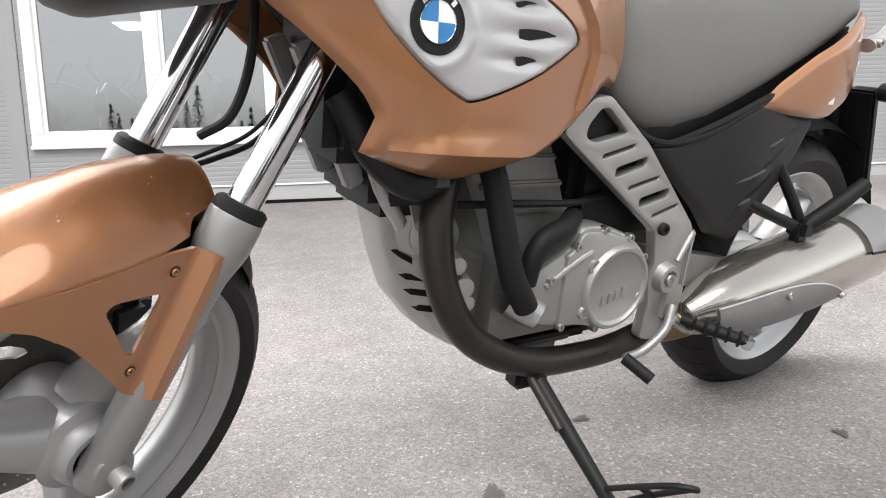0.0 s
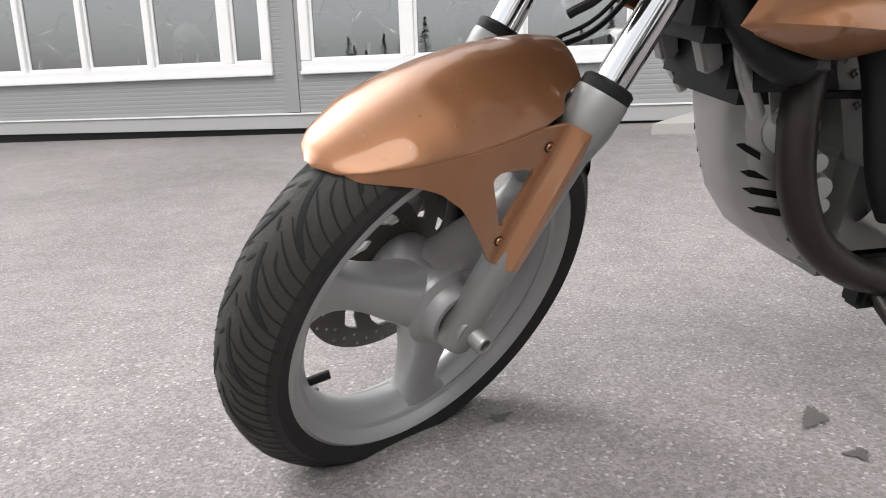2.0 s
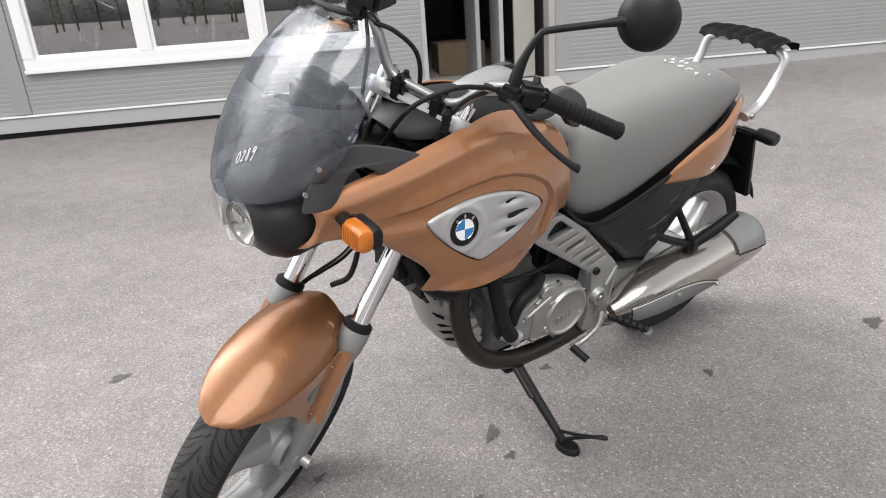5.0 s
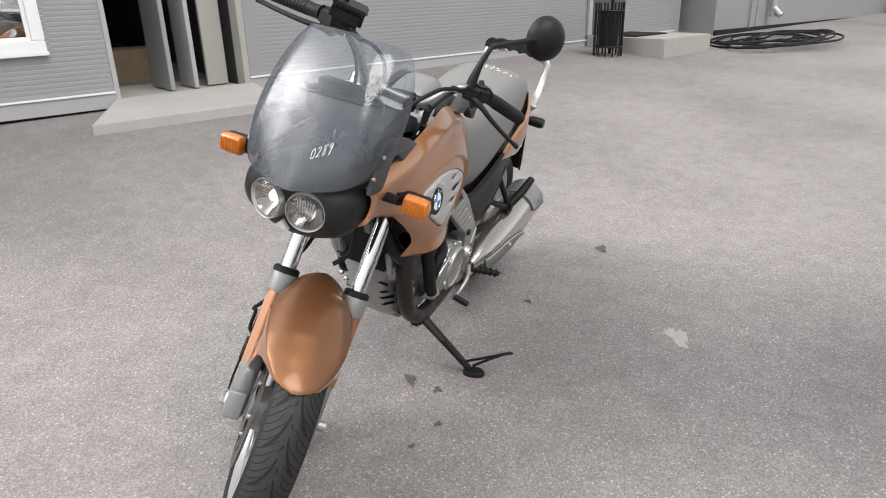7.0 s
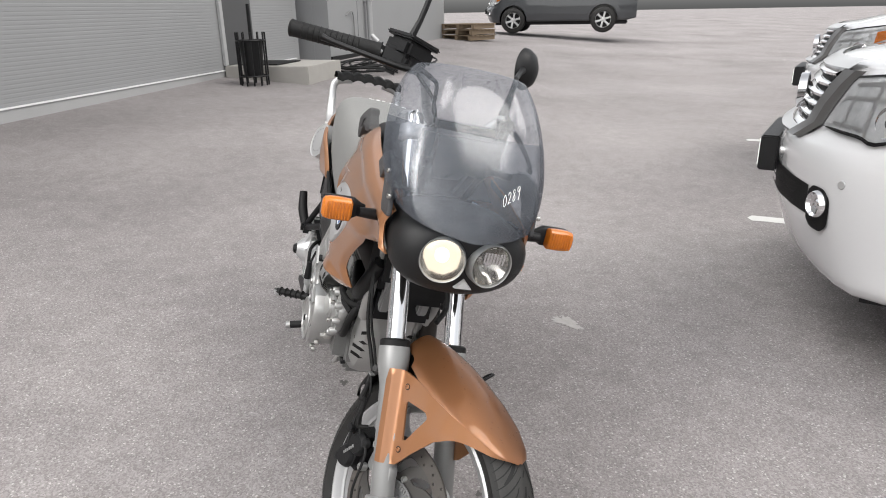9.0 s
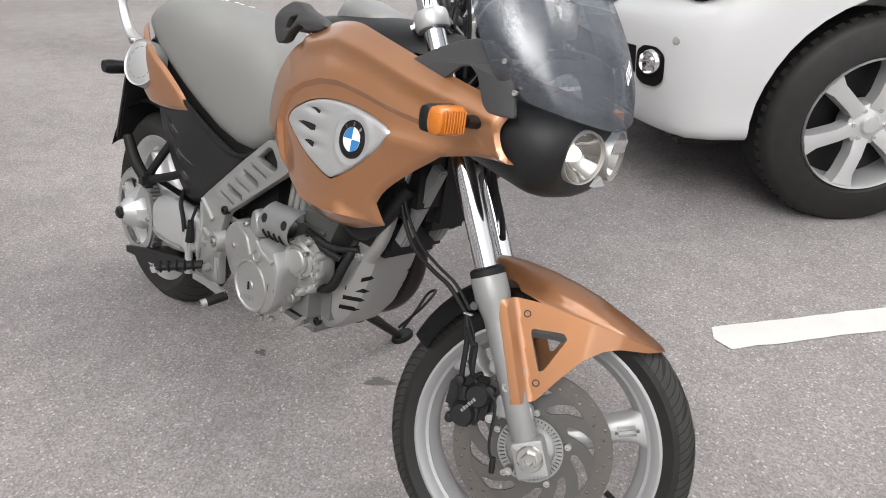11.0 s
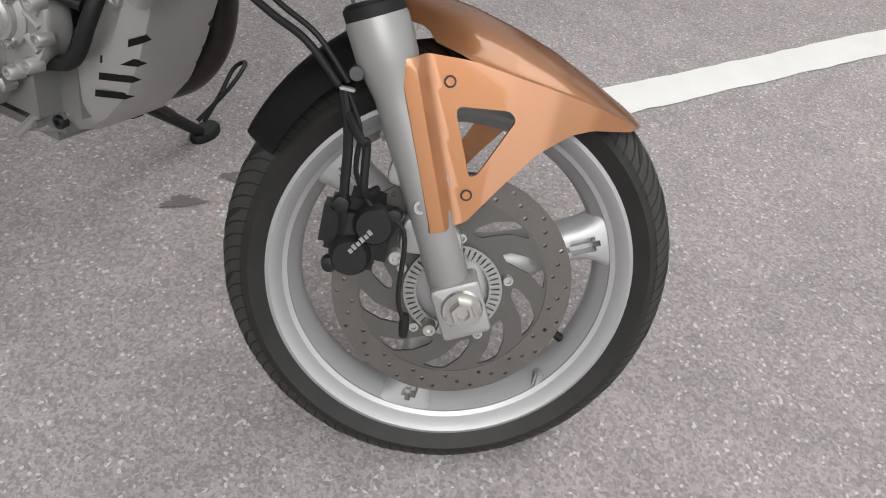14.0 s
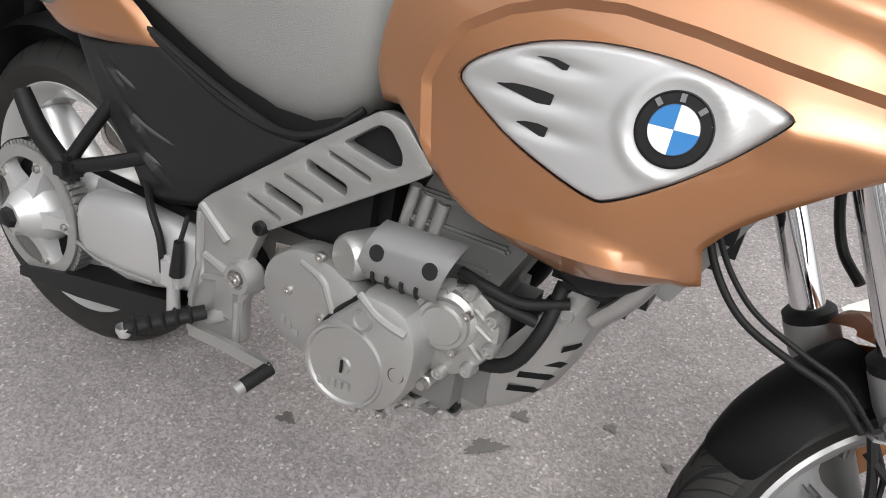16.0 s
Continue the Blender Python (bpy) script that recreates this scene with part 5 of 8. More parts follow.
CALIPER = STEER @ Matrix.Translation((AX - 0.132, -0.08, AZ + 0.056)) @ Matrix.Diagonal((0.92, 0.95, 0.94, 1)) @ Matrix.Translation((-AX + 0.125, 0.08, -AZ - 0.082))


def cpart(name, bm, mat, parent=None, label="", **kw):
    """A part of the brake caliper."""
    return part(name, bm, mat, parent or bike, label, xf=CALIPER, **kw)


def caliper():
    c = cpart("brake_caliper", join(box((AX - 0.155, -0.112, AZ + 0.040), (AX - 0.085, -0.035, AZ + 0.125), 0.014), box((AX - 0.17, -0.10, AZ + 0.055), (AX - 0.14, -0.05, AZ + 0.115), 0.008)), black_plastic, label="black two-piston brake caliper")
    for dx, dz in ((-0.128, 0.060), (-0.108, 0.103)):
        cpart("piston_boss", lathe([(0, 0.012), (0.020, 0.012), (0.024, 0.006), (0.026, 0)], 28, (AX + dx, -0.110, AZ + dz), (0, -1, 0)), black_plastic, c)
    bars = bmesh.new()
    for i in range(6):
        b = box((-0.0022, -0.0005, -0.0032), (0.0022, 0.0005, 0.0034 if i % 2 else 0.0022))
        me = bpy.data.meshes.new("t")
        bmesh.ops.transform(b, matrix=Matrix.Translation((AX - 0.129 + 0.0036 * i, -0.1226, AZ + 0.070 + 0.0052 * i)) @ pose(0, 0, 0, 0, -52, 0), verts=b.verts)
        b.to_mesh(me)
        b.free()
        bars.from_mesh(me)
        bpy.data.meshes.remove(me)
    cpart("maker_mark", bars, fork_grey, c, "pale maker's mark as plain bars", smooth=0)
    for dx, dz in ((-0.075, 0.068), (-0.060, 0.135)):
        cpart("caliper_bolt", bolt((AX + dx, -0.106, AZ + dz), 0.009, (0, -1, 0), 0.008), alloy, c)
    for dx, dz in ((-0.150, 0.045), (-0.088, 0.118), (-0.150, 0.120)):
        cpart("bleed_boss", lathe([(0, 0.012), (0.009, 0.010), (0.011, 0)], 12, (AX + dx, -0.108, AZ + dz), (0, -1, 0)), black_plastic, c)
    return c


caliper()


def brake_hoses():
    h = fpart("brake_hose", tube([fork_at(0.25, -0.100, -0.055), fork_at(0.215, -0.128, -0.045), (0.565, -0.122, 0.42), (0.572, -0.12, 0.37), (0.585, -0.10, 0.37)], 0.0048, 8, 5), rubber, label="black brake hose")
    bpart("hose_upper", tube([(0.355, -0.085, 0.69), (0.370, -0.090, 0.650), (0.396, -0.096, 0.603), (0.434, -0.100, 0.565), (0.487, -0.103, 0.543), (0.534, -0.102, 0.527), (0.573, -0.096, 0.492)], 0.0043, 10, 6), rubber, h)
    bpart("sensor_lead", tube([(0.363, -0.080, 0.69), (0.380, -0.092, 0.652), (0.405, -0.094, 0.612), (0.442, -0.096, 0.577), (0.495, -0.098, 0.553), (0.542, -0.096, 0.534), (0.581, -0.092, 0.497)], 0.0032, 8, 6), rubber, h)
    fpart("hose_lower", tube([(0.531, -0.105, 0.468), (0.545, -0.108, 0.42), (0.552, -0.110, 0.36), (0.560, -0.105, 0.315)], 0.0052, 8, 5), rubber, h)
    fpart("lead_lower", tube([(0.536, -0.105, 0.465), (0.555, -0.106, 0.43), (0.560, -0.108, 0.385), (0.585, -0.112, 0.352), (0.622, -0.116, 0.335), (0.632, -0.118, 0.26), (0.646, -0.116, 0.228)], 0.0028, 8, 6), rubber, h)
    fpart("sensor_plug", lathe([(0, 0.018), (0.005, 0.016), (0.006, 0), (0.005, -0.012), (0, -0.014)], 14, (0.647, -0.114, 0.222), (-0.15, 0, 1)), rubber, h)
    fpart("hose_clamp", box((0.527, -0.113, 0.466), (0.543, -0.100, 0.469), 0.001), fork_grey, h, "grey cable tie")
    fpart("bracket", join(box((0.535, -0.104, 0.480), (0.565, -0.098, 0.488), 0.002), lathe([(0, 0.006), (0.007, 0.006), (0.008, 0)], 16, (0.541, -0.103, 0.484), (0, -1, 0))), loop_grey, h)
    return h


brake_hoses()

# ---- tank panels ----
OUT = [(0.656, 0.781), (0.634, 0.800), (0.624, 0.826), (0.631, 0.850), (0.640, 0.862), (0.55, 0.882), (0.42, 0.910), (0.30, 0.938), (0.22, 0.953), (0.14, 0.945), (0.07, 0.915), (0.015, 0.885), (-0.020, 0.84), (-0.036, 0.79), (-0.040, 0.73), (-0.022, 0.690), (0.008, 0.693),
       (0.040, 0.668), (0.072, 0.628), (0.104, 0.607), (0.18, 0.584), (0.25, 0.566), (0.32, 0.578), (0.386, 0.602), (0.377, 0.645), (0.402, 0.678), (0.46, 0.725), (0.518, 0.764), (0.58, 0.778)]
INS = [(0.092, 0.750), (0.112, 0.772), (0.164, 0.797), (0.218, 0.809), (0.271, 0.812), (0.323, 0.808), (0.373, 0.798), (0.410, 0.786), (0.407, 0.772), (0.373, 0.735), (0.331, 0.700), (0.286, 0.672), (0.262, 0.669), (0.211, 0.684), (0.156, 0.706), (0.107, 0.735)]
INS = smooth_loop(INS, (), 3)
CORNERS = (0, 4, 15, 16, 23, 24, 27, 28)
SIDE = spline_surface([(0.32, 0.75, 0.181), (0.09, 0.76, 0.168), (0.2, 0.95, 0.118), (0.1, 0.93, 0.112), (-0.04, 0.75, 0.128), (-0.03, 0.84, 0.118), (0.0, 0.69, 0.140), (0.25, 0.565, 0.168), (0.385, 0.60, 0.150), (0.383, 0.64, 0.166), (0.5, 0.755, 0.160),
                       (0.675, 0.786, 0.139), (0.64, 0.862, 0.141), (0.42, 0.91, 0.135), (0.2, 0.85, 0.160), (0.35, 0.84, 0.160), (0.18, 0.64, 0.180), (0.3, 0.62, 0.186), (0.25, 0.72, 0.184), (0.08, 0.68, 0.158), (0.55, 0.82, 0.151), (0.41, 0.785, 0.172)])


ARC = [(0.10, 0.50), (0.06, 0.66), (0.052, 0.735), (0.066, 0.768), (0.092, 0.798), (0.136, 0.822), (0.192, 0.838), (0.248, 0.842), (0.318, 0.834), (0.390, 0.822), (0.462, 0.812), (0.55, 0.800), (0.75, 0.775)]
TOPLINE = [(0.10, 0.930), (0.20, 0.952), (0.30, 0.938), (0.42, 0.910), (0.55, 0.882), (0.64, 0.862), (0.67, 0.80)]
TIP = [(0.405, 0.770), (0.46, 0.771), (0.525, 0.766)]


def tank_y(x, z):
    """The tank panel's skin with its pressed creases."""
    y = SIDE(x, z)
    d, sg = away((x, z), ARC)
    k = min(1.0, max(0.0, (sg * d + 0.005) / 0.010))
    y += 0.010 * k * k * (3 - 2 * k) * math.exp(-(d / 0.085) ** 2) * float(np.interp(x, (0.43, 0.56), (1, 0)))
    d, _ = away((x, z), TOPLINE)
    y += 0.010 * math.exp(-((d - 0.030) / 0.017) ** 2)
    d, _ = away((x, z), TIP)
    y += 0.007 * math.exp(-(d / 0.016) ** 2)
    # lower facet: kicks out below one line, turns under below the next
    zv = float(np.interp(x, (0.09, 0.13, 0.20, 0.278, 0.325, 0.362), (0.625, 0.624, 0.634, 0.636, 0.626, 0.611)))
    zr = float(np.interp(x, (0.09, 0.17, 0.247, 0.307, 0.362), (0.606, 0.601, 0.606, 0.609, 0.608)))
    a = float(np.interp(x, (0.08, 0.16, 0.25, 0.31, 0.365), (0.0, 0.008, 0.015, 0.013, 0.0)))
    if z < zv:
        y += a * (zv - z) / max(1e-4, zv - zr) if z > zr else a - 0.75 * (zr - z) * (a > 0)
    d = away((x, z), EDGE)[0]
    return y - 0.011 * max(0.0, 1 - d / 0.013) ** 2


def beside(line, d):
    """A polyline moved sideways (positive to its left)."""
    out = []
    for i, p in enumerate(line):
        a, b = line[max(i - 1, 0)], line[min(i + 1, len(line) - 1)]
        l = math.hypot(b[0] - a[0], b[1] - a[1])
        out.append((p[0] - d * (b[1] - a[1]) / l, p[1] + d * (b[0] - a[0]) / l))
    return out


EDGE = smooth_loop(OUT, CORNERS, 4)
EDGE.append(EDGE[0])
TANK_CREASES = [beside(ARC, 0.005), beside(ARC, 0.0), beside(ARC, -0.005), [(0.10, 0.6245), (0.13, 0.624), (0.20, 0.634), (0.278, 0.636), (0.325, 0.626), (0.358, 0.613)], [(0.12, 0.6043), (0.17, 0.601), (0.247, 0.606), (0.307, 0.609), (0.355, 0.6082)], beside(EDGE, 0.0065), beside(EDGE, 0.013)]


def tank_side(sd):
    bm = skin(EDGE[:-1], [INS], tank_y, 0.0085, -0.004, TANK_CREASES)
    part_bm = bm if sd > 0 else mirror_y(bm)
    skin_ob = bpart("tank_panel", part_bm, orange, label="copper metallic tank side panel", smooth=33)

    def ins_shape(s, x, z):
        d = 0.003 - 0.010 * max(0, (s - 0.93) / 0.07) ** 2
        for (cx, cz, ln, dz) in ((0.195, 0.783, 0.042, 0.008), (0.178, 0.750, 0.068, 0.012), (0.198, 0.719, 0.048, 0.010)):
            q = ((x - cx) / ln) ** 2 + ((z - cz) / dz) ** 2
            d -= 0.006 * math.exp(-q * 1.6)
        q = math.hypot(x - 0.322, z - 0.752)
        d += 0.003 * math.exp(-((q - 0.046) / 0.007) ** 2)
        return d
    small = [(0.25 + (x - 0.25) * 0.993, 0.742 + (z - 0.742) * 0.989) for x, z in INS]
    bm = panel((0.25, 0.742), None, small, SIDE, list(np.linspace(0, 1, 26)), ins_shape, 0.0, 120)
    ins = bpart("silver_insert", bm if sd > 0 else mirror_y(bm), silver, skin_ob, "silver vented insert")
    bm = panel((0.25, 0.742), small, [(0.25 + (x - 0.25) * 1.012, 0.742 + (z - 0.742) * 1.012) for x, z in INS], SIDE, (0, 1), lambda s, x, z: -0.0075, 0.0)
    bpart("seam", bm if sd > 0 else mirror_y(bm), black_plastic, skin_ob, "dark seam")
    for (x0, z0, x1, z1, h) in ((0.172, 0.7865, 0.212, 0.780, 0.006), (0.128, 0.7535, 0.205, 0.7465, 0.013), (0.163, 0.722, 0.207, 0.716, 0.010)):
        loop = [(x0, z0), (x0 + (x1 - x0) * 0.45, z0 + h * 0.45), (x1, z1 + h * 0.75), (x1 - 0.002, z1 - h * 0.45), (x0 + (x1 - x0) * 0.5, z0 - h * 0.45)]
        bm = panel((sum(p[0] for p in loop) / 5, sum(p[1] for p in loop) / 5), None, loop, SIDE, (0, 0.5, 1), lambda s, x, z: -0.0005, 0.0, 24)
        bpart("vent", bm if sd > 0 else mirror_y(bm), groove_mat, ins, "black vent opening")
    # round badge: black ring with pale marks round blue and white quarters
    y = SIDE(0.322, 0.752)
    nrm = Vector((-(SIDE(0.327, 0.752) - SIDE(0.317, 0.752)) / 0.01, 1, -(SIDE(0.322, 0.757) - SIDE(0.322, 0.747)) / 0.01)).normalized()
    axis = Vector((nrm.x, sd * nrm.y, nrm.z))
    o = Vector((0.322, sd * (y + 0.001), 0.752))
    bd = bpart("round_badge", lathe([(0, 0.002), (0.0325, 0.002), (0.0335, 0.0035), (0.0348, 0.003), (0.035, -0.004)], 48, o, axis), black_plastic, ins, "round black, blue and white enamel badge")
    q = Vector((0, 0, 1)).rotation_difference(axis).to_matrix().to_4x4()
    flip = q.inverted() @ Vector((0, 0, 1))
    a0 = math.atan2(flip.y, flip.x)
    for k in range(4):
        bm = bmesh.new()
        vs = [bm.verts.new((0, 0, 0.0030))] + [bm.verts.new((0.0222 * math.cos(a), 0.0222 * math.sin(a), 0.0030)) for a in np.linspace(a0 + k * math.pi / 2, a0 + (k + 1) * math.pi / 2, 12)]
        bm.faces.new(vs)
        bmesh.ops.transform(bm, matrix=Matrix.Translation(o) @ q, verts=bm.verts)
        bpart("badge_quarter", bm, blue_mark if k % 2 == 0 else white_mark, bd, smooth=0)
    bpart("badge_ring", lathe([(0.0220, 0.003), (0.0226, 0.0040), (0.0232, 0.003)], 48, o, axis), chrome, bd)
    for k in (-1, 0, 1):
        bm = box((-0.0025, -0.0038, 0.0028), (0.0025, 0.0038, 0.0036))
        bmesh.ops.transform(bm, matrix=Matrix.Translation(o) @ q @ Matrix.Rotation(a0 - math.pi / 2 + k * 0.75, 4, "Z") @ Matrix.Translation((0, 0.0285, 0)), verts=bm.verts)
        bpart("badge_mark", bm, chrome, bd, smooth=0)
    return skin_ob


tank_side(1)
tank_side(-1)


# ---- tank top, seat and tail ----
def tank_top():
    rows = []
    for x, w, z, sag in ((0.46, 0.118, 0.865, 0.0), (0.40, 0.122, 0.885, -0.01), (0.30, 0.120, 0.915, -0.015), (0.20, 0.116, 0.938, -0.01), (0.10, 0.110, 0.925, 0.0), (0.03, 0.108, 0.895, 0.01), (-0.03, 0.104, 0.84, 0.015), (-0.05, 0.10, 0.77, 0.01)):
        rows.append([(x, w * u, z + sag * (1 - u * u)) for u in np.linspace(-1, 1, 11)])
    t = bpart("tank_top", sheet(rows, -0.012), dark_plastic, label="black plastic luggage well between the tank panels")
    bpart("filler_cover", loft([[(x, w * abs(math.cos(a)) ** 0.6 * (1 if math.cos(a) > 0 else -1), 0.955 + h * abs(math.sin(a)) ** 0.7) for a in np.linspace(0, math.pi, 17)] for x, w, h in ((0.215, 0.03, 0.008), (0.205, 0.045, 0.018), (0.17, 0.052, 0.030), (0.12, 0.055, 0.044), (0.085, 0.052, 0.042), (0.065, 0.044, 0.024), (0.060, 0.03, 0.008))], closed=False, cap=False), fork_grey, t, "grey padded cover")
    bpart("hump", loft([[(x, w * math.cos(a), 0.915 + h * math.sin(a)) for a in np.linspace(0, math.pi, 13)] for x, w, h in ((0.41, 0.06, 0.010), (0.385, 0.085, 0.038), (0.32, 0.105, 0.050), (0.24, 0.112, 0.056), (0.1, 0.108, 0.052), (0.0, 0.09, 0.040), (-0.04, 0.06, 0.015))], closed=False, cap=False), black_plastic, t)
    for sd in (-1, 1):
        loop = rounded([(-0.034, 0.884), (-0.046, 0.910), (-0.047, 0.936), (-0.036, 0.958), (-0.004, 0.976), (0.028, 0.974), (0.058, 0.962), (0.122, 0.946), (0.140, 0.934), (0.118, 0.925), (0.070, 0.920), (0.044, 0.932), (0.010, 0.912), (-0.006, 0.892)], 0.010, 3)
        bm = side_plate(loop, 0.0, [rounded([(-0.004, 0.920), (0.010, 0.942), (0.034, 0.948), (0.030, 0.938), (0.012, 0.922)], 0.003, 2)], 0.026, 0.005)
        for v in bm.verts:
            v.co.y = sd * (0.112 - 0.45 * max(0.0, v.co.z - 0.94) + v.co.y)
        bpart("strap_loop", bm, loop_grey, t, "dark grey grab loop")
    # black core that closes the machine between the panels
    bpart("air_box", box((0.02, -0.105, 0.60), (0.40, 0.105, 0.90), 0.03), black_plastic, t)
    # grey down-beams of the frame beside the radiator
    for sd in (-1, 1):
        bm = box((-0.014, -0.012, -0.120), (0.014, 0.012, 0.075), 0.004)
        bmesh.ops.transform(bm, matrix=Matrix.Translation((0.392, sd * 0.048, 0.648)) @ Matrix.Rotation(radians(25), 4, "Y"), verts=bm.verts)
        bpart("frame_beam", bm, fork_grey, t, "grey frame down-beam")
    bpart("radiator_core", box((0.325, -0.030, 0.575), (0.405, 0.10, 0.84), 0.02), black_plastic, t)
    return t


tank_top()


def seat():
    secs = [(-0.040, 0.690, 0.815, 0.085), (-0.060, 0.660, 0.850, 0.112), (-0.095, 0.628, 0.872, 0.126), (-0.14, 0.608, 0.888, 0.133), (-0.20, 0.606, 0.902, 0.138), (-0.28, 0.626, 0.916, 0.142), (-0.36, 0.662, 0.932, 0.146), (-0.44, 0.700, 0.947, 0.147),
            (-0.52, 0.738, 0.952, 0.142), (-0.60, 0.778, 0.946, 0.132), (-0.67, 0.815, 0.928, 0.116), (-0.73, 0.842, 0.905, 0.095), (-0.765, 0.855, 0.885, 0.065)]
    rings = []
    for x, b, t, w in secs:
        ring = []
        for k in range(36):
            a = k / 36 * 2 * math.pi
            cy, cz = math.cos(a), math.sin(a)
            yy = w * abs(cy) ** 0.55 * (1 if cy > 0 else -1)
            zz = (t + b) / 2 + (t - b) / 2 * abs(cz) ** 0.62 * (1 if cz > 0 else -1)
            waist = 1 - 0.10 * max(0, (zz - b) / (t - b) - 0.55)
            ring.append((x, yy * waist, zz))
        rings.append(ring)
    s = bpart("seat", loft(rings), seat_vinyl, label="grey grained vinyl seat")
    for sd in (-1, 1):
        bpart("seat_piping", tube([(x, sd * w * 0.985, b + 0.006) for x, b, t, w in secs[1:11]], 0.0055, 8, 4), rubber, s, "black seat edge trim")
    # chalked lot number as plain strokes on the tail of the seat
    rnd = random.Random(4)
    bm = bmesh.new()
    for row in range(2):
        for i in range(5 + row):
            cx, cy = -0.50 - 0.045 * row, 0.085 - 0.024 * i + 0.01 * row
            pts = [(cx + rnd.uniform(-0.014, 0.014), cy + rnd.uniform(-0.008, 0.008), 0.9545 - 0.004 * row - 1.2 * cy * cy) for _ in range(4)]
            t = tube(pts, 0.0014, 5, 4)
            me = bpy.data.meshes.new("t")
            t.to_mesh(me)
            t.free()
            bm.from_mesh(me)
            bpy.data.meshes.remove(me)
    bpart("chalk_strokes", bm, white_mark, s, "white chalked strokes")
    return s


seat()


def tail_side(sd):
    out = [(-0.385, 0.676), (-0.50, 0.666), (-0.606, 0.662), (-0.68, 0.696), (-0.730, 0.745), (-0.765, 0.800), (-0.750, 0.862), (-0.700, 0.866), (-0.62, 0.822), (-0.52, 0.772), (-0.43, 0.715)]
    h = spline_surface([(-0.39, 0.68, 0.150), (-0.6, 0.665, 0.152), (-0.76, 0.80, 0.100), (-0.70, 0.84, 0.126), (-0.56, 0.72, 0.163), (-0.66, 0.75, 0.150), (-0.52, 0.742, 0.158)])
    bm = panel((-0.60, 0.735), None, rounded(out, 0.012, 3), h, list(np.linspace(0, 1, 12)), lambda s, x, z: -0.010 * max(0, (s - 0.85) / 0.15) ** 2, -0.004, 60)
    t = bpart("tail_panel", bm if sd > 0 else mirror_y(bm), orange, label="copper tail side panel")
    if sd > 0:
        for i in range(7):
            x = -0.585 - 0.017 * i
            z = 0.705 + 0.0105 * i
            big = i == 0
            b = box((x - (0.009 if big else 0.005), h(x, z) + 0.0004, z - (0.016 if big else 0.006)), (x + (0.009 if big else 0.005), h(x, z) + 0.0030, z + (0.016 if big else 0.006)), 0.0005)
            bpart("model_mark", b, white_mark, t, "white model mark as plain bars", smooth=0)
    else:
        o = Vector((-0.622, -h(-0.622, 0.760) - 0.010, 0.765))
        d = bpart("round_sticker", lathe([(0, 0.004), (0.052, 0.004), (0.058, 0.001), (0.063, 0.003), (0.065, -0.030)], 40, o, (0.30, -1, 0.30)), silver, t, "round pale filler lid with worn sticker")
        q = Vector((0, 0, 1)).rotation_difference(Vector((0.30, -1, 0.30)).normalized()).to_matrix().to_4x4()
        for i in range(14):
            a = i * 2 * math.pi / 14
            bm = box((-0.006, -0.0012, 0.0040), (0.006, 0.0012, 0.0046))
            bmesh.ops.transform(bm, matrix=Matrix.Translation(o) @ q @ Matrix.Rotation(a, 4, "Z") @ Matrix.Translation((0, 0.043, 0)), verts=bm.verts)
            bpart("sticker_bar", bm, fork_grey, d, smooth=0)
    # black lower side panel with pressed slots
    out = [(-0.135, 0.602), (-0.19, 0.604), (-0.295, 0.640), (-0.40, 0.684), (-0.52, 0.664), (-0.61, 0.655), (-0.585, 0.605), (-0.53, 0.53), (-0.47, 0.45), (-0.44, 0.418), (-0.35, 0.442), (-0.285, 0.498)]
    hb = spline_surface([(-0.14, 0.59, 0.128), (-0.30, 0.60, 0.136), (-0.5, 0.66, 0.138), (-0.6, 0.64, 0.128), (-0.45, 0.43, 0.120), (-0.35, 0.45, 0.120), (-0.40, 0.55, 0.142)])

    def slots(s, x, z):
        d = -0.008 * max(0, (s - 0.88) / 0.12) ** 2
        for cx, cz in ((-0.505, 0.61), (-0.455, 0.548), (-0.43, 0.488)):
            u, v = (x - cx) * 0.78 + (z - cz) * -0.62, (x - cx) * 0.62 + (z - cz) * 0.78
            d += 0.006 * math.exp(-(u / 0.035) ** 2 - (v / 0.007) ** 2) - 0.004 * math.exp(-(u / 0.035) ** 2 - ((v - 0.012) / 0.006) ** 2)
        return d
    bm = panel((-0.40, 0.57), None, rounded(out, 0.01, 3), hb, list(np.linspace(0, 1, 30)), slots, -0.004, 110)
    bpart("side_panel", bm if sd > 0 else mirror_y(bm), dark_plastic, label="matt black side panel with pressed slots")
    # pressed ridges: the light caught on their edges is painted as paler grey
    for a, b in (((-0.502, 0.622), (-0.436, 0.601)), ((-0.486, 0.567), (-0.349, 0.533)), ((-0.462, 0.509), (-0.396, 0.492))):
        line = [(a[0] + (b[0] - a[0]) * k, a[1] + (b[1] - a[1]) * k) for k in np.linspace(0, 1, 7)]
        bpart("ridge_glint", tube([(x, sd * (hb(x, z) + 0.0008), z) for x, z in line], (0.0012, 0.0035, 0.0048, 0.0052, 0.0046, 0.0034, 0.0012), 10, 2), wing_grey, t, "pressed ridge in paler grey for its lit edge")
    bpart("panel_edge", tube([(x, sd * (hb(x, z) + 0.0), z + 0.004) for x, z in ((-0.14, 0.606), (-0.19, 0.607), (-0.295, 0.643), (-0.40, 0.687), (-0.46, 0.705))], 0.006, 8, 5), rubber, t)
    return t


tail_side(1)
tail_side(-1)


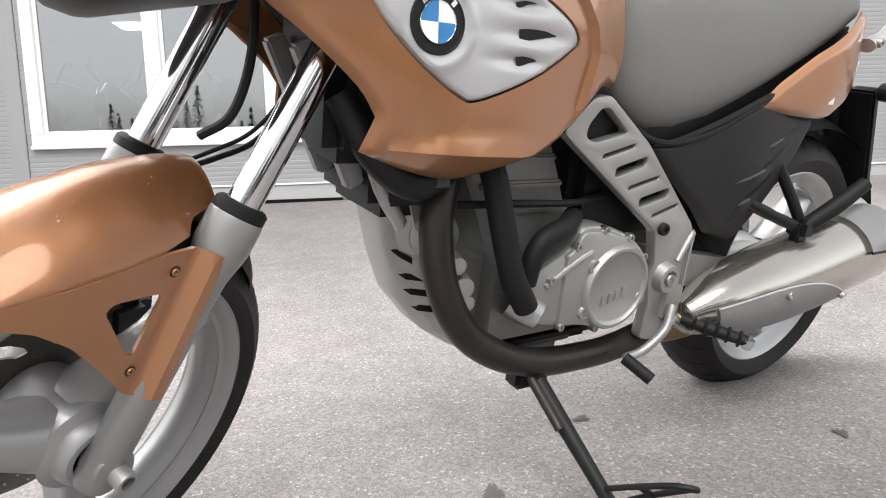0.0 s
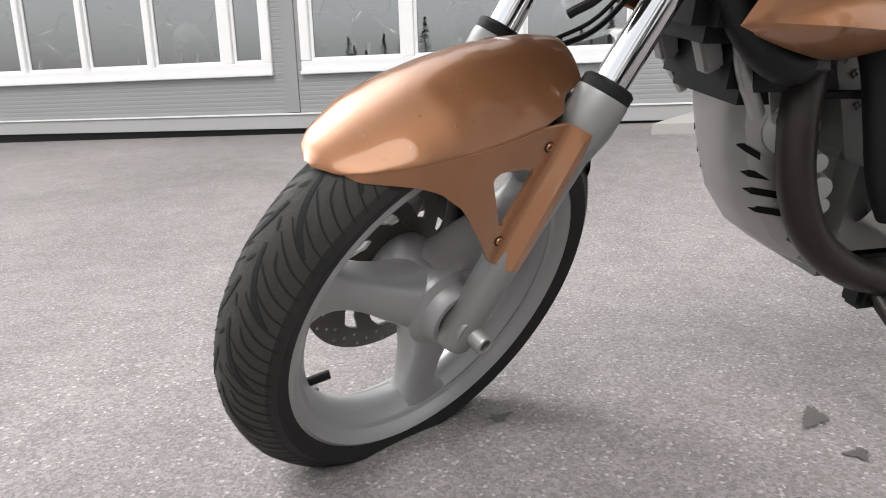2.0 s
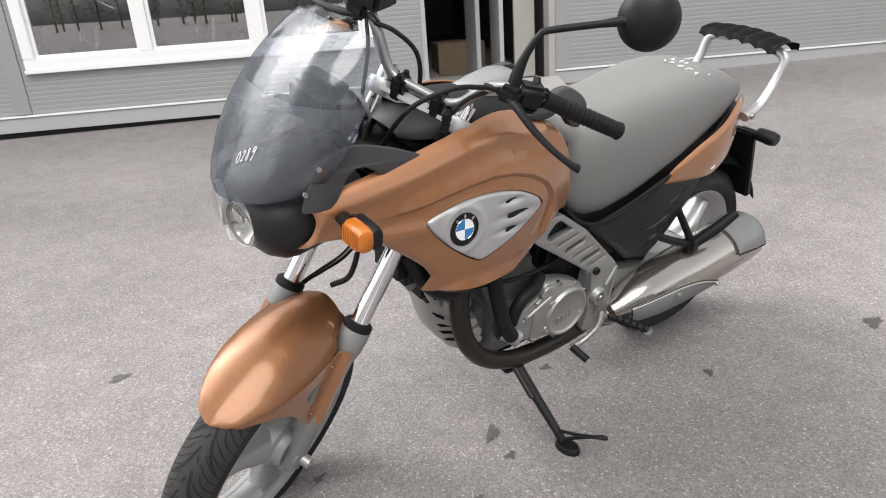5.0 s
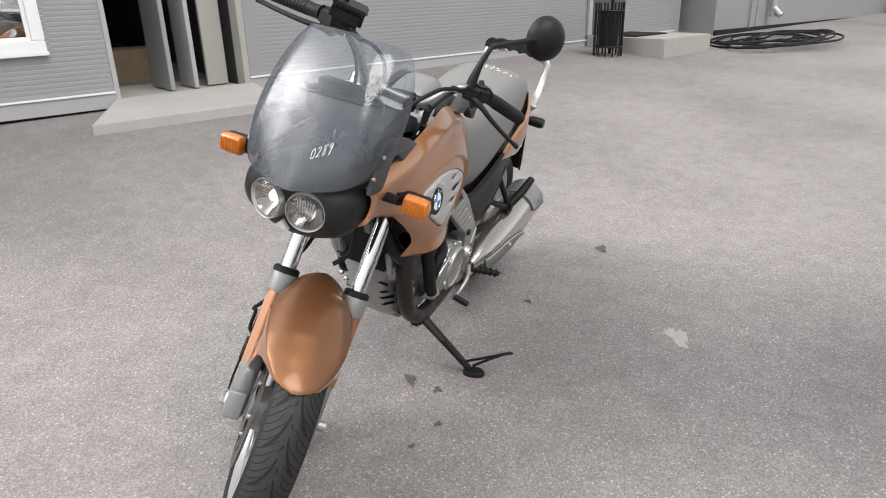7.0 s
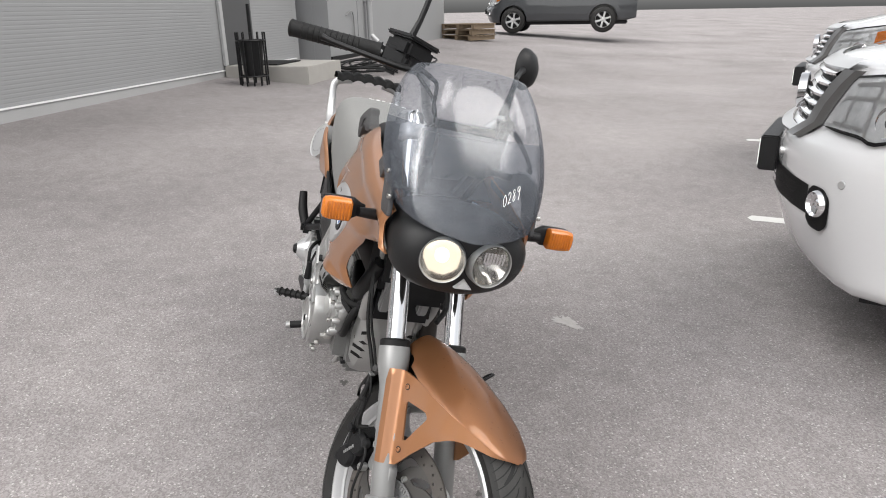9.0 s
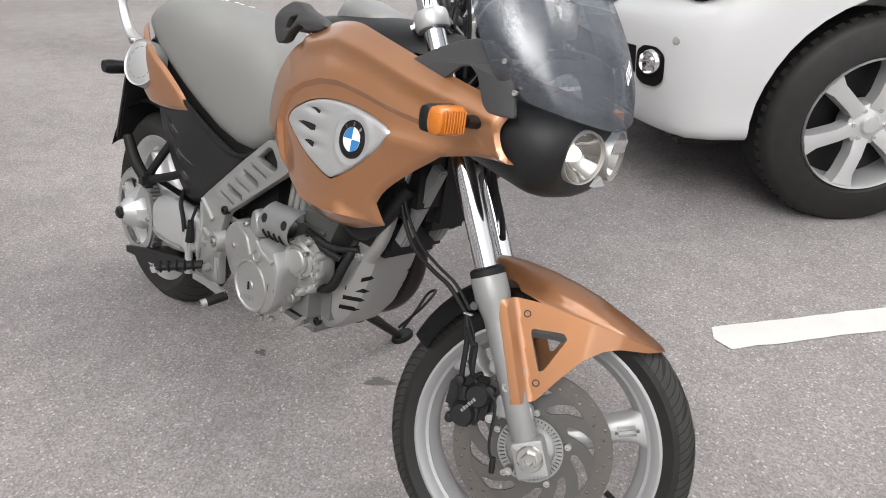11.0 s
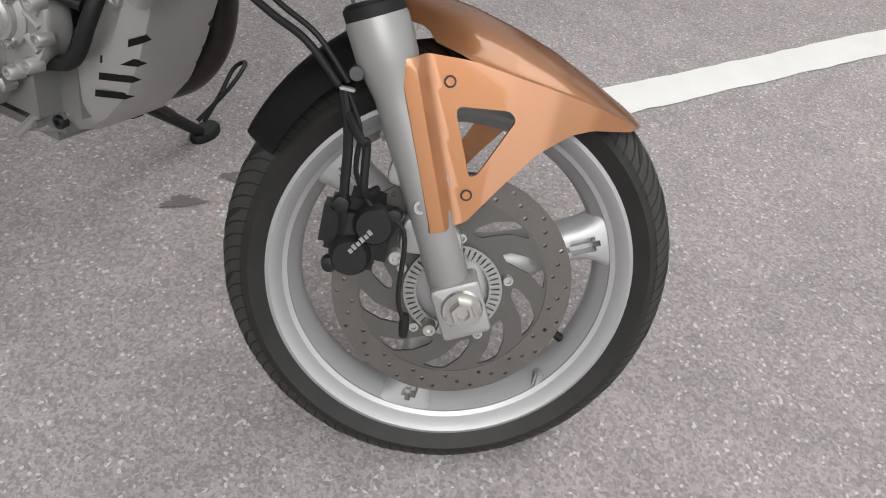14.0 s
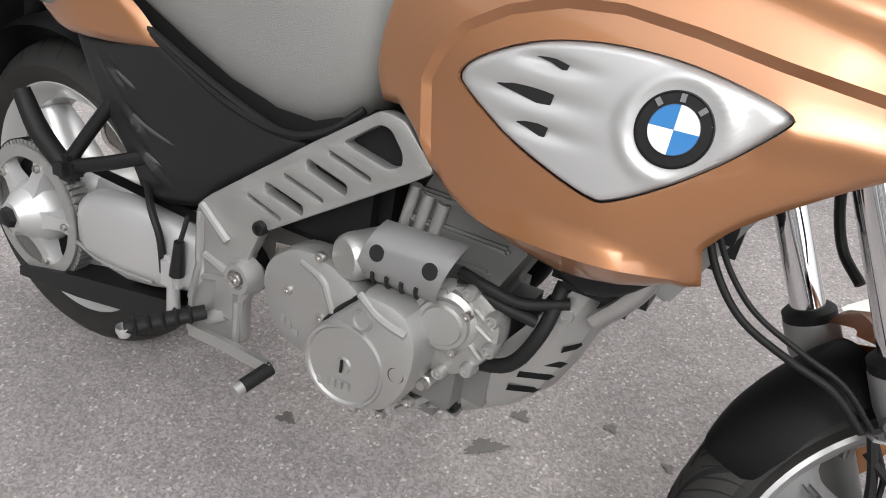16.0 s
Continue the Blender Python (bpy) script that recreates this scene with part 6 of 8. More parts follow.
def tail_unit():
    r = bpart("luggage_rack", tube([(-0.735, 0.125, 0.805), (-0.80, 0.128, 0.835), (-0.845, 0.128, 0.90), (-0.862, 0.122, 0.962), (-0.862, 0.06, 0.982)], (0.019, 0.016, 0.014, 0.014, 0.014), 14, 6, flat=0.75), silver, label="silver grab rail with a black ribbed luggage pad")
    bpart("rail", tube([(-0.735, -0.125, 0.805), (-0.80, -0.128, 0.835), (-0.845, -0.128, 0.90), (-0.862, -0.122, 0.962), (-0.862, -0.06, 0.982)], (0.019, 0.016, 0.014, 0.014, 0.014), 14, 6, flat=0.75), silver, r)
    for sd in (-1, 1):
        bpart("rail_bolt", bolt((-0.745, sd * 0.144, 0.812), 0.009, (0, sd, 0)), steel, r)
    rows = []
    for u in np.linspace(-1, 1, 46):
        y = 0.125 * u
        z = 0.995 + 0.011 * abs(math.cos(u * math.pi * 3.0)) ** 0.6 - 0.012 * u * u
        rows.append([(-0.93 + 0.13 * v, y * (1 - 0.12 * v * 0), z + 0.010 * math.sin(math.pi * v) - (0.018 if v in (0, 1) else 0)) for v in (0, 0.05, 0.25, 0.5, 0.75, 0.95, 1)])
    bpart("luggage_pad", sheet(rows, -0.02), rubber, r, "black ribbed rubber luggage pad", smooth=60)
    u = bpart("tail_unit", loft([[(x, w * math.cos(a), z + h * math.sin(a)) for a in np.linspace(0, 2 * math.pi, 20, endpoint=False)] for x, w, z, h in ((-0.62, 0.085, 0.78, 0.06), (-0.72, 0.085, 0.79, 0.06), (-0.79, 0.08, 0.79, 0.05), (-0.83, 0.06, 0.785, 0.035))]), black_plastic, label="black tail fairing")
    bpart("tail_lamp", loft([[(x, w * math.cos(a), 0.785 + h * math.sin(a)) for a in np.linspace(0, 2 * math.pi, 20, endpoint=False)] for x, w, h in ((-0.825, 0.06, 0.034), (-0.845, 0.055, 0.030), (-0.852, 0.03, 0.016))]), material("red_lens", (0.35, 0.01, 0.012), 0.15, 0, 0.1, 20, coat=0.5), u, "red tail lamp")
    bm = box((-0.012, -0.10, -0.13), (0.012, 0.10, 0.13), 0.006)
    bmesh.ops.transform(bm, matrix=Matrix.Translation((-0.945, 0, 0.60)) @ pose(0, 0, 0, 0, 22, 0), verts=bm.verts)
    bpart("plate_holder", bm, black_plastic, u, "black number plate holder")
    bpart("rear_guard", sheet([[(RX + (0.36) * math.cos(a), 0.085 * v, RZ + 0.36 * math.sin(a) - 0.03 * v * v) for v in np.linspace(-1, 1, 9)] for a in np.linspace(radians(65), radians(152), 12)], -0.004), black_plastic, u, "black inner rear mudguard")
    bpart("plate_arm", tube([(-0.80, 0, 0.74), (-0.88, 0, 0.70), (-0.945, 0, 0.62)], 0.03, 10, 5), black_plastic, u)
    for sd in (-1, 1):
        s = bpart("rear_indicator", loft([[(-0.905 + 0.026 * ca, sd * y, 0.718 + 0.022 * sa) for ca, sa in [(k * math.cos(a), k * math.sin(a)) for a in np.linspace(0, 2 * math.pi, 16, endpoint=False)]] for y, k in ((0.05, 0.35), (0.095, 0.4), (0.105, 0.9), (0.15, 1.0), (0.165, 0.8))]), black_plastic, label="black-cased rear indicator")
    return r


tail_unit()


# ---- frame, engine, exhaust ----
def frame_plates():
    for sd in (1, -1):
        out = [(-0.012, 0.682), (0.022, 0.678), (0.072, 0.628), (0.050, 0.612), (-0.175, 0.462), (-0.190, 0.400), (-0.180, 0.372), (-0.195, 0.330), (-0.190, 0.262), (-0.235, 0.252), (-0.285, 0.270), (-0.285, 0.440), (-0.270, 0.470), (-0.115, 0.612)]
        if sd < 0:
            out = [(-0.012, 0.682), (0.022, 0.678), (0.072, 0.628), (0.050, 0.612), (-0.190, 0.458), (-0.215, 0.402), (-0.194, 0.392), (-0.200, 0.358), (-0.220, 0.331), (-0.219, 0.256), (-0.250, 0.243), (-0.335, 0.228), (-0.333, 0.304), (-0.316, 0.368), (-0.318, 0.462), (-0.296, 0.482), (-0.115, 0.612)]
        slots = [rounded([(-0.064, 0.628), (-0.012, 0.664), (0.004, 0.662), (0.024, 0.638), (0.026, 0.622), (0.008, 0.613)], 0.010, 4)]
        for x0, z0, x1, z1, w in ((-0.218, 0.508, -0.156, 0.491, 0.003), (-0.187, 0.531, -0.118, 0.516, 0.0075), (-0.154, 0.557, -0.086, 0.541, 0.003), (-0.118, 0.584, -0.050, 0.567, 0.0075), (-0.083, 0.609, -0.016, 0.592, 0.003)):
            slots.append(rounded([(x0, z0 - w), (x0, z0 + w), (x1, z1 + w), (x1, z1 - w)], w * 0.8, 3))
        p = bpart("frame_plate", side_plate(rounded(out, 0.010, 3), sd * 0.134, slots, 0.022, 0.003), alloy, label="cast alloy frame plate with slots", smooth=30)
        bpart("backing", side_plate([(-0.030, 0.672), (0.058, 0.630), (-0.165, 0.474), (-0.262, 0.478), (-0.120, 0.600)], sd * 0.119, (), 0.006), black_plastic, p)
        if sd > 0:
            bpart("rib", tube([(-0.275, sd * 0.146, 0.455), (-0.245, sd * 0.148, 0.405)], 0.006, 8, 1), alloy, p)
            bpart("rib", box((-0.280, sd * 0.142 - 0.008, 0.262), (-0.268, sd * 0.142 + 0.008, 0.46), 0.003), alloy, p)
        else:
            for a, b in (((-0.306, 0.466), (-0.250, 0.424)), ((-0.308, 0.456), (-0.308, 0.372)), ((-0.308, 0.372), (-0.325, 0.300)), ((-0.325, 0.300), (-0.327, 0.240)), ((-0.300, 0.385), (-0.250, 0.374)), ((-0.300, 0.345), (-0.246, 0.362)), ((-0.240, 0.350), (-0.262, 0.300)), ((-0.228, 0.330), (-0.228, 0.262))):
                bpart("rib", tube([(a[0], -0.145, a[1]), (b[0], -0.147, b[1])], (0.0065, 0.0075), 8, 1), alloy, p)
        bpart("pivot_boss", lathe([(0, 0.010), (0.014, 0.010), (0.016, 0.016), (0.024, 0.016), (0.028, 0.0), (0.032, -0.012)], 28, (-0.218, sd * 0.146, 0.378), (0, sd, 0)), alloy, p)
        bpart("pivot_bolt", bolt((-0.218, sd * 0.157, 0.378), 0.011, (0, sd, 0), 0.008), steel, p)
        bpart("plate_bolt", bolt((-0.188, sd * 0.146, 0.468), 0.011, (0, sd, 0), 0.008), black_plastic, p)
        bpart("gusset", loft([[(-0.245 + dx, sd * (0.140 + dy), z) for dx, dy in ((-0.025, -0.01), (0.02, -0.01), (0.015, 0.014), (-0.02, 0.014))] for z in (0.30, 0.34, 0.36)]), alloy, p)
        # main frame beam
        bpart("frame_beam", tube([(0.40, sd * 0.055, 0.80), (0.365, sd * 0.080, 0.70), (0.33, sd * 0.085, 0.56), (0.285, sd * 0.080, 0.49)], 0.014, 10, 5, flat=0.7), alloy, p, "alloy down beam")
    bpart("head_stock", tube([fork_at(0.56, 0, -0.05), fork_at(0.73, 0, -0.05)], 0.036, 18, 1), black_plastic, label="black steering head")
    bpart("rear_subframe", tube([(-0.20, 0.09, 0.56), (-0.45, 0.10, 0.60), (-0.72, 0.08, 0.74)], 0.016, 10, 5), black_plastic)
    bpart("rear_subframe", tube([(-0.20, -0.09, 0.56), (-0.45, -0.10, 0.60), (-0.72, -0.08, 0.74)], 0.016, 10, 5), black_plastic)
    bpart("battery_box", box((-0.34, -0.095, 0.44), (-0.02, 0.095, 0.66), 0.02), black_plastic, label="black box behind the engine")
    bpart("under_seat_tray", loft([[(x, w * k, z) for k, z in ((-1, z0), (1, z0), (1, z1), (-1, z1))] for x, w, z0, z1 in ((-0.10, 0.100, 0.575, 0.66), (-0.22, 0.116, 0.575, 0.68), (-0.40, 0.122, 0.63, 0.74), (-0.60, 0.112, 0.655, 0.80), (-0.74, 0.080, 0.72, 0.84))]), black_plastic, bevel=0.012)


frame_plates()


def engine():
    e = bpart("engine", join(box((-0.15, -0.115, 0.265), (0.17, 0.115, 0.46), 0.035), box((-0.10, -0.09, 0.23), (0.12, 0.09, 0.30), 0.03)), dark_alloy, label="grey cast alloy single-cylinder engine")
    # cylinder leaning forward
    cy = ((0.045, 0.43), (0.085, 0.52), (0.125, 0.60), (0.150, 0.655))
    bpart("cylinder", loft([[(x + dx, y, z - 0.35 * dx) for dx, y in ((-0.075, -0.085), (0.075, -0.085), (0.075, 0.085), (-0.075, 0.085))] for x, z in cy]), dark_alloy, e, "cast cylinder and head", bevel=0.012)
    for i in range(4):
        x, z = 0.065 + 0.02 * i, 0.50 + 0.04 * i
        bpart("head_rib", box((x - 0.08, -0.093, z - 0.006), (x + 0.078, 0.093, z + 0.006), 0.004), dark_alloy, e)
    # left side: alternator cover
    y = 0.118
    out = smooth_loop([(0.100, 0.404), (0.066, 0.428), (0.018, 0.452), (-0.006, 0.484), (-0.060, 0.480), (-0.135, 0.448), (-0.168, 0.392), (-0.160, 0.330), (-0.108, 0.300), (-0.015, 0.316), (0.061, 0.330), (0.098, 0.362)], (), 4)
    bpart("case_cover", side_plate(out, y + 0.006, (), 0.044, 0.010), alloy, e, "alloy crankcase cover", smooth=30)
    bpart("cover_step", side_plate([(0.028 + 0.93 * (u - 0.028) if u > -0.05 else u * 0.97 - 0.002, 0.385 + 0.93 * (w - 0.385)) for u, w in out if u < 0.03], y + 0.026, (), 0.018, 0.006), alloy, e, "raised alloy cover panel", smooth=30)
    gc = (-0.088, y + 0.028, 0.378)
    lc = bpart("generator_cover", lathe([(0, 0.010), (0.058, 0.010), (0.061, 0.012), (0.064, 0.016), (0.069, 0.016), (0.072, 0.012), (0.074, 0.002), (0.076, -0.02)], 64, gc, (0, 1, 0)), alloy, e, "round alloy generator cover")
    letters = join(*[box((gc[0] + 0.027 - 0.015 * i - 0.0055, gc[1] + 0.009, gc[2] - 0.030 + 0.004 * i), (gc[0] + 0.027 - 0.015 * i + 0.0045, gc[1] + 0.0125, gc[2] - 0.011 + 0.004 * i), 0.001) for i in range(4)])
    bpart("cover_mark", letters, alloy, lc, "cast maker's mark as plain bars")
    for px, pz in ((0.055, 0.405), (0.010, 0.455), (-0.045, 0.478), (-0.105, 0.461), (-0.148, 0.425), (-0.154, 0.345), (-0.060, 0.308), (0.020, 0.323), (0.075, 0.345)):
        bpart("cover_bolt", bolt((px, y + 0.030, pz), 0.0065, (0, 1, 0), 0.007), steel, e)
    for px, pz in ((-0.029, 0.420), (-0.150, 0.352), (-0.024, 0.342)):
        bpart("cover_lug", lathe([(0, 0.006), (0.005, 0.006), (0.007, 0.012), (0.011, 0.012), (0.014, 0)], 18, (px, y + 0.028, pz), (0, 1, 0)), alloy, lc)
    bpart("case_rib", tube([(0.062, y + 0.030, 0.395), (0.012, y + 0.034, 0.430), (-0.020, y + 0.034, 0.445)], 0.005, 8, 4), alloy, e)
    bpart("sump", box((-0.12, -0.085, 0.262), (0.11, 0.105, 0.302), 0.016), black_plastic, e, "black sump plate")
    bpart("water_pump", lathe([(0, 0.030), (0.020, 0.030), (0.026, 0.020), (0.036, 0.014), (0.038, 0)], 28, (0.225, 0.070, 0.470), (0.3, 1, 0)), alloy, e, "round water pump housing")
    bpart("hose_stub", lathe([(0, 0.02), (0.022, 0.02), (0.024, 0.0), (0.026, -0.03)], 24, (0.086, 0.140, 0.358), (-0.5, 0.45, -0.3)), alloy, e)
    bpart("hose", tube([(0.165, 0.085, 0.60), (0.165, 0.120, 0.56), (0.153, 0.140, 0.49), (0.132, 0.150, 0.42), (0.100, 0.152, 0.370)], 0.019, 14, 6), rubber, e, "thick black coolant hose")
    bpart("hose", tube([(-0.005, 0.115, 0.492), (0.035, 0.140, 0.486), (0.080, 0.148, 0.472), (0.097, 0.148, 0.445), (0.098, 0.142, 0.405)], 0.016, 14, 6), rubber, e, "short bent coolant hose")
    bpart("hose", tube([(0.20, 0.09, 0.515), (0.10, 0.12, 0.520), (0.0, 0.115, 0.515), (-0.08, 0.10, 0.520)], 0.006, 8, 5), rubber, e)
    for px, pz, r in ((0.19, 0.40, 0.02), (0.205, 0.435, 0.016), (0.18, 0.375, 0.014), (0.215, 0.40, 0.012)):
        bpart("small_boss", lathe([(0, 0.03), (r * 0.8, 0.028), (r, 0.0)], 16, (px, 0.095, pz), (0.2, 1, 0)), alloy, e)
    # right side: clutch cover, oil filter cap, starter shield
    y = -0.118
    big = smooth_loop([(-0.172, 0.400), (-0.158, 0.438), (-0.114, 0.468), (-0.060, 0.466), (-0.020, 0.452), (0.010, 0.42), (-0.03, 0.36), (-0.062, 0.312), (-0.125, 0.312), (-0.160, 0.352)], (), 4)
    bpart("clutch_case", side_plate(big, y - 0.014, (), 0.056, 0.014), alloy, e, "alloy clutch case", smooth=30)
    bpart("case_lip", tube([(-0.100, y - 0.040, 0.452), (-0.062, y - 0.043, 0.440), (-0.050, y - 0.043, 0.420), (-0.040, y - 0.043, 0.398)], 0.005, 8, 5), alloy, e)
    hump = smooth_loop([(-0.060, 0.330), (-0.058, 0.362), (-0.036, 0.398), (-0.004, 0.430), (0.018, 0.462), (0.056, 0.460), (0.084, 0.452), (0.104, 0.414), (0.100, 0.352), (0.074, 0.304), (0.036, 0.286), (-0.006, 0.284), (-0.042, 0.302)], (4, 6), 4)
    cl = bpart("clutch_cover", side_plate(hump, y - 0.022, (), 0.086, 0.014), alloy, e, "domed alloy clutch cover", smooth=30)
    lid = (0.004, y - 0.064, 0.346)
    bpart("cover_lid", lathe([(0, 0.004), (0.052, 0.004), (0.0545, 0.0035), (0.057, 0.007), (0.061, 0.007), (0.063, 0.003), (0.064, -0.012)], 64, lid, (0.05, -1, 0)), alloy, cl, "round lid with a raised rim")
    bpart("lid_slot", box((0.002, y - 0.0745, 0.337), (0.006, y - 0.071, 0.357), 0.001), groove_mat, cl)
    bpart("centre_plug", lathe([(0, 0.004), (0.011, 0.004), (0.013, 0)], 24, (0.004, y - 0.067, 0.347), (0, -1, 0)), alloy, cl)
    bpart("oil_plug", lathe([(0, 0.003), (0.010, 0.003), (0.012, 0.006), (0.014, 0.006), (0.016, 0)], 24, (0.024, y - 0.064, 0.424), (0, -1, 0.1)), fork_grey, e, "grey oil plug")
    bpart("drain_recess", lathe([(0, 0.001), (0.009, 0.001), (0.011, 0.003), (0.013, 0)], 20, (0.082, y - 0.062, 0.366), (0.1, -1, 0)), rust_steel, cl)
    bpart("filler_edge", tube([(0.012, y - 0.060, 0.455), (0.050, y - 0.064, 0.436), (0.088, y - 0.064, 0.428)], 0.006, 8, 4), alloy, cl)
    bpart("cover_gasket", tube([(-0.004, y - 0.040, 0.436), (-0.036, y - 0.042, 0.402), (-0.060, y - 0.042, 0.362), (-0.062, y - 0.042, 0.325)], 0.0035, 8, 5), black_plastic, cl, "dark gasket line")
    for i in range(5):
        bpart("cover_mark", box((-0.030 + 0.011 * i - 0.004, y - 0.0715, 0.302 + 0.0035 * i * (1 - 0.12 * i)), (-0.030 + 0.011 * i + 0.004, y - 0.0685, 0.315 + 0.0035 * i * (1 - 0.12 * i)), 0.001), alloy, cl)
    for i in range(3):
        bpart("case_mark", box((-0.125 + 0.013 * i - 0.004, y - 0.0445, 0.346 - 0.006 * i), (-0.125 + 0.013 * i + 0.004, y - 0.0405, 0.358 - 0.006 * i), 0.001), alloy, e)
    fc = bpart("filter_cap", lathe([(0, 0.030), (0.026, 0.030), (0.029, 0.026), (0.034, 0.026), (0.036, 0.02), (0.044, 0.016), (0.046, -0.02)], 40, (0.112, y - 0.002, 0.440), (0.15, -1, 0)), alloy, e, "round oil filter cap")
    for i in range(4):
        a = i * math.pi / 2 + 0.6
        bpart("cap_bolt", bolt((0.112 + 0.042 * math.cos(a), y - 0.022, 0.440 + 0.042 * math.sin(a)), 0.006, (0, -1, 0), 0.005), steel, fc)
    bpart("starter_motor", lathe([(0, 0.034), (0.026, 0.034), (0.030, 0.030), (0.033, 0.020), (0.034, -0.06)], 32, (-0.020, -0.130, 0.484), (-0.35, -1, 0)), alloy, e, "alloy starter motor end")
    rows = []
    for t in np.linspace(0, 1, 9):
        x, z = -0.003 + 0.120 * t, 0.500 + 0.006 * t
        rows.append([(x + 0.012 * math.sin(a), y - 0.004 - 0.048 * math.cos(a), z + 0.046 * math.sin(a)) for a in np.linspace(-1.15, 1.35, 13)])
    sh = bpart("heat_shield", sheet(rows, -0.003), silver, e, "silver starter shield with slots")
    for t in (0.22, 0.40, 0.58, 0.76):
        x, z = -0.003 + 0.120 * t, 0.500 + 0.006 * t
        bpart("shield_slot", tube([(x + 0.012 * math.sin(a), y - 0.005 - 0.0485 * math.cos(a), z + 0.0465 * math.sin(a)) for a in np.linspace(-0.95, -0.35, 6)], 0.003, 6, 1), groove_mat, sh)
    for t in (0.18, 0.82):
        x, z = -0.003 + 0.120 * t, 0.500 + 0.006 * t
        bpart("shield_hole", lathe([(0, 0.001), (0.010, 0.001), (0.011, 0)], 18, (x + 0.003, y - 0.004 - 0.046, z + 0.012), (0, -1, 0.25)), groove_mat, sh)
    bpart("wiring", tube([(0.115, -0.115, 0.505), (0.16, -0.120, 0.500), (0.20, -0.105, 0.49), (0.25, -0.08, 0.50)], 0.008, 10, 5), rubber, e, "black sheathed wiring")
    bpart("wiring", tube([(0.115, -0.110, 0.492), (0.17, -0.115, 0.482), (0.22, -0.10, 0.47)], 0.008, 10, 5), rubber, e)
    bpart("wiring", tube([(0.235, -0.07, 0.52), (0.230, -0.10, 0.46), (0.20, -0.105, 0.40), (0.14, -0.10, 0.375), (0.09, -0.11, 0.36)], 0.010, 10, 5), rubber, e)
    pump = rounded([(0.088, 0.352), (0.100, 0.480), (0.128, 0.496), (0.165, 0.488), (0.186, 0.462), (0.188, 0.428), (0.172, 0.396), (0.138, 0.360)], 0.014, 3)
    pc = bpart("pump_cover", side_plate(pump, y + 0.012, (), 0.040, 0.008), alloy, e, "cast alloy pump cover", smooth=30)
    for px, pz in ((0.106, 0.482), (0.140, 0.490), (0.176, 0.466), (0.180, 0.424), (0.156, 0.384), (0.118, 0.362)):
        bpart("pump_bolt", lathe([(0, 0.010), (0.0045, 0.010), (0.005, 0.014), (0.008, 0.014), (0.010, 0.010), (0.011, -0.006)], 14, (px, y - 0.006, pz), (0, -1, 0)), alloy, pc)
    for a, b in (((0.150, 0.470), (0.178, 0.452)), ((0.152, 0.450), (0.178, 0.436)), ((0.150, 0.420), (0.170, 0.404))):
        bpart("pump_rib", tube([(a[0], y - 0.008, a[1]), (b[0], y - 0.008, b[1])], 0.005, 8, 1), alloy, pc)
    bpart("drain_stub", lathe([(0, 0.020), (0.007, 0.020), (0.008, 0.010), (0.011, 0.008), (0.011, -0.01)], 6, (0.104, y - 0.014, 0.344), (0, -1, 0)), steel, e)
    for k in range(3):
        x, z = 0.020 + 0.022 * k, 0.586 - 0.006 * k
        bpart("head_stud", tube([(x, -0.090, z), (x - 0.012, -0.092, z - 0.070)], (0.009, 0.008), 10, 1), alloy, e)
    for px, pz in ((-0.07, 0.47), (-0.12, 0.40), (0.095, 0.315), (0.055, 0.275), (0.01, 0.262), (-0.04, 0.29), (-0.06, 0.38)):
        bpart("cover_bolt", bolt((px, y - 0.040, pz), 0.0075, (0, -1, 0), 0.005), steel, e)
    # belly guard
    rings = []
    prof = ((0.300, 0.535, 0.250, 0.520), (0.290, 0.470, 0.218, 0.472), (0.272, 0.410, 0.184, 0.420), (0.247, 0.352, 0.154, 0.372), (0.200, 0.297, 0.126, 0.332), (0.150, 0.264, 0.095, 0.292), (0.095, 0.242, 0.055, 0.252), (0.05, 0.228, 0.035, 0.238))

    def guard_ring(fx, fz, rx, rz, o=0.0):
        mx, mz, ux, uz = rx + 0.50 * (fx - rx), rz + 0.50 * (fz - rz), rx + 0.86 * (fx - rx), rz + 0.86 * (fz - rz)
        return [(rx, 0.078 + o, rz), (mx, 0.076 + o, mz), (ux + o, 0.058 + o, uz), (fx + o, 0.034, fz)]
    for pr in prof:
        h = guard_ring(*pr)
        rings.append([(x, -y, z) for x, y, z in h] + h[::-1] + [(pr[2] + 0.012, 0.06, pr[3]), (pr[2] + 0.012, -0.06, pr[3])])
    g = bpart("belly_guard", loft(rings), alloy, label="silver slotted belly guard", smooth=30)
    for sd in (-1, 1):
        for k, s0 in ((1.55, 0.45), (2.15, -0.25), (2.60, -0.10), (3.10, 0.0)):
            pr = [np.interp(k, range(8), [p[m] for p in prof]) for m in range(4)]
            a, b, c2, d = (Vector(p) for p in guard_ring(*pr, o=0.0008))
            path = [b.lerp(c2, s0) if s0 > 0 else b.lerp(a, -s0), c2, c2.lerp(d, 0.9)]
            rows = [[(p.x + e * 0.20, sd * p.y, p.z + e + 0.010 * (j - 1)) for e in (-0.0052, 0.0052)] for j, p in enumerate(path)]
            bpart("slot", sheet(rows, 0.0006), groove_mat, g, "dark slot")
        bpart("guard_bolt", bolt((0.127, sd * 0.080, 0.281), 0.010, (0, sd, 0), 0.006), black_plastic, g)
        bpart("guard_bolt", bolt((0.249, sd * 0.080, 0.483), 0.010, (0, sd, 0), 0.004), alloy, g)
        bpart("stay", tube([(0.10, sd * 0.082, 0.292), (0.045, sd * 0.09, 0.235)], 0.007, 8, 1), alloy, g)
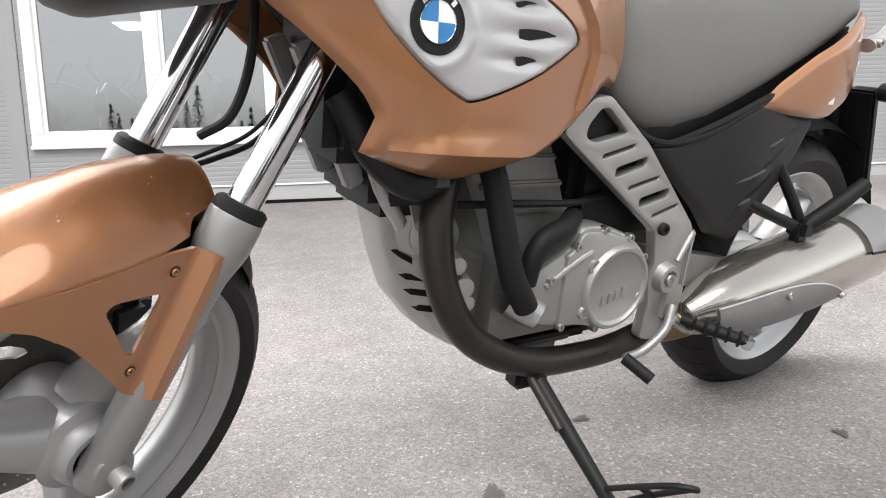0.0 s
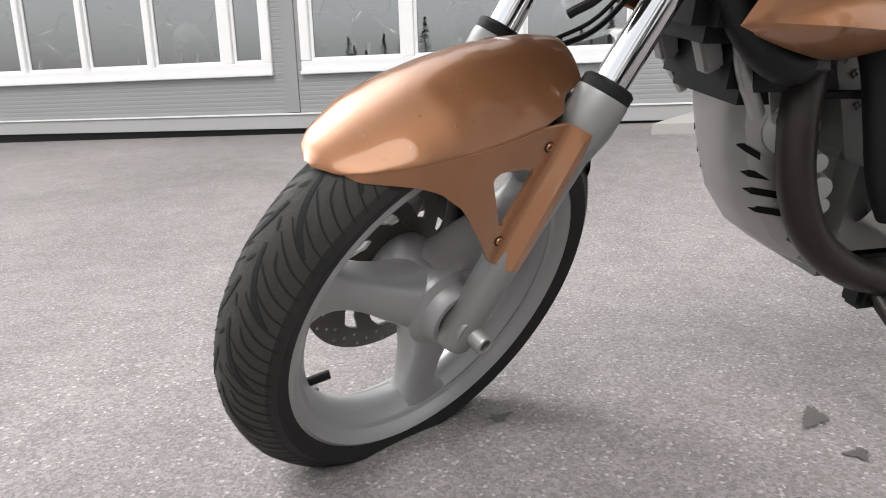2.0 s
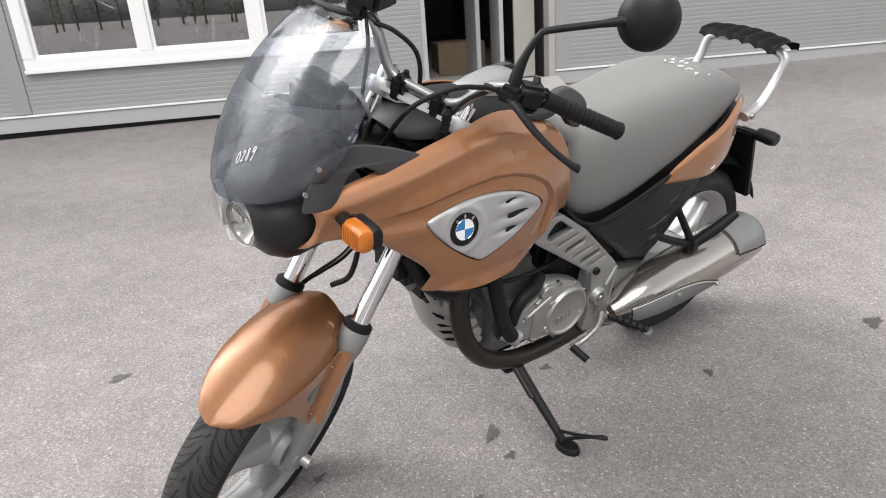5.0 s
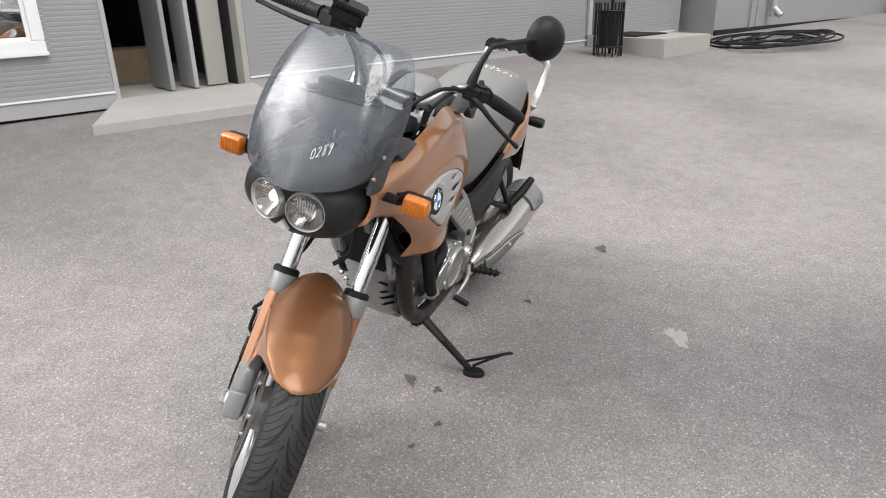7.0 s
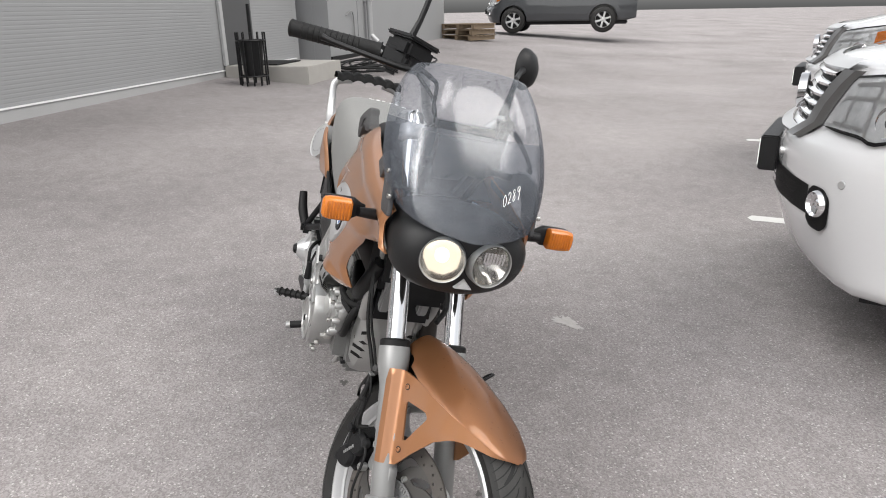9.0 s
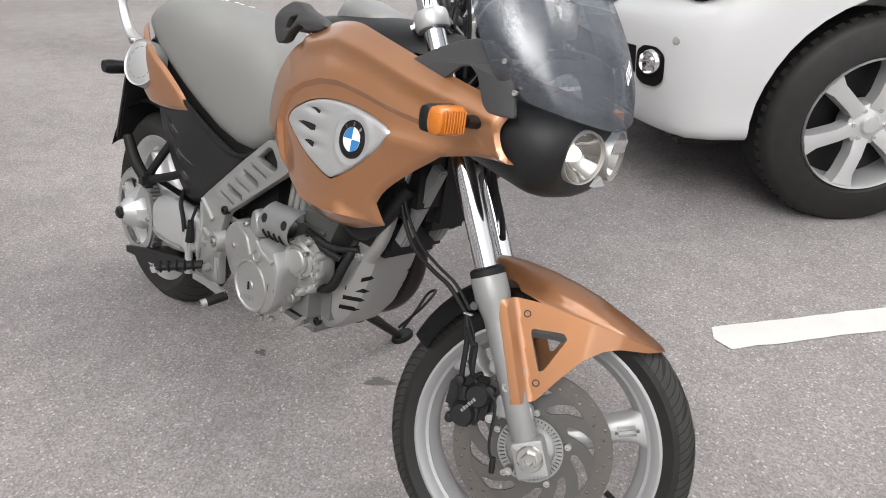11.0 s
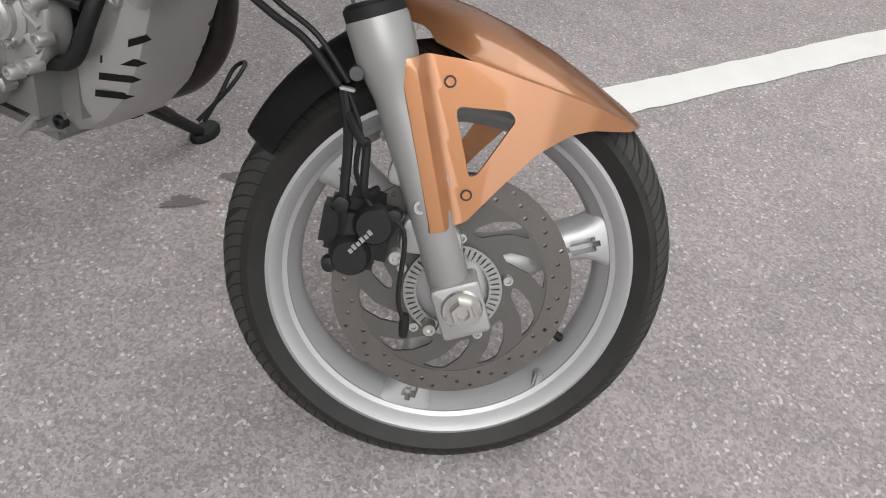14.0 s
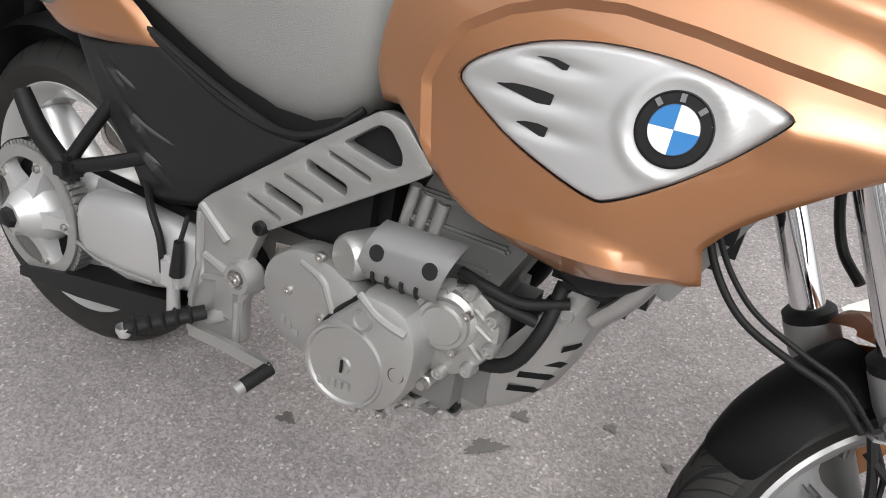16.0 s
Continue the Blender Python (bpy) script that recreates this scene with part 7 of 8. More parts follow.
    bpart("lower_radiator", box((0.215, -0.085, 0.50), (0.335, 0.095, 0.60), 0.02), black_plastic, label="black radiator duct")
    bpart("radiator_hose", tube([(0.385, 0.08, 0.66), (0.345, 0.11, 0.590), (0.29, 0.12, 0.555), (0.22, 0.105, 0.585)], 0.022, 14, 5), black_plastic)
    bpart("duct", tube([(0.380, -0.08, 0.67), (0.335, -0.10, 0.595), (0.27, -0.10, 0.550), (0.18, -0.09, 0.590)], 0.018, 14, 5), black_plastic)
    bpart("duct_cap", lathe([(0, 0.012), (0.016, 0.012), (0.017, -0.012)], 18, (0.262, 0.125, 0.562), (0, 0.4, -1)), loop_grey)
    return e


engine()


def exhaust():
    x = bpart("exhaust_pipe", tube([(0.185, 0.055, 0.575), (0.226, 0.085, 0.535), (0.242, 0.105, 0.480), (0.228, 0.117, 0.400), (0.186, 0.122, 0.330), (0.125, 0.124, 0.284), (0.06, 0.124, 0.258), (-0.01, 0.120, 0.243), (-0.15, 0.112, 0.235), (-0.27, 0.110, 0.255), (-0.34, 0.135, 0.285)], 0.024, 20, 6), rust_steel, label="heat-browned exhaust header pipe")
    bpart("header_flange", lathe([(0.026, -0.01), (0.034, -0.01), (0.034, 0.012), (0.026, 0.012)], 24, (0.19, 0.058, 0.57), (0.75, 0.45, -0.6)), steel, x)
    a, b = Vector((-0.29, 0.150, 0.292)), Vector((-0.915, 0.174, 0.405))
    ax = (b - a).normalized()
    L = (b - a).length
    body = [(0.0, 0.0), (0.030, 0.0), (0.040, 0.03), (0.055, 0.07), (0.069, 0.14), (0.078, 0.24), (0.081, 0.34), (0.081, L - 0.07), (0.077, L - 0.035), (0.062, L - 0.012), (0.0, L - 0.008)]
    m = bpart("silencer", lathe(body, 48, a, ax), silencer_steel, label="polished silencer with a satin heat shield and end cover")
    rot = Vector((0, 0, 1)).rotation_difference(ax).to_matrix().to_4x4()
    side = rot.inverted() @ Vector((0, 1, 0))
    a0 = math.atan2(side.y, side.x)
    up = rot.inverted() @ Vector((0, 0, 1))
    sg = 1 if math.sin(math.atan2(up.y, up.x) - a0) > 0 else -1

    def around(u, t, lift):
        r = float(np.interp(u, [p[1] for p in body[1:-1]], [p[0] for p in body[1:-1]])) + lift
        return Matrix.Translation(a) @ rot @ Vector((r * math.cos(a0 + sg * t), r * math.sin(a0 + sg * t), u))

    def wrap(u0, u1, low, high, lift):
        return sheet([[around(u, t, lift) for t in np.linspace(low((u - u0) / (u1 - u0)), high((u - u0) / (u1 - u0)), 15)] for u in np.linspace(u0, u1, 20)], 0.003)
    sh = bpart("shield", wrap(0.045, 0.43, lambda k: -1.25, lambda k: 0.42 - 0.05 * k - 1.25 * k ** 4, 0.006), silver, m, "satin alloy heat shield")
    bpart("shield_edge", tube([around(0.045 + 0.385 * k, 0.42 - 0.05 * k - 1.25 * k ** 4, 0.006) for k in np.linspace(0, 1, 14)], 0.0025, 8, 2), silver, m)
    bpart("end_cap", wrap(L - 0.165, L - 0.012, lambda k: 0.35 - 0.25 * k, lambda k: 2.3, 0.007), silver, m, "satin end cover")
    bpart("cap_seam", tube([around(L - 0.165 + 0.150 * k, 0.35 - 0.25 * k, 0.006) for k in np.linspace(0, 1, 8)], 0.003, 8, 2), black_plastic, m)
    bpart("outlet", lathe([(0.018, 0), (0.022, 0.0), (0.022, 0.03), (0.018, 0.03)], 24, a + ax * (L - 0.03), ax), steel, m)
    for u, t in ((0.20, 0.20), (0.385, -0.45), (0.075, -0.9)):
        bpart("shield_screw", bolt(around(u, t, 0.009), 0.008, around(u, t, 1) - around(u, t, 0), 0.005), steel, sh)
    bpart("mid_pipe", tube([(-0.27, 0.110, 0.255), (-0.31, 0.14, 0.275), (-0.36, 0.152, 0.295)], 0.030, 18, 5), material("burnt_brown_steel", (0.22, 0.15, 0.09), 0.42, 0.8, 0.35, 18, 0.05, 120), m, "heat-tinted link pipe")
    return m


exhaust()


def rear_wheel():
    R, w, bead = 0.312, 0.160, 0.229
    wheel = bpart("rear_wheel", lathe(rim_profile(bead, 0.122) + [(bead - 0.02, 0.03), (bead - 0.02, -0.03)], 80, (RX, 0, RZ), (0, 1, 0), True), silver, label="silver three-spoke cast rear wheel")
    ty = bpart("tyre", lathe(tyre_profile(R, w, bead), 80, (RX, 0, RZ)), tyre_rubber, wheel, "black treaded rear tyre")
    cur = []
    for s in (-1, 1):
        cur.append(([(s * 0.008, 0.0), (s * 0.028, -0.10), (s * 0.05, -0.16), (s * 0.068, -0.19)], 0.0 if s > 0 else 0.1))
        cur.append(([(s * 0.040, 0.02), (s * 0.055, -0.02), (s * 0.070, -0.045)], 0.05 if s > 0 else 0.15))
    bpart("tread_groove", grooves(RX, RZ, R, w, bead, 30, cur, 0.005), groove_mat, ty, smooth=0)
    bpart("hub", lathe([(0, -0.08), (0.05, -0.08), (0.06, -0.05), (0.05, 0), (0.06, 0.06), (0.05, 0.08), (0.02, 0.08), (0.02, 0.13), (0, 0.13)], 40, (RX, 0, RZ)), silver, wheel)
    for deg in (20, 140, 260):
        rings = []
        for t in np.linspace(0, 1, 8):
            rr, a = 0.04 + 0.165 * t, radians(deg - 10 * math.sin(t * 2.2))
            wd, yh = 0.08 - 0.04 * math.sin(math.pi * t * 0.75), 0.055 - 0.025 * t
            c, s = math.cos(a), math.sin(a)
            rings.append([(RX + rr * c - wd / 2 * math.cos(b) * s, yh * math.sin(b), RZ + rr * s + wd / 2 * math.cos(b) * c) for b in np.linspace(0, 2 * math.pi, 14, endpoint=False)])
        bpart("spoke", loft(rings), silver, wheel)
    # belt pulley on the right
    teeth = []
    n = 68
    for i in range(n):
        for k, r in ((0, 0.134), (0.28, 0.134), (0.34, 0.126), (0.66, 0.126), (0.72, 0.134)):
            an = (i + k) * 2 * math.pi / n
            teeth.append((r * math.cos(an), r * math.sin(an)))
    bm = plate(teeth, [[(0.106 * math.cos(a), 0.106 * math.sin(a)) for a in np.linspace(0, 2 * math.pi, 48, endpoint=False)]], 0.030)
    bmesh.ops.transform(bm, matrix=pose(RX, -0.118, RZ) @ pose(0, 0, 0, 90, 0, 0), verts=bm.verts)
    pu = bpart("belt_pulley", bm, alloy, wheel, "toothed alloy belt pulley", smooth=20)
    bpart("pulley_flange", lathe([(0.104, 0.0), (0.126, 0.0), (0.126, 0.004), (0.104, 0.004)], 56, (RX, -0.136, RZ), (0, -1, 0), True), alloy, pu)
    bpart("pulley_hub", lathe([(0, 0.052), (0.026, 0.052), (0.032, 0.044), (0.040, 0.036), (0.052, 0.018), (0.060, 0.006), (0.062, -0.02)], 48, (RX, -0.128, RZ), (0, -1, 0)), silver, pu, "silver pulley carrier")
    for i in range(5):
        a = i * 2 * math.pi / 5 + 0.3
        rib = loft([[(u, y0, z) for u, y0 in ((-w, 0.012), (w, 0.012), (w * 0.7, -h), (-w * 0.7, -h))] for z, w, h in ((0.030, 0.026, 0.030), (0.060, 0.020, 0.016), (0.085, 0.017, 0.010), (0.106, 0.024, 0.008))])
        bpart("pulley_rib", rib, silver, pu, bevel=0.004, xf=Matrix.Translation((RX, -0.130, RZ)) @ Matrix.Rotation(a, 4, "Y"))
        bpart("pulley_bolt", bolt((RX + 0.096 * math.sin(a), -0.140, RZ + 0.096 * math.cos(a)), 0.007, (0, -1, 0), 0.006), steel, pu)
    bpart("pulley_back", lathe([(0.055, 0.0), (0.106, 0.0)], 48, (RX, -0.104, RZ), (0, -1, 0)), black_plastic, pu)
    bpart("axle_nut", lathe([(0, 0.016), (0.012, 0.016), (0.018, 0.012), (0.021, 0)], 6, (RX, -0.178, RZ), (0, -1, 0)), black_plastic, pu, "black axle nut")
    # toothed belt to the front sprocket
    belt = []
    for r0, r1 in ((0.136, 0.045),):
        c0, c1 = Vector((RX, 0, RZ)), Vector((-0.245, 0, 0.375))
        loop = [c0 + Vector((r0 * math.cos(a), 0, r0 * math.sin(a))) for a in np.linspace(radians(100), radians(275), 26)] + [c1 + Vector((r1 * math.cos(a), 0, r1 * math.sin(a))) for a in np.linspace(radians(-85), radians(100), 14)]
        loop.append(loop[0])
        belt = [[(p.x, -0.105, p.z), (p.x, -0.133, p.z)] for p in loop]
    bpart("drive_belt", sheet(belt, 0.005), rubber, wheel, "black toothed drive belt")
    return wheel


rear_wheel()


def swing_arm():
    rings = []
    for x, z, hz, y0, y1 in ((-0.235, 0.378, 0.035, -0.10, -0.06), (-0.34, 0.365, 0.05, -0.112, -0.06), (-0.55, 0.33, 0.045, -0.10, -0.06), (-0.78, 0.300, 0.03, -0.105, -0.075)):
        rings.append([(x, y, z + s * hz) for y, s in ((y0, -0.8), (y0, 0.8), (y0 + 0.01, 1), (y1 - 0.01, 1), (y1, 0.8), (y1, -0.8), (y1 - 0.01, -1), (y0 + 0.01, -1))])
    s = bpart("swing_arm", loft(rings), alloy, label="cast alloy swing arm")
    bm = loft([[(x, y * abs(math.cos(a)) ** 0.7 * (1 if math.cos(a) > 0 else -1) - 0.125, z + h * abs(math.sin(a)) ** 0.7 * (1 if math.sin(a) > 0 else -1)) for a in np.linspace(0, 2 * math.pi, 24, endpoint=False)] for x, y, z, h in ((-0.615, 0.010, 0.325, 0.030), (-0.605, 0.024, 0.330, 0.050), (-0.575, 0.034, 0.335, 0.066), (-0.48, 0.038, 0.340, 0.076), (-0.42, 0.036, 0.345, 0.070), (-0.335, 0.030, 0.352, 0.052), (-0.30, 0.020, 0.358, 0.040))])
    ot = bpart("oil_tank_cover", bm, silver, s, "rounded silver belt cover")
    bpart("seam", tube([(-0.61, -0.150, 0.295), (-0.52, -0.163, 0.292), (-0.40, -0.160, 0.300)], 0.003, 6, 5), alloy, ot)
    bpart("lower_belt_guard", loft([[(x, y, z) for y, z in ((-0.150, zc - h), (-0.092, zc - h), (-0.092, zc + h), (-0.150, zc + h))] for x, zc, h in ((-0.80, 0.165, 0.010), (-0.62, 0.200, 0.022), (-0.40, 0.245, 0.022), (-0.32, 0.27, 0.012))]), black_plastic, s, "black lower belt guard", bevel=0.004)
    bpart("left_arm", loft([[(x, y, z + sg * hz) for y, sg in ((0.06, -1), (0.10, -1), (0.10, 1), (0.06, 1))] for x, z, hz in ((-0.235, 0.378, 0.035), (-0.5, 0.335, 0.03), (-0.79, 0.300, 0.022))]), alloy, s, bevel=0.008)
    bpart("brake_pipe", tube([(-0.46, -0.120, 0.45), (-0.40, -0.160, 0.43), (-0.375, -0.165, 0.39), (-0.375, -0.160, 0.33)], 0.006, 8, 5), rubber, s)
    bpart("brake_switch", join(lathe([(0, 0.03), (0.008, 0.03), (0.010, 0), (0.012, -0.03), (0, -0.03)], 14, (-0.335, -0.165, 0.37), (0.1, 0, 1)), tube([(-0.333, -0.162, 0.40), (-0.33, -0.150, 0.44)], 0.004, 8, 1)), black_plastic, s)
    bpart("master_cylinder", join(box((-0.372, -0.172, 0.31), (-0.335, -0.145, 0.365), 0.006), lathe([(0, 0.045), (0.010, 0.043), (0.011, -0.045), (0, -0.045)], 14, (-0.352, -0.160, 0.29), (0, 0, 1))), silver, s)
    return s


swing_arm()


def pegs_and_pedals():
    for sd in (1, -1):
        bpart("peg_bracket", join(tube([(-0.30, sd * 0.125, 0.265), (-0.275, sd * 0.15, 0.285), (-0.25, sd * 0.145, 0.30)], 0.012, 10, 4)), alloy, label="alloy peg bracket")
        pg = bpart("foot_peg", tube([(-0.285, sd * 0.155, 0.292), (-0.315, sd * 0.20, 0.285), (-0.345, sd * 0.255, 0.280)], (0.014, 0.015, 0.012), 12, 4, flat=0.8), rubber, label="black rubber foot peg with an alloy tip")
        for k in range(5):
            bpart("peg_rib", lathe([(0.0135, -0.003), (0.0165, 0), (0.0135, 0.003)], 12, Vector((-0.298, sd * 0.175, 0.290)).lerp(Vector((-0.338, sd * 0.243, 0.281)), k / 4), (-0.5, sd * 0.86, -0.1)), rubber, pg)
        bpart("peg_tip", lathe([(0, 0.012), (0.008, 0.010), (0.012, 0), (0.012, -0.008)], 12, (-0.345, sd * 0.255, 0.276), (0, 0, -1)), silver, pg)
        # pillion peg arm
        arm = bpart("pillion_peg_arm", join(tube([(-0.44, sd * 0.125, 0.50), (-0.50, sd * 0.15, 0.475), (-0.575, sd * 0.170, 0.450)], 0.012, 10, 3), tube([(-0.52, sd * 0.125, 0.575), (-0.56, sd * 0.155, 0.50), (-0.585, sd * 0.172, 0.452)], 0.011, 10, 3), box((-0.605, sd * 0.172 - 0.02, 0.425), (-0.56, sd * 0.172 + 0.02, 0.470), 0.010)), black_plastic, label="black pillion peg carrier")
        bpart("pillion_peg", tube([(-0.592, sd * 0.176, 0.452), (-0.645, sd * 0.200, 0.500), (-0.700, sd * 0.215, 0.545)] if sd > 0 else [(-0.592, sd * 0.176, 0.452), (-0.625, sd * 0.19, 0.50), (-0.655, sd * 0.195, 0.56)], (0.016, 0.017, 0.014), 12, 4), rubber, arm, "folded black pillion peg")
    g = bpart("gear_lever", tube([(-0.235, 0.165, 0.330), (-0.215, 0.175, 0.290), (-0.175, 0.170, 0.255), (-0.135, 0.165, 0.245)], 0.008, 10, 5), alloy, label="alloy gear lever with rubber tip")
    bpart("tip", tube([(-0.135, 0.165, 0.245), (-0.150, 0.215, 0.226)], 0.011, 12, 1), rubber, g)
    bpart("linkage", tube([(-0.225, 0.178, 0.305), (-0.30, 0.165, 0.268), (-0.38, 0.155, 0.25)], 0.006, 8, 4), steel, g)
    b = bpart("brake_pedal", loft([[(x, y, z + s * 0.010) for y, s in ((-0.172, -1), (-0.162, -1), (-0.162, 1), (-0.172, 1))] for x, z in ((-0.305, 0.258), (-0.24, 0.262), (-0.175, 0.262), (-0.135, 0.262))]), alloy, label="alloy rear brake pedal", bevel=0.003)
    bpart("tip", tube([(-0.138, -0.165, 0.262), (-0.147, -0.213, 0.250)], 0.0115, 12, 1), rubber, b, "black pedal rubber")
    bpart("tip_cap", tube([(-0.147, -0.213, 0.250), (-0.149, -0.226, 0.247)], 0.0105, 12, 1), alloy, b)
    # side stand: its foot rests on the ground
    foot = LEAN.inverted() @ Vector((0.008, 0.330, 0.010))
    top = Vector((0.035, 0.115, 0.235))
    st = bpart("side_stand", tube([top, top.lerp(foot, 0.5), foot + (top - foot) * 0.04], (0.016, 0.013, 0.011), 12, 4), black_plastic, label="black steel side stand")
    bpart("stand_bracket", join(box((0.0, 0.09, 0.205), (0.07, 0.13, 0.25), 0.008), lathe([(0, 0.015), (0.012, 0.015), (0.014, 0)], 16, (0.035, 0.128, 0.228), (0, 1, 0))), black_plastic, st)
    bm = lathe([(0, 0.010), (0.026, 0.010), (0.030, 0.004), (0.030, -0.006), (0, -0.006)], 20, (0, 0, 0), (0, 0, 1))
    bmesh.ops.scale(bm, vec=(0.8, 1.25, 1), verts=bm.verts)
    bpart("foot_plate", bm, black_plastic, st, xf=LEAN.inverted() @ Matrix.Translation((0.008, 0.338, 0.0065)))
    k = [Vector(p) for p in ((0.016, 0.318, 0.050), (0.036, 0.395, 0.090), (0.034, 0.450, 0.112), (0.018, 0.470, 0.110), (0.004, 0.450, 0.098), (0.012, 0.395, 0.070), (0.012, 0.338, 0.035))]
    bpart("stand_loop", tube([LEAN.inverted() @ p for p in k], 0.0045, 10, 5), black_plastic, st, "bent rod flick loop")
    bpart("loop_bar", tube([LEAN.inverted() @ Vector(p) for p in ((0.036, 0.395, 0.090), (0.012, 0.395, 0.070))], 0.005, 8, 1), black_plastic, st)
    bpart("spring", tube([top + Vector((0.014, 0.012, 0.0)), top.lerp(foot, 0.4) + Vector((0.016, 0.010, 0))], 0.008, 10, 1), rust_steel, st, "stand return spring")


pegs_and_pedals()


# ---- nose, screen, lamps and bars ----
def nose():
    rings = []
    for x, w, zc, h in ((0.50, 0.118, 0.815, 0.055), (0.58, 0.131, 0.813, 0.070), (0.64, 0.135, 0.806, 0.076), (0.675, 0.131, 0.804, 0.074), (0.700, 0.116, 0.804, 0.066), (0.713, 0.096, 0.804, 0.054), (0.719, 0.06, 0.804, 0.034)):
        ring = []
        for k in range(32):
            a = k / 32 * 2 * math.pi
            c, s = math.cos(a), math.sin(a)
            ring.append((x - 0.020 * max(0, -s) * (x > 0.66), w * abs(c) ** 0.75 * (1 if c > 0 else -1), zc + h * abs(s) ** 0.8 * (1 if s > 0 else -1) - 0.012 * (1 - abs(c)) * (s < 0)))
        rings.append(ring)
    shell = loft(rings)
    for sd in (-1, 1):
        shell = cut(shell, lathe([(0, -0.032), (0.0425, -0.032), (0.0425, 0.10), (0, 0.10)], 40, (0.712, sd * 0.0455, 0.803), (0.96, sd * 0.22, -0.05)))
    n = bpart("headlamp_cowl", shell, dark_plastic, label="matt black twin-headlamp cowl")
    for sd in (-1, 1):
        c = Vector((0.712, sd * 0.0455, 0.803))
        ax = Vector((0.96, sd * 0.22, -0.05)).normalized()
        lamp = bpart("headlamp", lathe([(0.0395, -0.03), (0.0398, 0.004), (0.0402, 0.011), (0.0420, 0.012), (0.0435, 0.004), (0.0435, -0.02)], 44, c, ax), alloy, n, "round headlamp with a chrome ring")
        bpart("reflector", lathe([(0.0, -0.028), (0.016, -0.025), (0.030, -0.012), (0.0398, 0.004)], 36, c, ax), reflector_silver, lamp)
        bpart("bulb", lathe([(0, -0.004), (0.009, -0.007), (0.013, -0.016), (0.013, -0.030)] if sd < 0 else [(0, 0.0), (0.007, -0.004), (0.009, -0.02), (0.009, -0.03)], 16, c, ax), chrome if sd > 0 else lamp_bulb, lamp)
        bpart("lens", lathe([(0, 0.022), (0.015, 0.021), (0.028, 0.017), (0.037, 0.012), (0.0398, 0.009)], 36, c, ax), clear_glass, lamp, "clear domed lens").visible_shadow = False
        if sd > 0:
            for i in range(7):
                bpart("lens_flute", tube([c + ax * 0.012 + Vector((0, -0.018 + 0.006 * i, 0.006)), c + ax * 0.014 + Vector((0, -0.018 + 0.006 * i, 0.028))], 0.0022, 6, 1), chrome, lamp)
    bpart("cowl_badge", loft([[(0.722 + dx, y, z) for y, z in ((-0.018 * k, 0.756), (0.018 * k, 0.756), (0.0, 0.756 + 0.018 * k))] for dx, k in ((0, 1), (0.008, 0.9))]), silver, n, "small silver wedge")
    # indicators
    for sd in (-1, 1):
        st = bpart("front_indicator", tube([(0.575, sd * 0.135, 0.831), (0.588, sd * 0.19, 0.836)], (0.015, 0.012), 12, 1, flat=0.8), black_plastic, label="amber front indicator on a black rubber stalk")
        lens, shell = [], []
        for y, k in ((0.204, 0.80), (0.207, 0.96), (0.225, 1.0), (0.246, 0.98), (0.256, 0.88), (0.260, 0.60)):
            loop = [(abs(math.cos(a)) ** 0.72 * (1 if math.cos(a) > 0 else -1), abs(math.sin(a)) ** 0.72 * (1 if math.sin(a) > 0 else -1)) for a in np.linspace(0, 2 * math.pi, 28, endpoint=False)]
            lens.append([(0.592 + 0.017 * k * p, sd * y, 0.838 + 0.0225 * k * q) for p, q in loop])
        for y, k in ((0.180, 0.45), (0.190, 0.62), (0.202, 1.0), (0.208, 1.03), (0.252, 1.02), (0.2615, 0.90), (0.264, 0.6)):
            shell.append([(0.572 + 0.012 * k * p, sd * (y - 0.004), 0.838 + 0.0205 * k * q) for p, q in loop])
        ln = bpart("lens", loft(lens), amber, st, "amber lens")
        for i in range(8):
            bpart("lens_rib", tube([(0.6090, sd * (0.210 + 0.0058 * i), 0.822), (0.6096, sd * (0.210 + 0.0058 * i), 0.838), (0.6090, sd * (0.210 + 0.0058 * i), 0.854)], 0.0014, 6, 3), amber, ln)
        bpart("shell", loft(shell), black_plastic, st, "black indicator shell")
        bpart("base", box((0.545, sd * 0.130 - 0.012, 0.818), (0.605, sd * 0.130 + 0.014, 0.852), 0.008), black_plastic, st)
    return n


bar_grey = material("satin_grey_bar", (0.30, 0.30, 0.30), 0.34, 0.8, 0.08, 10, 0.03, 400)
lamp_bulb = material("lit_headlamp_bulb", (1, 0.95, 0.85), 0.3, 0, 0.02, 10, emit=((1.0, 0.88, 0.72), 1.5))
nose()


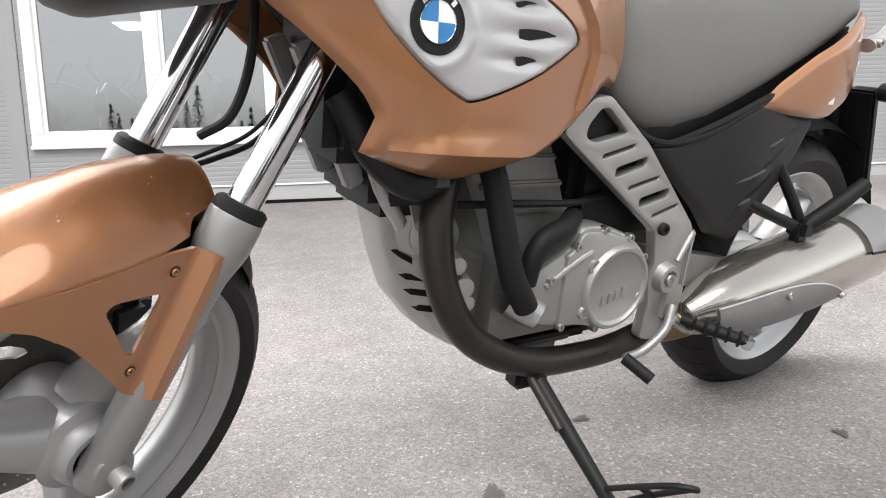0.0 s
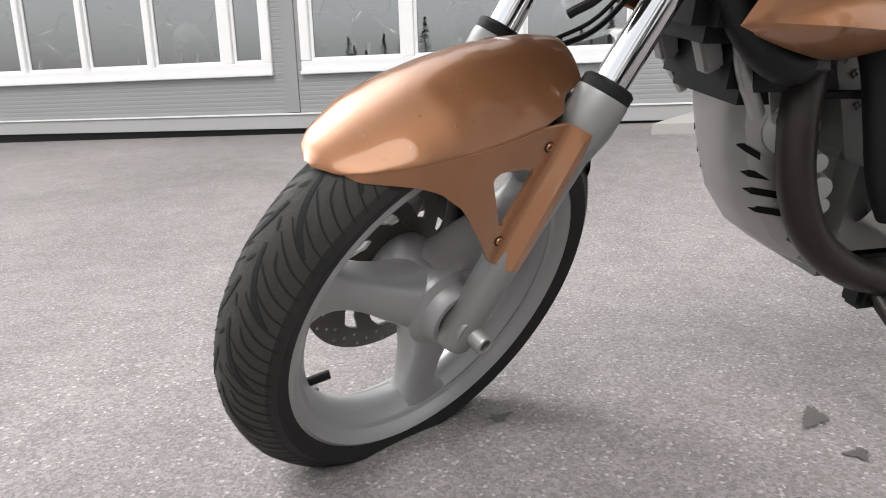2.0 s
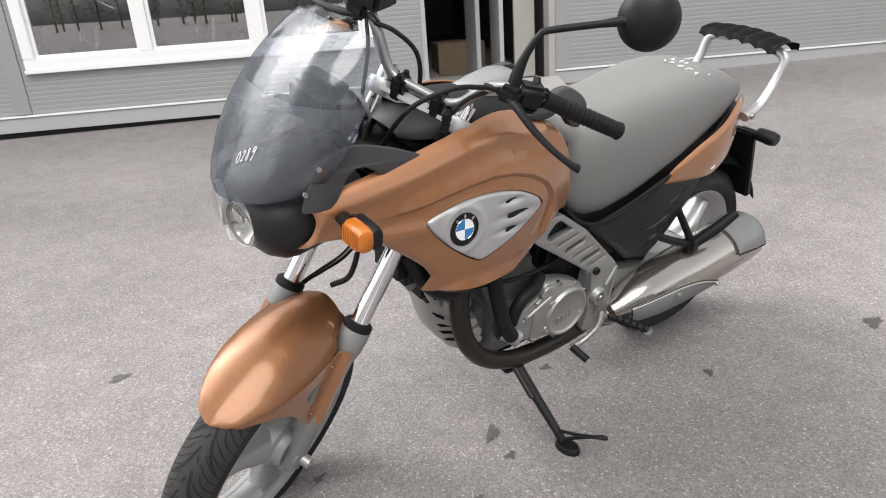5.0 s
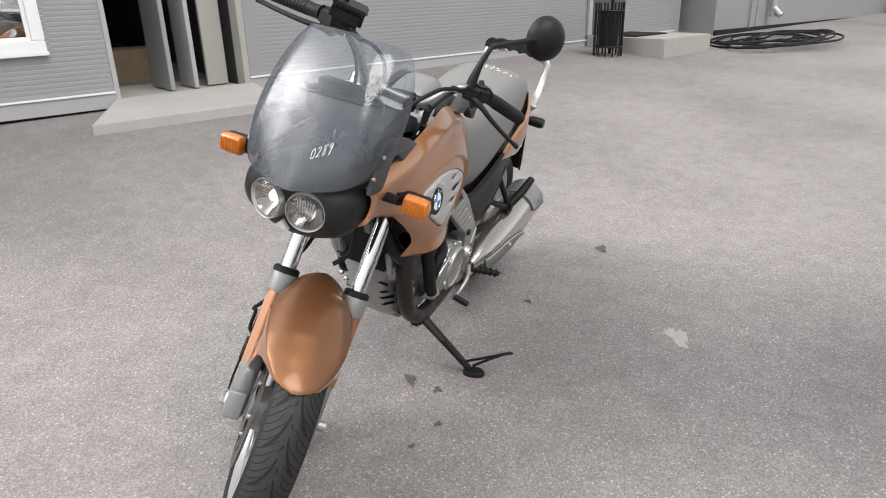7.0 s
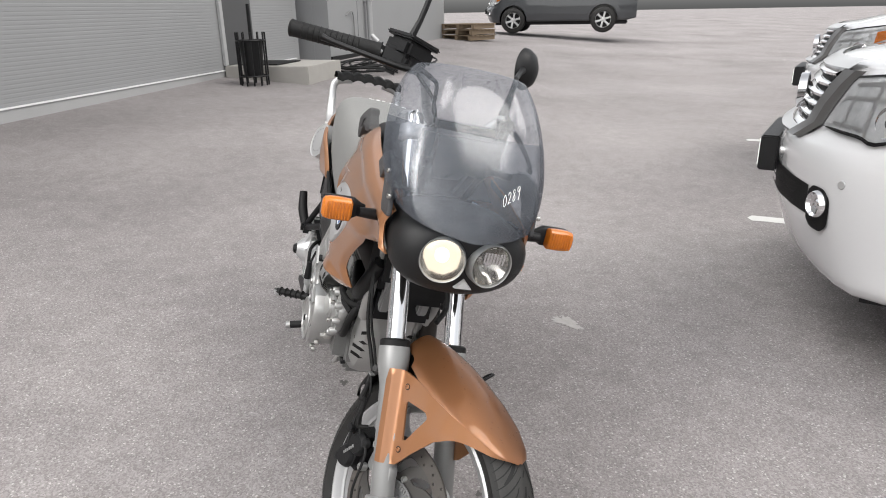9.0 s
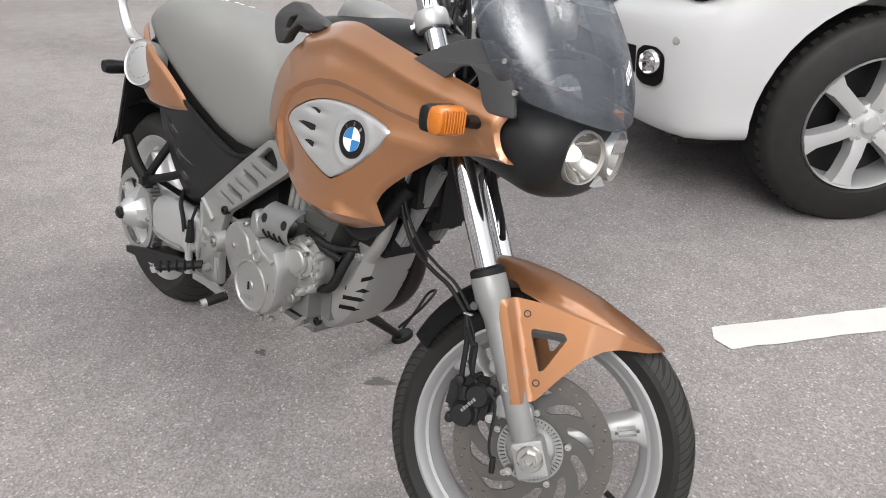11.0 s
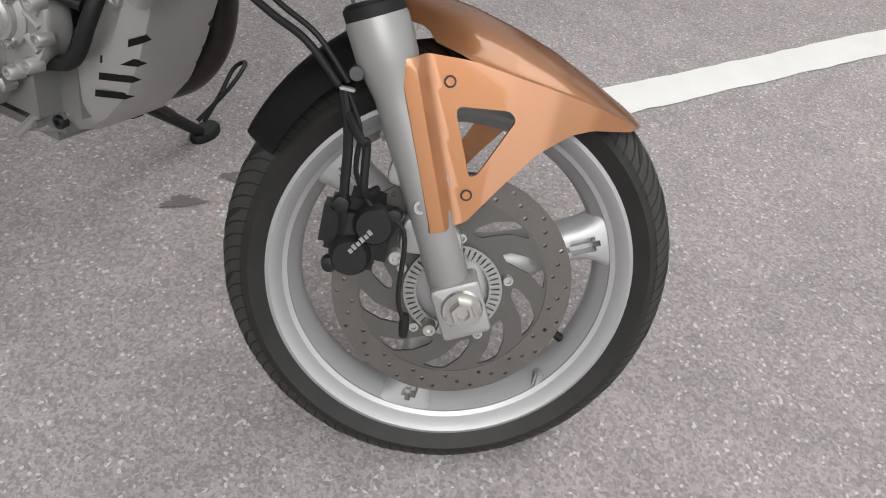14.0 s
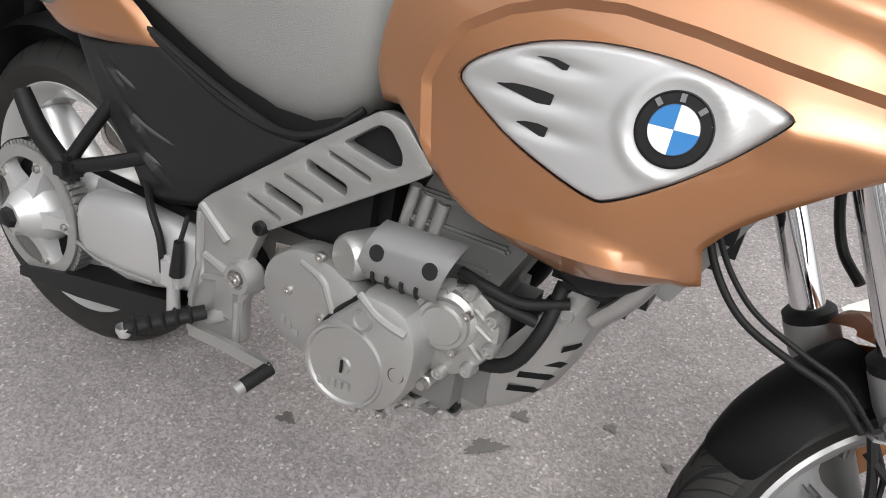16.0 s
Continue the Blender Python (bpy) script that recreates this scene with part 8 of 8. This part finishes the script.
def screen():
    """Smoked screen: solid tint below, clearer top edge."""
    tk = np.array((0, 0.15, 0.4, 0.7, 1))
    fx, fz = np.polyfit(tk, (0.738, 0.727, 0.692, 0.628, 0.545), 3), np.polyfit(tk, (0.846, 0.888, 0.968, 1.062, 1.137), 3)
    fw = np.polyfit((0, 0.12, 0.35, 0.6, 0.85, 1), (0.138, 0.152, 0.163, 0.158, 0.138, 0.118), 4)
    fb = np.polyfit((0, 0.3, 0.6, 1), (0.120, 0.128, 0.118, 0.050), 3)

    def at(t, u):
        """A point of the screen, t up it and u across."""
        ridge = 0.005 * math.exp(-((abs(u) - 0.62 + 0.25 * t) / 0.07) ** 2) + 0.003 * math.exp(-((abs(u) - 0.05 - 0.30 * t) / 0.08) ** 2) * max(0.0, 1 - t / 0.62)
        return Vector((np.polyval(fx, t) - np.polyval(fb, t) * abs(u) ** 2.2 + ridge, np.polyval(fw, t) * math.sin(u * math.pi / 2 * 0.96), np.polyval(fz, t) + (0.038 - 0.09 * t + 0.035 * t * t) * abs(u) ** (1.25 + 0.75 * t)))

    def row(t):
        return [at(t, u) for u in np.linspace(-1, 1, 41)]
    s = bpart("windscreen", sheet([row(t) for t in np.linspace(0, 0.58, 24)], 0.003), smoke, label="smoked wind deflector screen with a chalked number")
    bpart("clear_edge", sheet([row(t) for t in np.linspace(0.582, 1.0, 17)], 0.003), smoke_clear, s, "clearer upper edge")
    for sd in (-1, 1):
        for px, py, pz in ((0.622, 0.150, 0.930), (0.646, 0.146, 0.888)):
            bpart("screen_screw", bolt((px, sd * (py + 0.004), pz), 0.0048, (0.25, sd, 0.1), 0.003), steel, s)
        # black side wing that carries the screen
        wing = rounded([(0.650, 0.850), (0.640, 0.895), (0.626, 0.932), (0.598, 0.950), (0.556, 0.957), (0.520, 0.950), (0.468, 0.934), (0.402, 0.907), (0.408, 0.890), (0.470, 0.879), (0.494, 0.889), (0.526, 0.911), (0.548, 0.914), (0.566, 0.902), (0.585, 0.862), (0.600, 0.848)], 0.006, 3)
        bm = side_plate(wing, 0.0, (), 0.010, 0.003)
        for v in bm.verts:
            v.co.y = sd * (np.interp(v.co.x, (0.40, 0.52, 0.60, 0.67), (0.130, 0.140, 0.146, 0.142)) + v.co.y)
        bpart("screen_wing", bm, wing_grey, s, "weathered grey screen bracket wing")
    # chalked lot number, thin slanted strokes
    digits = ([(0.5, 1), (0.15, 0.8), (0.05, 0.4), (0.3, 0.02), (0.7, 0.15), (0.8, 0.6), (0.5, 1)], [(0.1, 0.8), (0.4, 1), (0.75, 0.8), (0.5, 0.4), (0.1, 0.03), (0.45, 0.1), (0.9, 0.05)],
              [(0.75, 0.85), (0.4, 1), (0.2, 0.78), (0.6, 0.5), (0.65, 0.12), (0.3, 0.02), (0.2, 0.3), (0.7, 0.75)], [(0.75, 0.75), (0.4, 0.55), (0.15, 0.8), (0.45, 1), (0.8, 0.85), (0.7, 0.4), (0.45, -0.15)])
    bm = []
    for k, dg in enumerate(digits):
        line = []
        for px, pz, _ in smooth_path([(a, b, 0) for a, b in dg], 4):
            du, dv = 0.0108 * (k + 0.85 * px - 2) + 0.006 * pz, 0.0175 * (pz - 0.5)
            yy, zz = 0.058 + 0.86 * du - 0.30 * dv, 0.934 + 0.51 * du + 0.95 * dv
            t = 0.3
            for step in range(8):
                u = math.asin(max(-1, min(1, yy / np.polyval(fw, t)))) / (math.pi / 2 * 0.96)
                t += (zz - at(t, u).z) / 0.30
            p = at(t, u)
            line.append((p.x + 0.0032, p.y, p.z))
        bm.append(tube(line, 0.0005, 5, 1))
    bpart("chalk_number", join(*bm), white_mark, s, "white chalked number")
    # instrument pod seen through the screen
    i = bpart("instrument_pod", box((0.49, -0.085, 0.93), (0.57, 0.085, 1.03), 0.025), black_plastic, label="black instrument pod")
    bpart("dial", lathe([(0, 0.004), (0.036, 0.004), (0.040, 0.008), (0.043, 0)], 32, (0.488, -0.03, 0.985), (-0.9, 0, 0.4)), fork_grey, i)
    bpart("dial", lathe([(0, 0.004), (0.026, 0.004), (0.030, 0.008), (0.032, 0)], 32, (0.489, 0.045, 0.985), (-0.9, 0, 0.4)), fork_grey, i)
    bpart("pod_bracket", join(tube([(0.46, 0.05, 0.86), (0.54, 0.06, 0.94), (0.60, 0.09, 0.95)], 0.008, 8, 4), tube([(0.46, -0.05, 0.86), (0.54, -0.06, 0.94), (0.60, -0.09, 0.95)], 0.008, 8, 4)), black_plastic, i)
    return s


screen()


def bars():
    """Handlebar with grips, levers, cables and one mirror, turned with the fork."""
    def lift(p, sd):
        return (p[0], sd * p[1], p[2] + (0.018 * min(1.0, max(0.0, (p[1] - 0.06) / 0.1)) + 0.10 * max(0.0, p[1] - 0.2) if sd < 0 else 0.0))
    half = [(0.163, 0.355, 1.016), (0.235, 0.275, 1.045), (0.285, 0.215, 1.060), (0.320, 0.162, 1.068), (0.336, 0.124, 1.052), (0.338, 0.088, 1.006), (0.338, 0.062, 0.990), (0.338, 0.03, 0.987)]
    b = fpart("handlebar", tube([lift(p, 1) for p in half] + [lift(p, -1) for p in half[::-1]], 0.0108, 12, 5), bar_grey, label="satin grey handlebar with black grips and levers")
    for sd in (1, -1):
        fpart("fork_cap", lathe([(0, 0.040), (0.012, 0.040), (0.013, 0.034), (0.0205, 0.033), (0.0215, 0.028), (0.0215, -0.02)], 28, fork_at(0.800, sd * 0.089), FS), chrome, b, "chrome fork cap")
        fpart("fork_clamp", lathe([(0.0215, 0.016), (0.030, 0.014), (0.032, 0.008), (0.032, -0.014), (0.029, -0.018), (0.0215, -0.018)], 32, fork_at(0.790, sd * 0.089), FS, True), silver, b, "silver fork clamp")
        fpart("bar_mount", join(box((0.318, sd * 0.045 - 0.014, 0.952), (0.360, sd * 0.045 + 0.014, 1.000), 0.006), bolt((0.326, sd * 0.045, 1.000), 0.006, (0, 0, 1)), bolt((0.352, sd * 0.045, 1.000), 0.006, (0, 0, 1))), black_plastic, b, "black bar mount")
        a, e = Vector(lift((0.283, 0.218, 1.060), sd)), Vector(lift((0.160, 0.359, 1.013), sd))
        ax = (a - e).normalized()
        g = fpart("grip", tube([e - ax * 0.004, e, e + ax * 0.012, e.lerp(a, 0.5), a - ax * 0.012, a], (0.013, 0.0185, 0.0170, 0.0162, 0.0165, 0.0200), 18, 4), rubber, b, "ribbed black rubber grip")
        for i in range(11):
            fpart("grip_rib", lathe([(0.0160, -0.002), (0.0178, 0), (0.0160, 0.002)], 14, e.lerp(a, 0.13 + 0.062 * i), ax), rubber, g)
        c = Vector(lift((0.300, 0.196, 1.062), sd))
        turn = Matrix.Translation(c) @ Matrix.Rotation(sd * radians(41), 4, "Z")
        bm = join(box((-0.021, -0.030, -0.024), (0.021, 0.030, 0.022), 0.010, 3), box((-0.018, -0.012, -0.034), (0.016, 0.022, -0.018), 0.007), tube([(-0.014, 0.012, 0.018), (-0.020, 0.012, 0.027)], (0.009, 0.007), 10, 1))
        bmesh.ops.transform(bm, matrix=turn, verts=bm.verts)
        sw = fpart("switch_block", bm, black_plastic, b, "black switch block")
        for dx, dy, dz, mt in ((-0.0215, 0.018, 0.004, fork_grey), (-0.0215, -0.004, 0.010, dark_plastic), (-0.0215, -0.008, -0.010, dark_plastic)):
            bm = box((dx - 0.004, dy - 0.008, dz - 0.005), (dx + 0.004, dy + 0.008, dz + 0.005), 0.002)
            bmesh.ops.transform(bm, matrix=turn, verts=bm.verts)
            fpart("switch", bm, mt, sw)
        fpart("lever", tube([lift(p, sd) for p in (((0.338, 0.172, 1.058), (0.349, 0.205, 1.046), (0.352, 0.240, 1.028), (0.346, 0.285, 1.007), (0.333, 0.322, 0.991), (0.322, 0.338, 0.984)) if sd > 0 else ((0.338, 0.172, 1.054), (0.345, 0.205, 1.046), (0.340, 0.250, 1.036), (0.322, 0.300, 1.026), (0.300, 0.345, 1.018), (0.290, 0.362, 1.016)))], (0.012, 0.010, 0.0085, 0.0075, 0.0075, 0.010), 12, 6, flat=0.7), black_plastic, b, "black hand lever")
        c = Vector(lift((0.332, 0.170, 1.062), sd))
        fpart("lever_perch", join(box(c - Vector((0.018, 0.024, 0.016)), c + Vector((0.018, 0.020, 0.014)), 0.008), tube([c + Vector((0, -sd * 0.02, 0)), c + Vector((0.012, -sd * 0.05, -0.004))], (0.008, 0.006), 10, 1)), black_plastic, b)
    r = fpart("brake_reservoir", box((0.262, -0.205, 1.086), (0.345, -0.128, 1.126), 0.009), black_plastic, b, "black brake fluid reservoir")
    fpart("reservoir_cap", box((0.258, -0.209, 1.124), (0.349, -0.124, 1.134), 0.004), dark_plastic, r)
    # mirror on the left; its stem rises from the switch block and sweeps out
    m = bpart("mirror", tube([(0.240, 0.180, 1.020), (0.237, 0.182, 1.050), (0.228, 0.190, 1.090), (0.212, 0.200, 1.124), (0.195, 0.207, 1.133), (0.11, 0.246, 1.147), (0.06, 0.270, 1.155)], (0.014, 0.012, 0.0075, 0.0065, 0.0065, 0.0070, 0.011), 10, 6), black_plastic, label="round black rear-view mirror")
    ax = Vector((0.69, 0.71, 0.10)).normalized()
    bpart("mirror_head", lathe([(0, 0.034), (0.025, 0.031), (0.043, 0.022), (0.054, 0.008), (0.057, -0.003), (0.054, -0.006)], 40, (0.029, 0.286, 1.158), ax), black_plastic, m, "round black mirror shell")
    bpart("mirror_glass", lathe([(0, -0.005), (0.054, -0.005)], 40, (0.029, 0.286, 1.158), ax), chrome, m)
    fpart("mirror_stub", tube([(0.305, -0.185, 1.09), (0.312, -0.178, 1.17), (0.312, -0.180, 1.25)], (0.010, 0.006, 0.006), 8, 3), black_plastic, b, "bare right mirror stem")
    # cables and hoses from the levers down to the headstock
    for pts, rad in (([(0.345, 0.125, 1.058), (0.395, 0.085, 1.052), (0.438, 0.035, 1.005), (0.445, 0.005, 0.93), (0.43, -0.01, 0.86)], 0.0048), ([(0.340, 0.13, 1.050), (0.372, 0.105, 1.030), (0.385, 0.085, 0.98), (0.39, 0.075, 0.90)], 0.004),
                     ([(0.345, -0.125, 1.075), (0.330, -0.085, 1.070), (0.300, -0.045, 1.035), (0.295, -0.025, 0.97), (0.33, -0.02, 0.89)], 0.0048), ([(0.335, -0.15, 1.070), (0.375, -0.11, 1.03), (0.40, -0.09, 0.96), (0.41, -0.07, 0.87)], 0.004)):
        fpart("cable", tube(pts, rad, 8, 6), rubber, b, "black control cable")
    fpart("cable_gaiter", lathe([(0.004, -0.026), (0.009, -0.024), (0.0075, -0.018), (0.0095, -0.012), (0.008, -0.006), (0.010, 0.0), (0.0085, 0.006), (0.0105, 0.012), (0.005, 0.024)], 16, (0.385, 0.085, 0.985), (0.05, -0.1, 1)), rubber, b, "ribbed rubber gaiter")
    # cables and lead below the cowl, seen between the legs
    bpart("loom", tube([(0.47, 0.02, 0.80), (0.48, 0.045, 0.70), (0.505, 0.055, 0.63), (0.535, 0.03, 0.60)], 0.006, 8, 5), rubber, label="black loom between the fork legs")
    bpart("inner_cowl", join(box((0.44, -0.10, 0.755), (0.56, 0.10, 0.83), 0.03)), black_plastic, label="black inner cowl")
    return b


bars()


# ---- far trees that the windows mirror ----
def tree(x, y, h, seed):
    rnd = random.Random(seed)
    t = thing("tree", "tall dark spruce at the edge of the yard", "tree", pose(x, y, 0), group="far spruces")
    part("trunk", tube([(0, 0, 0), (0.05, 0, h * 0.5), (0, 0, h * 0.97)], (0.16, 0.10, 0.02), 7, 2), bark, t)
    bm = bmesh.new()
    for i in range(int(h * 55)):
        k = rnd.random() ** 0.8
        z = h * (0.12 + 0.88 * k)
        r = (1 - k) * h * 0.2 * (0.35 + 0.65 * rnd.random()) + 0.05
        a = rnd.uniform(0, 6.283)
        c = Vector((r * math.cos(a), r * math.sin(a), z - 0.15 * r))
        s = rnd.uniform(0.12, 0.34)
        d = Vector((math.cos(a), math.sin(a), -0.35))
        e = Vector((-math.sin(a), math.cos(a), rnd.uniform(-0.3, 0.3)))
        bm.faces.new([bm.verts.new(p) for p in (c - d * s, c + e * s * 0.5, c + d * s, c - e * s * 0.5)])
    part("crown", bm, leaf_green, t, smooth=0)
    return t


rt = random.Random(11)
for i in range(60):
    tree(-75 + 2.6 * i + rt.uniform(-1.2, 1.2), 84 + rt.uniform(-5, 8) - 0.3 * i, rt.uniform(7.0, 12.5), 100 + i)
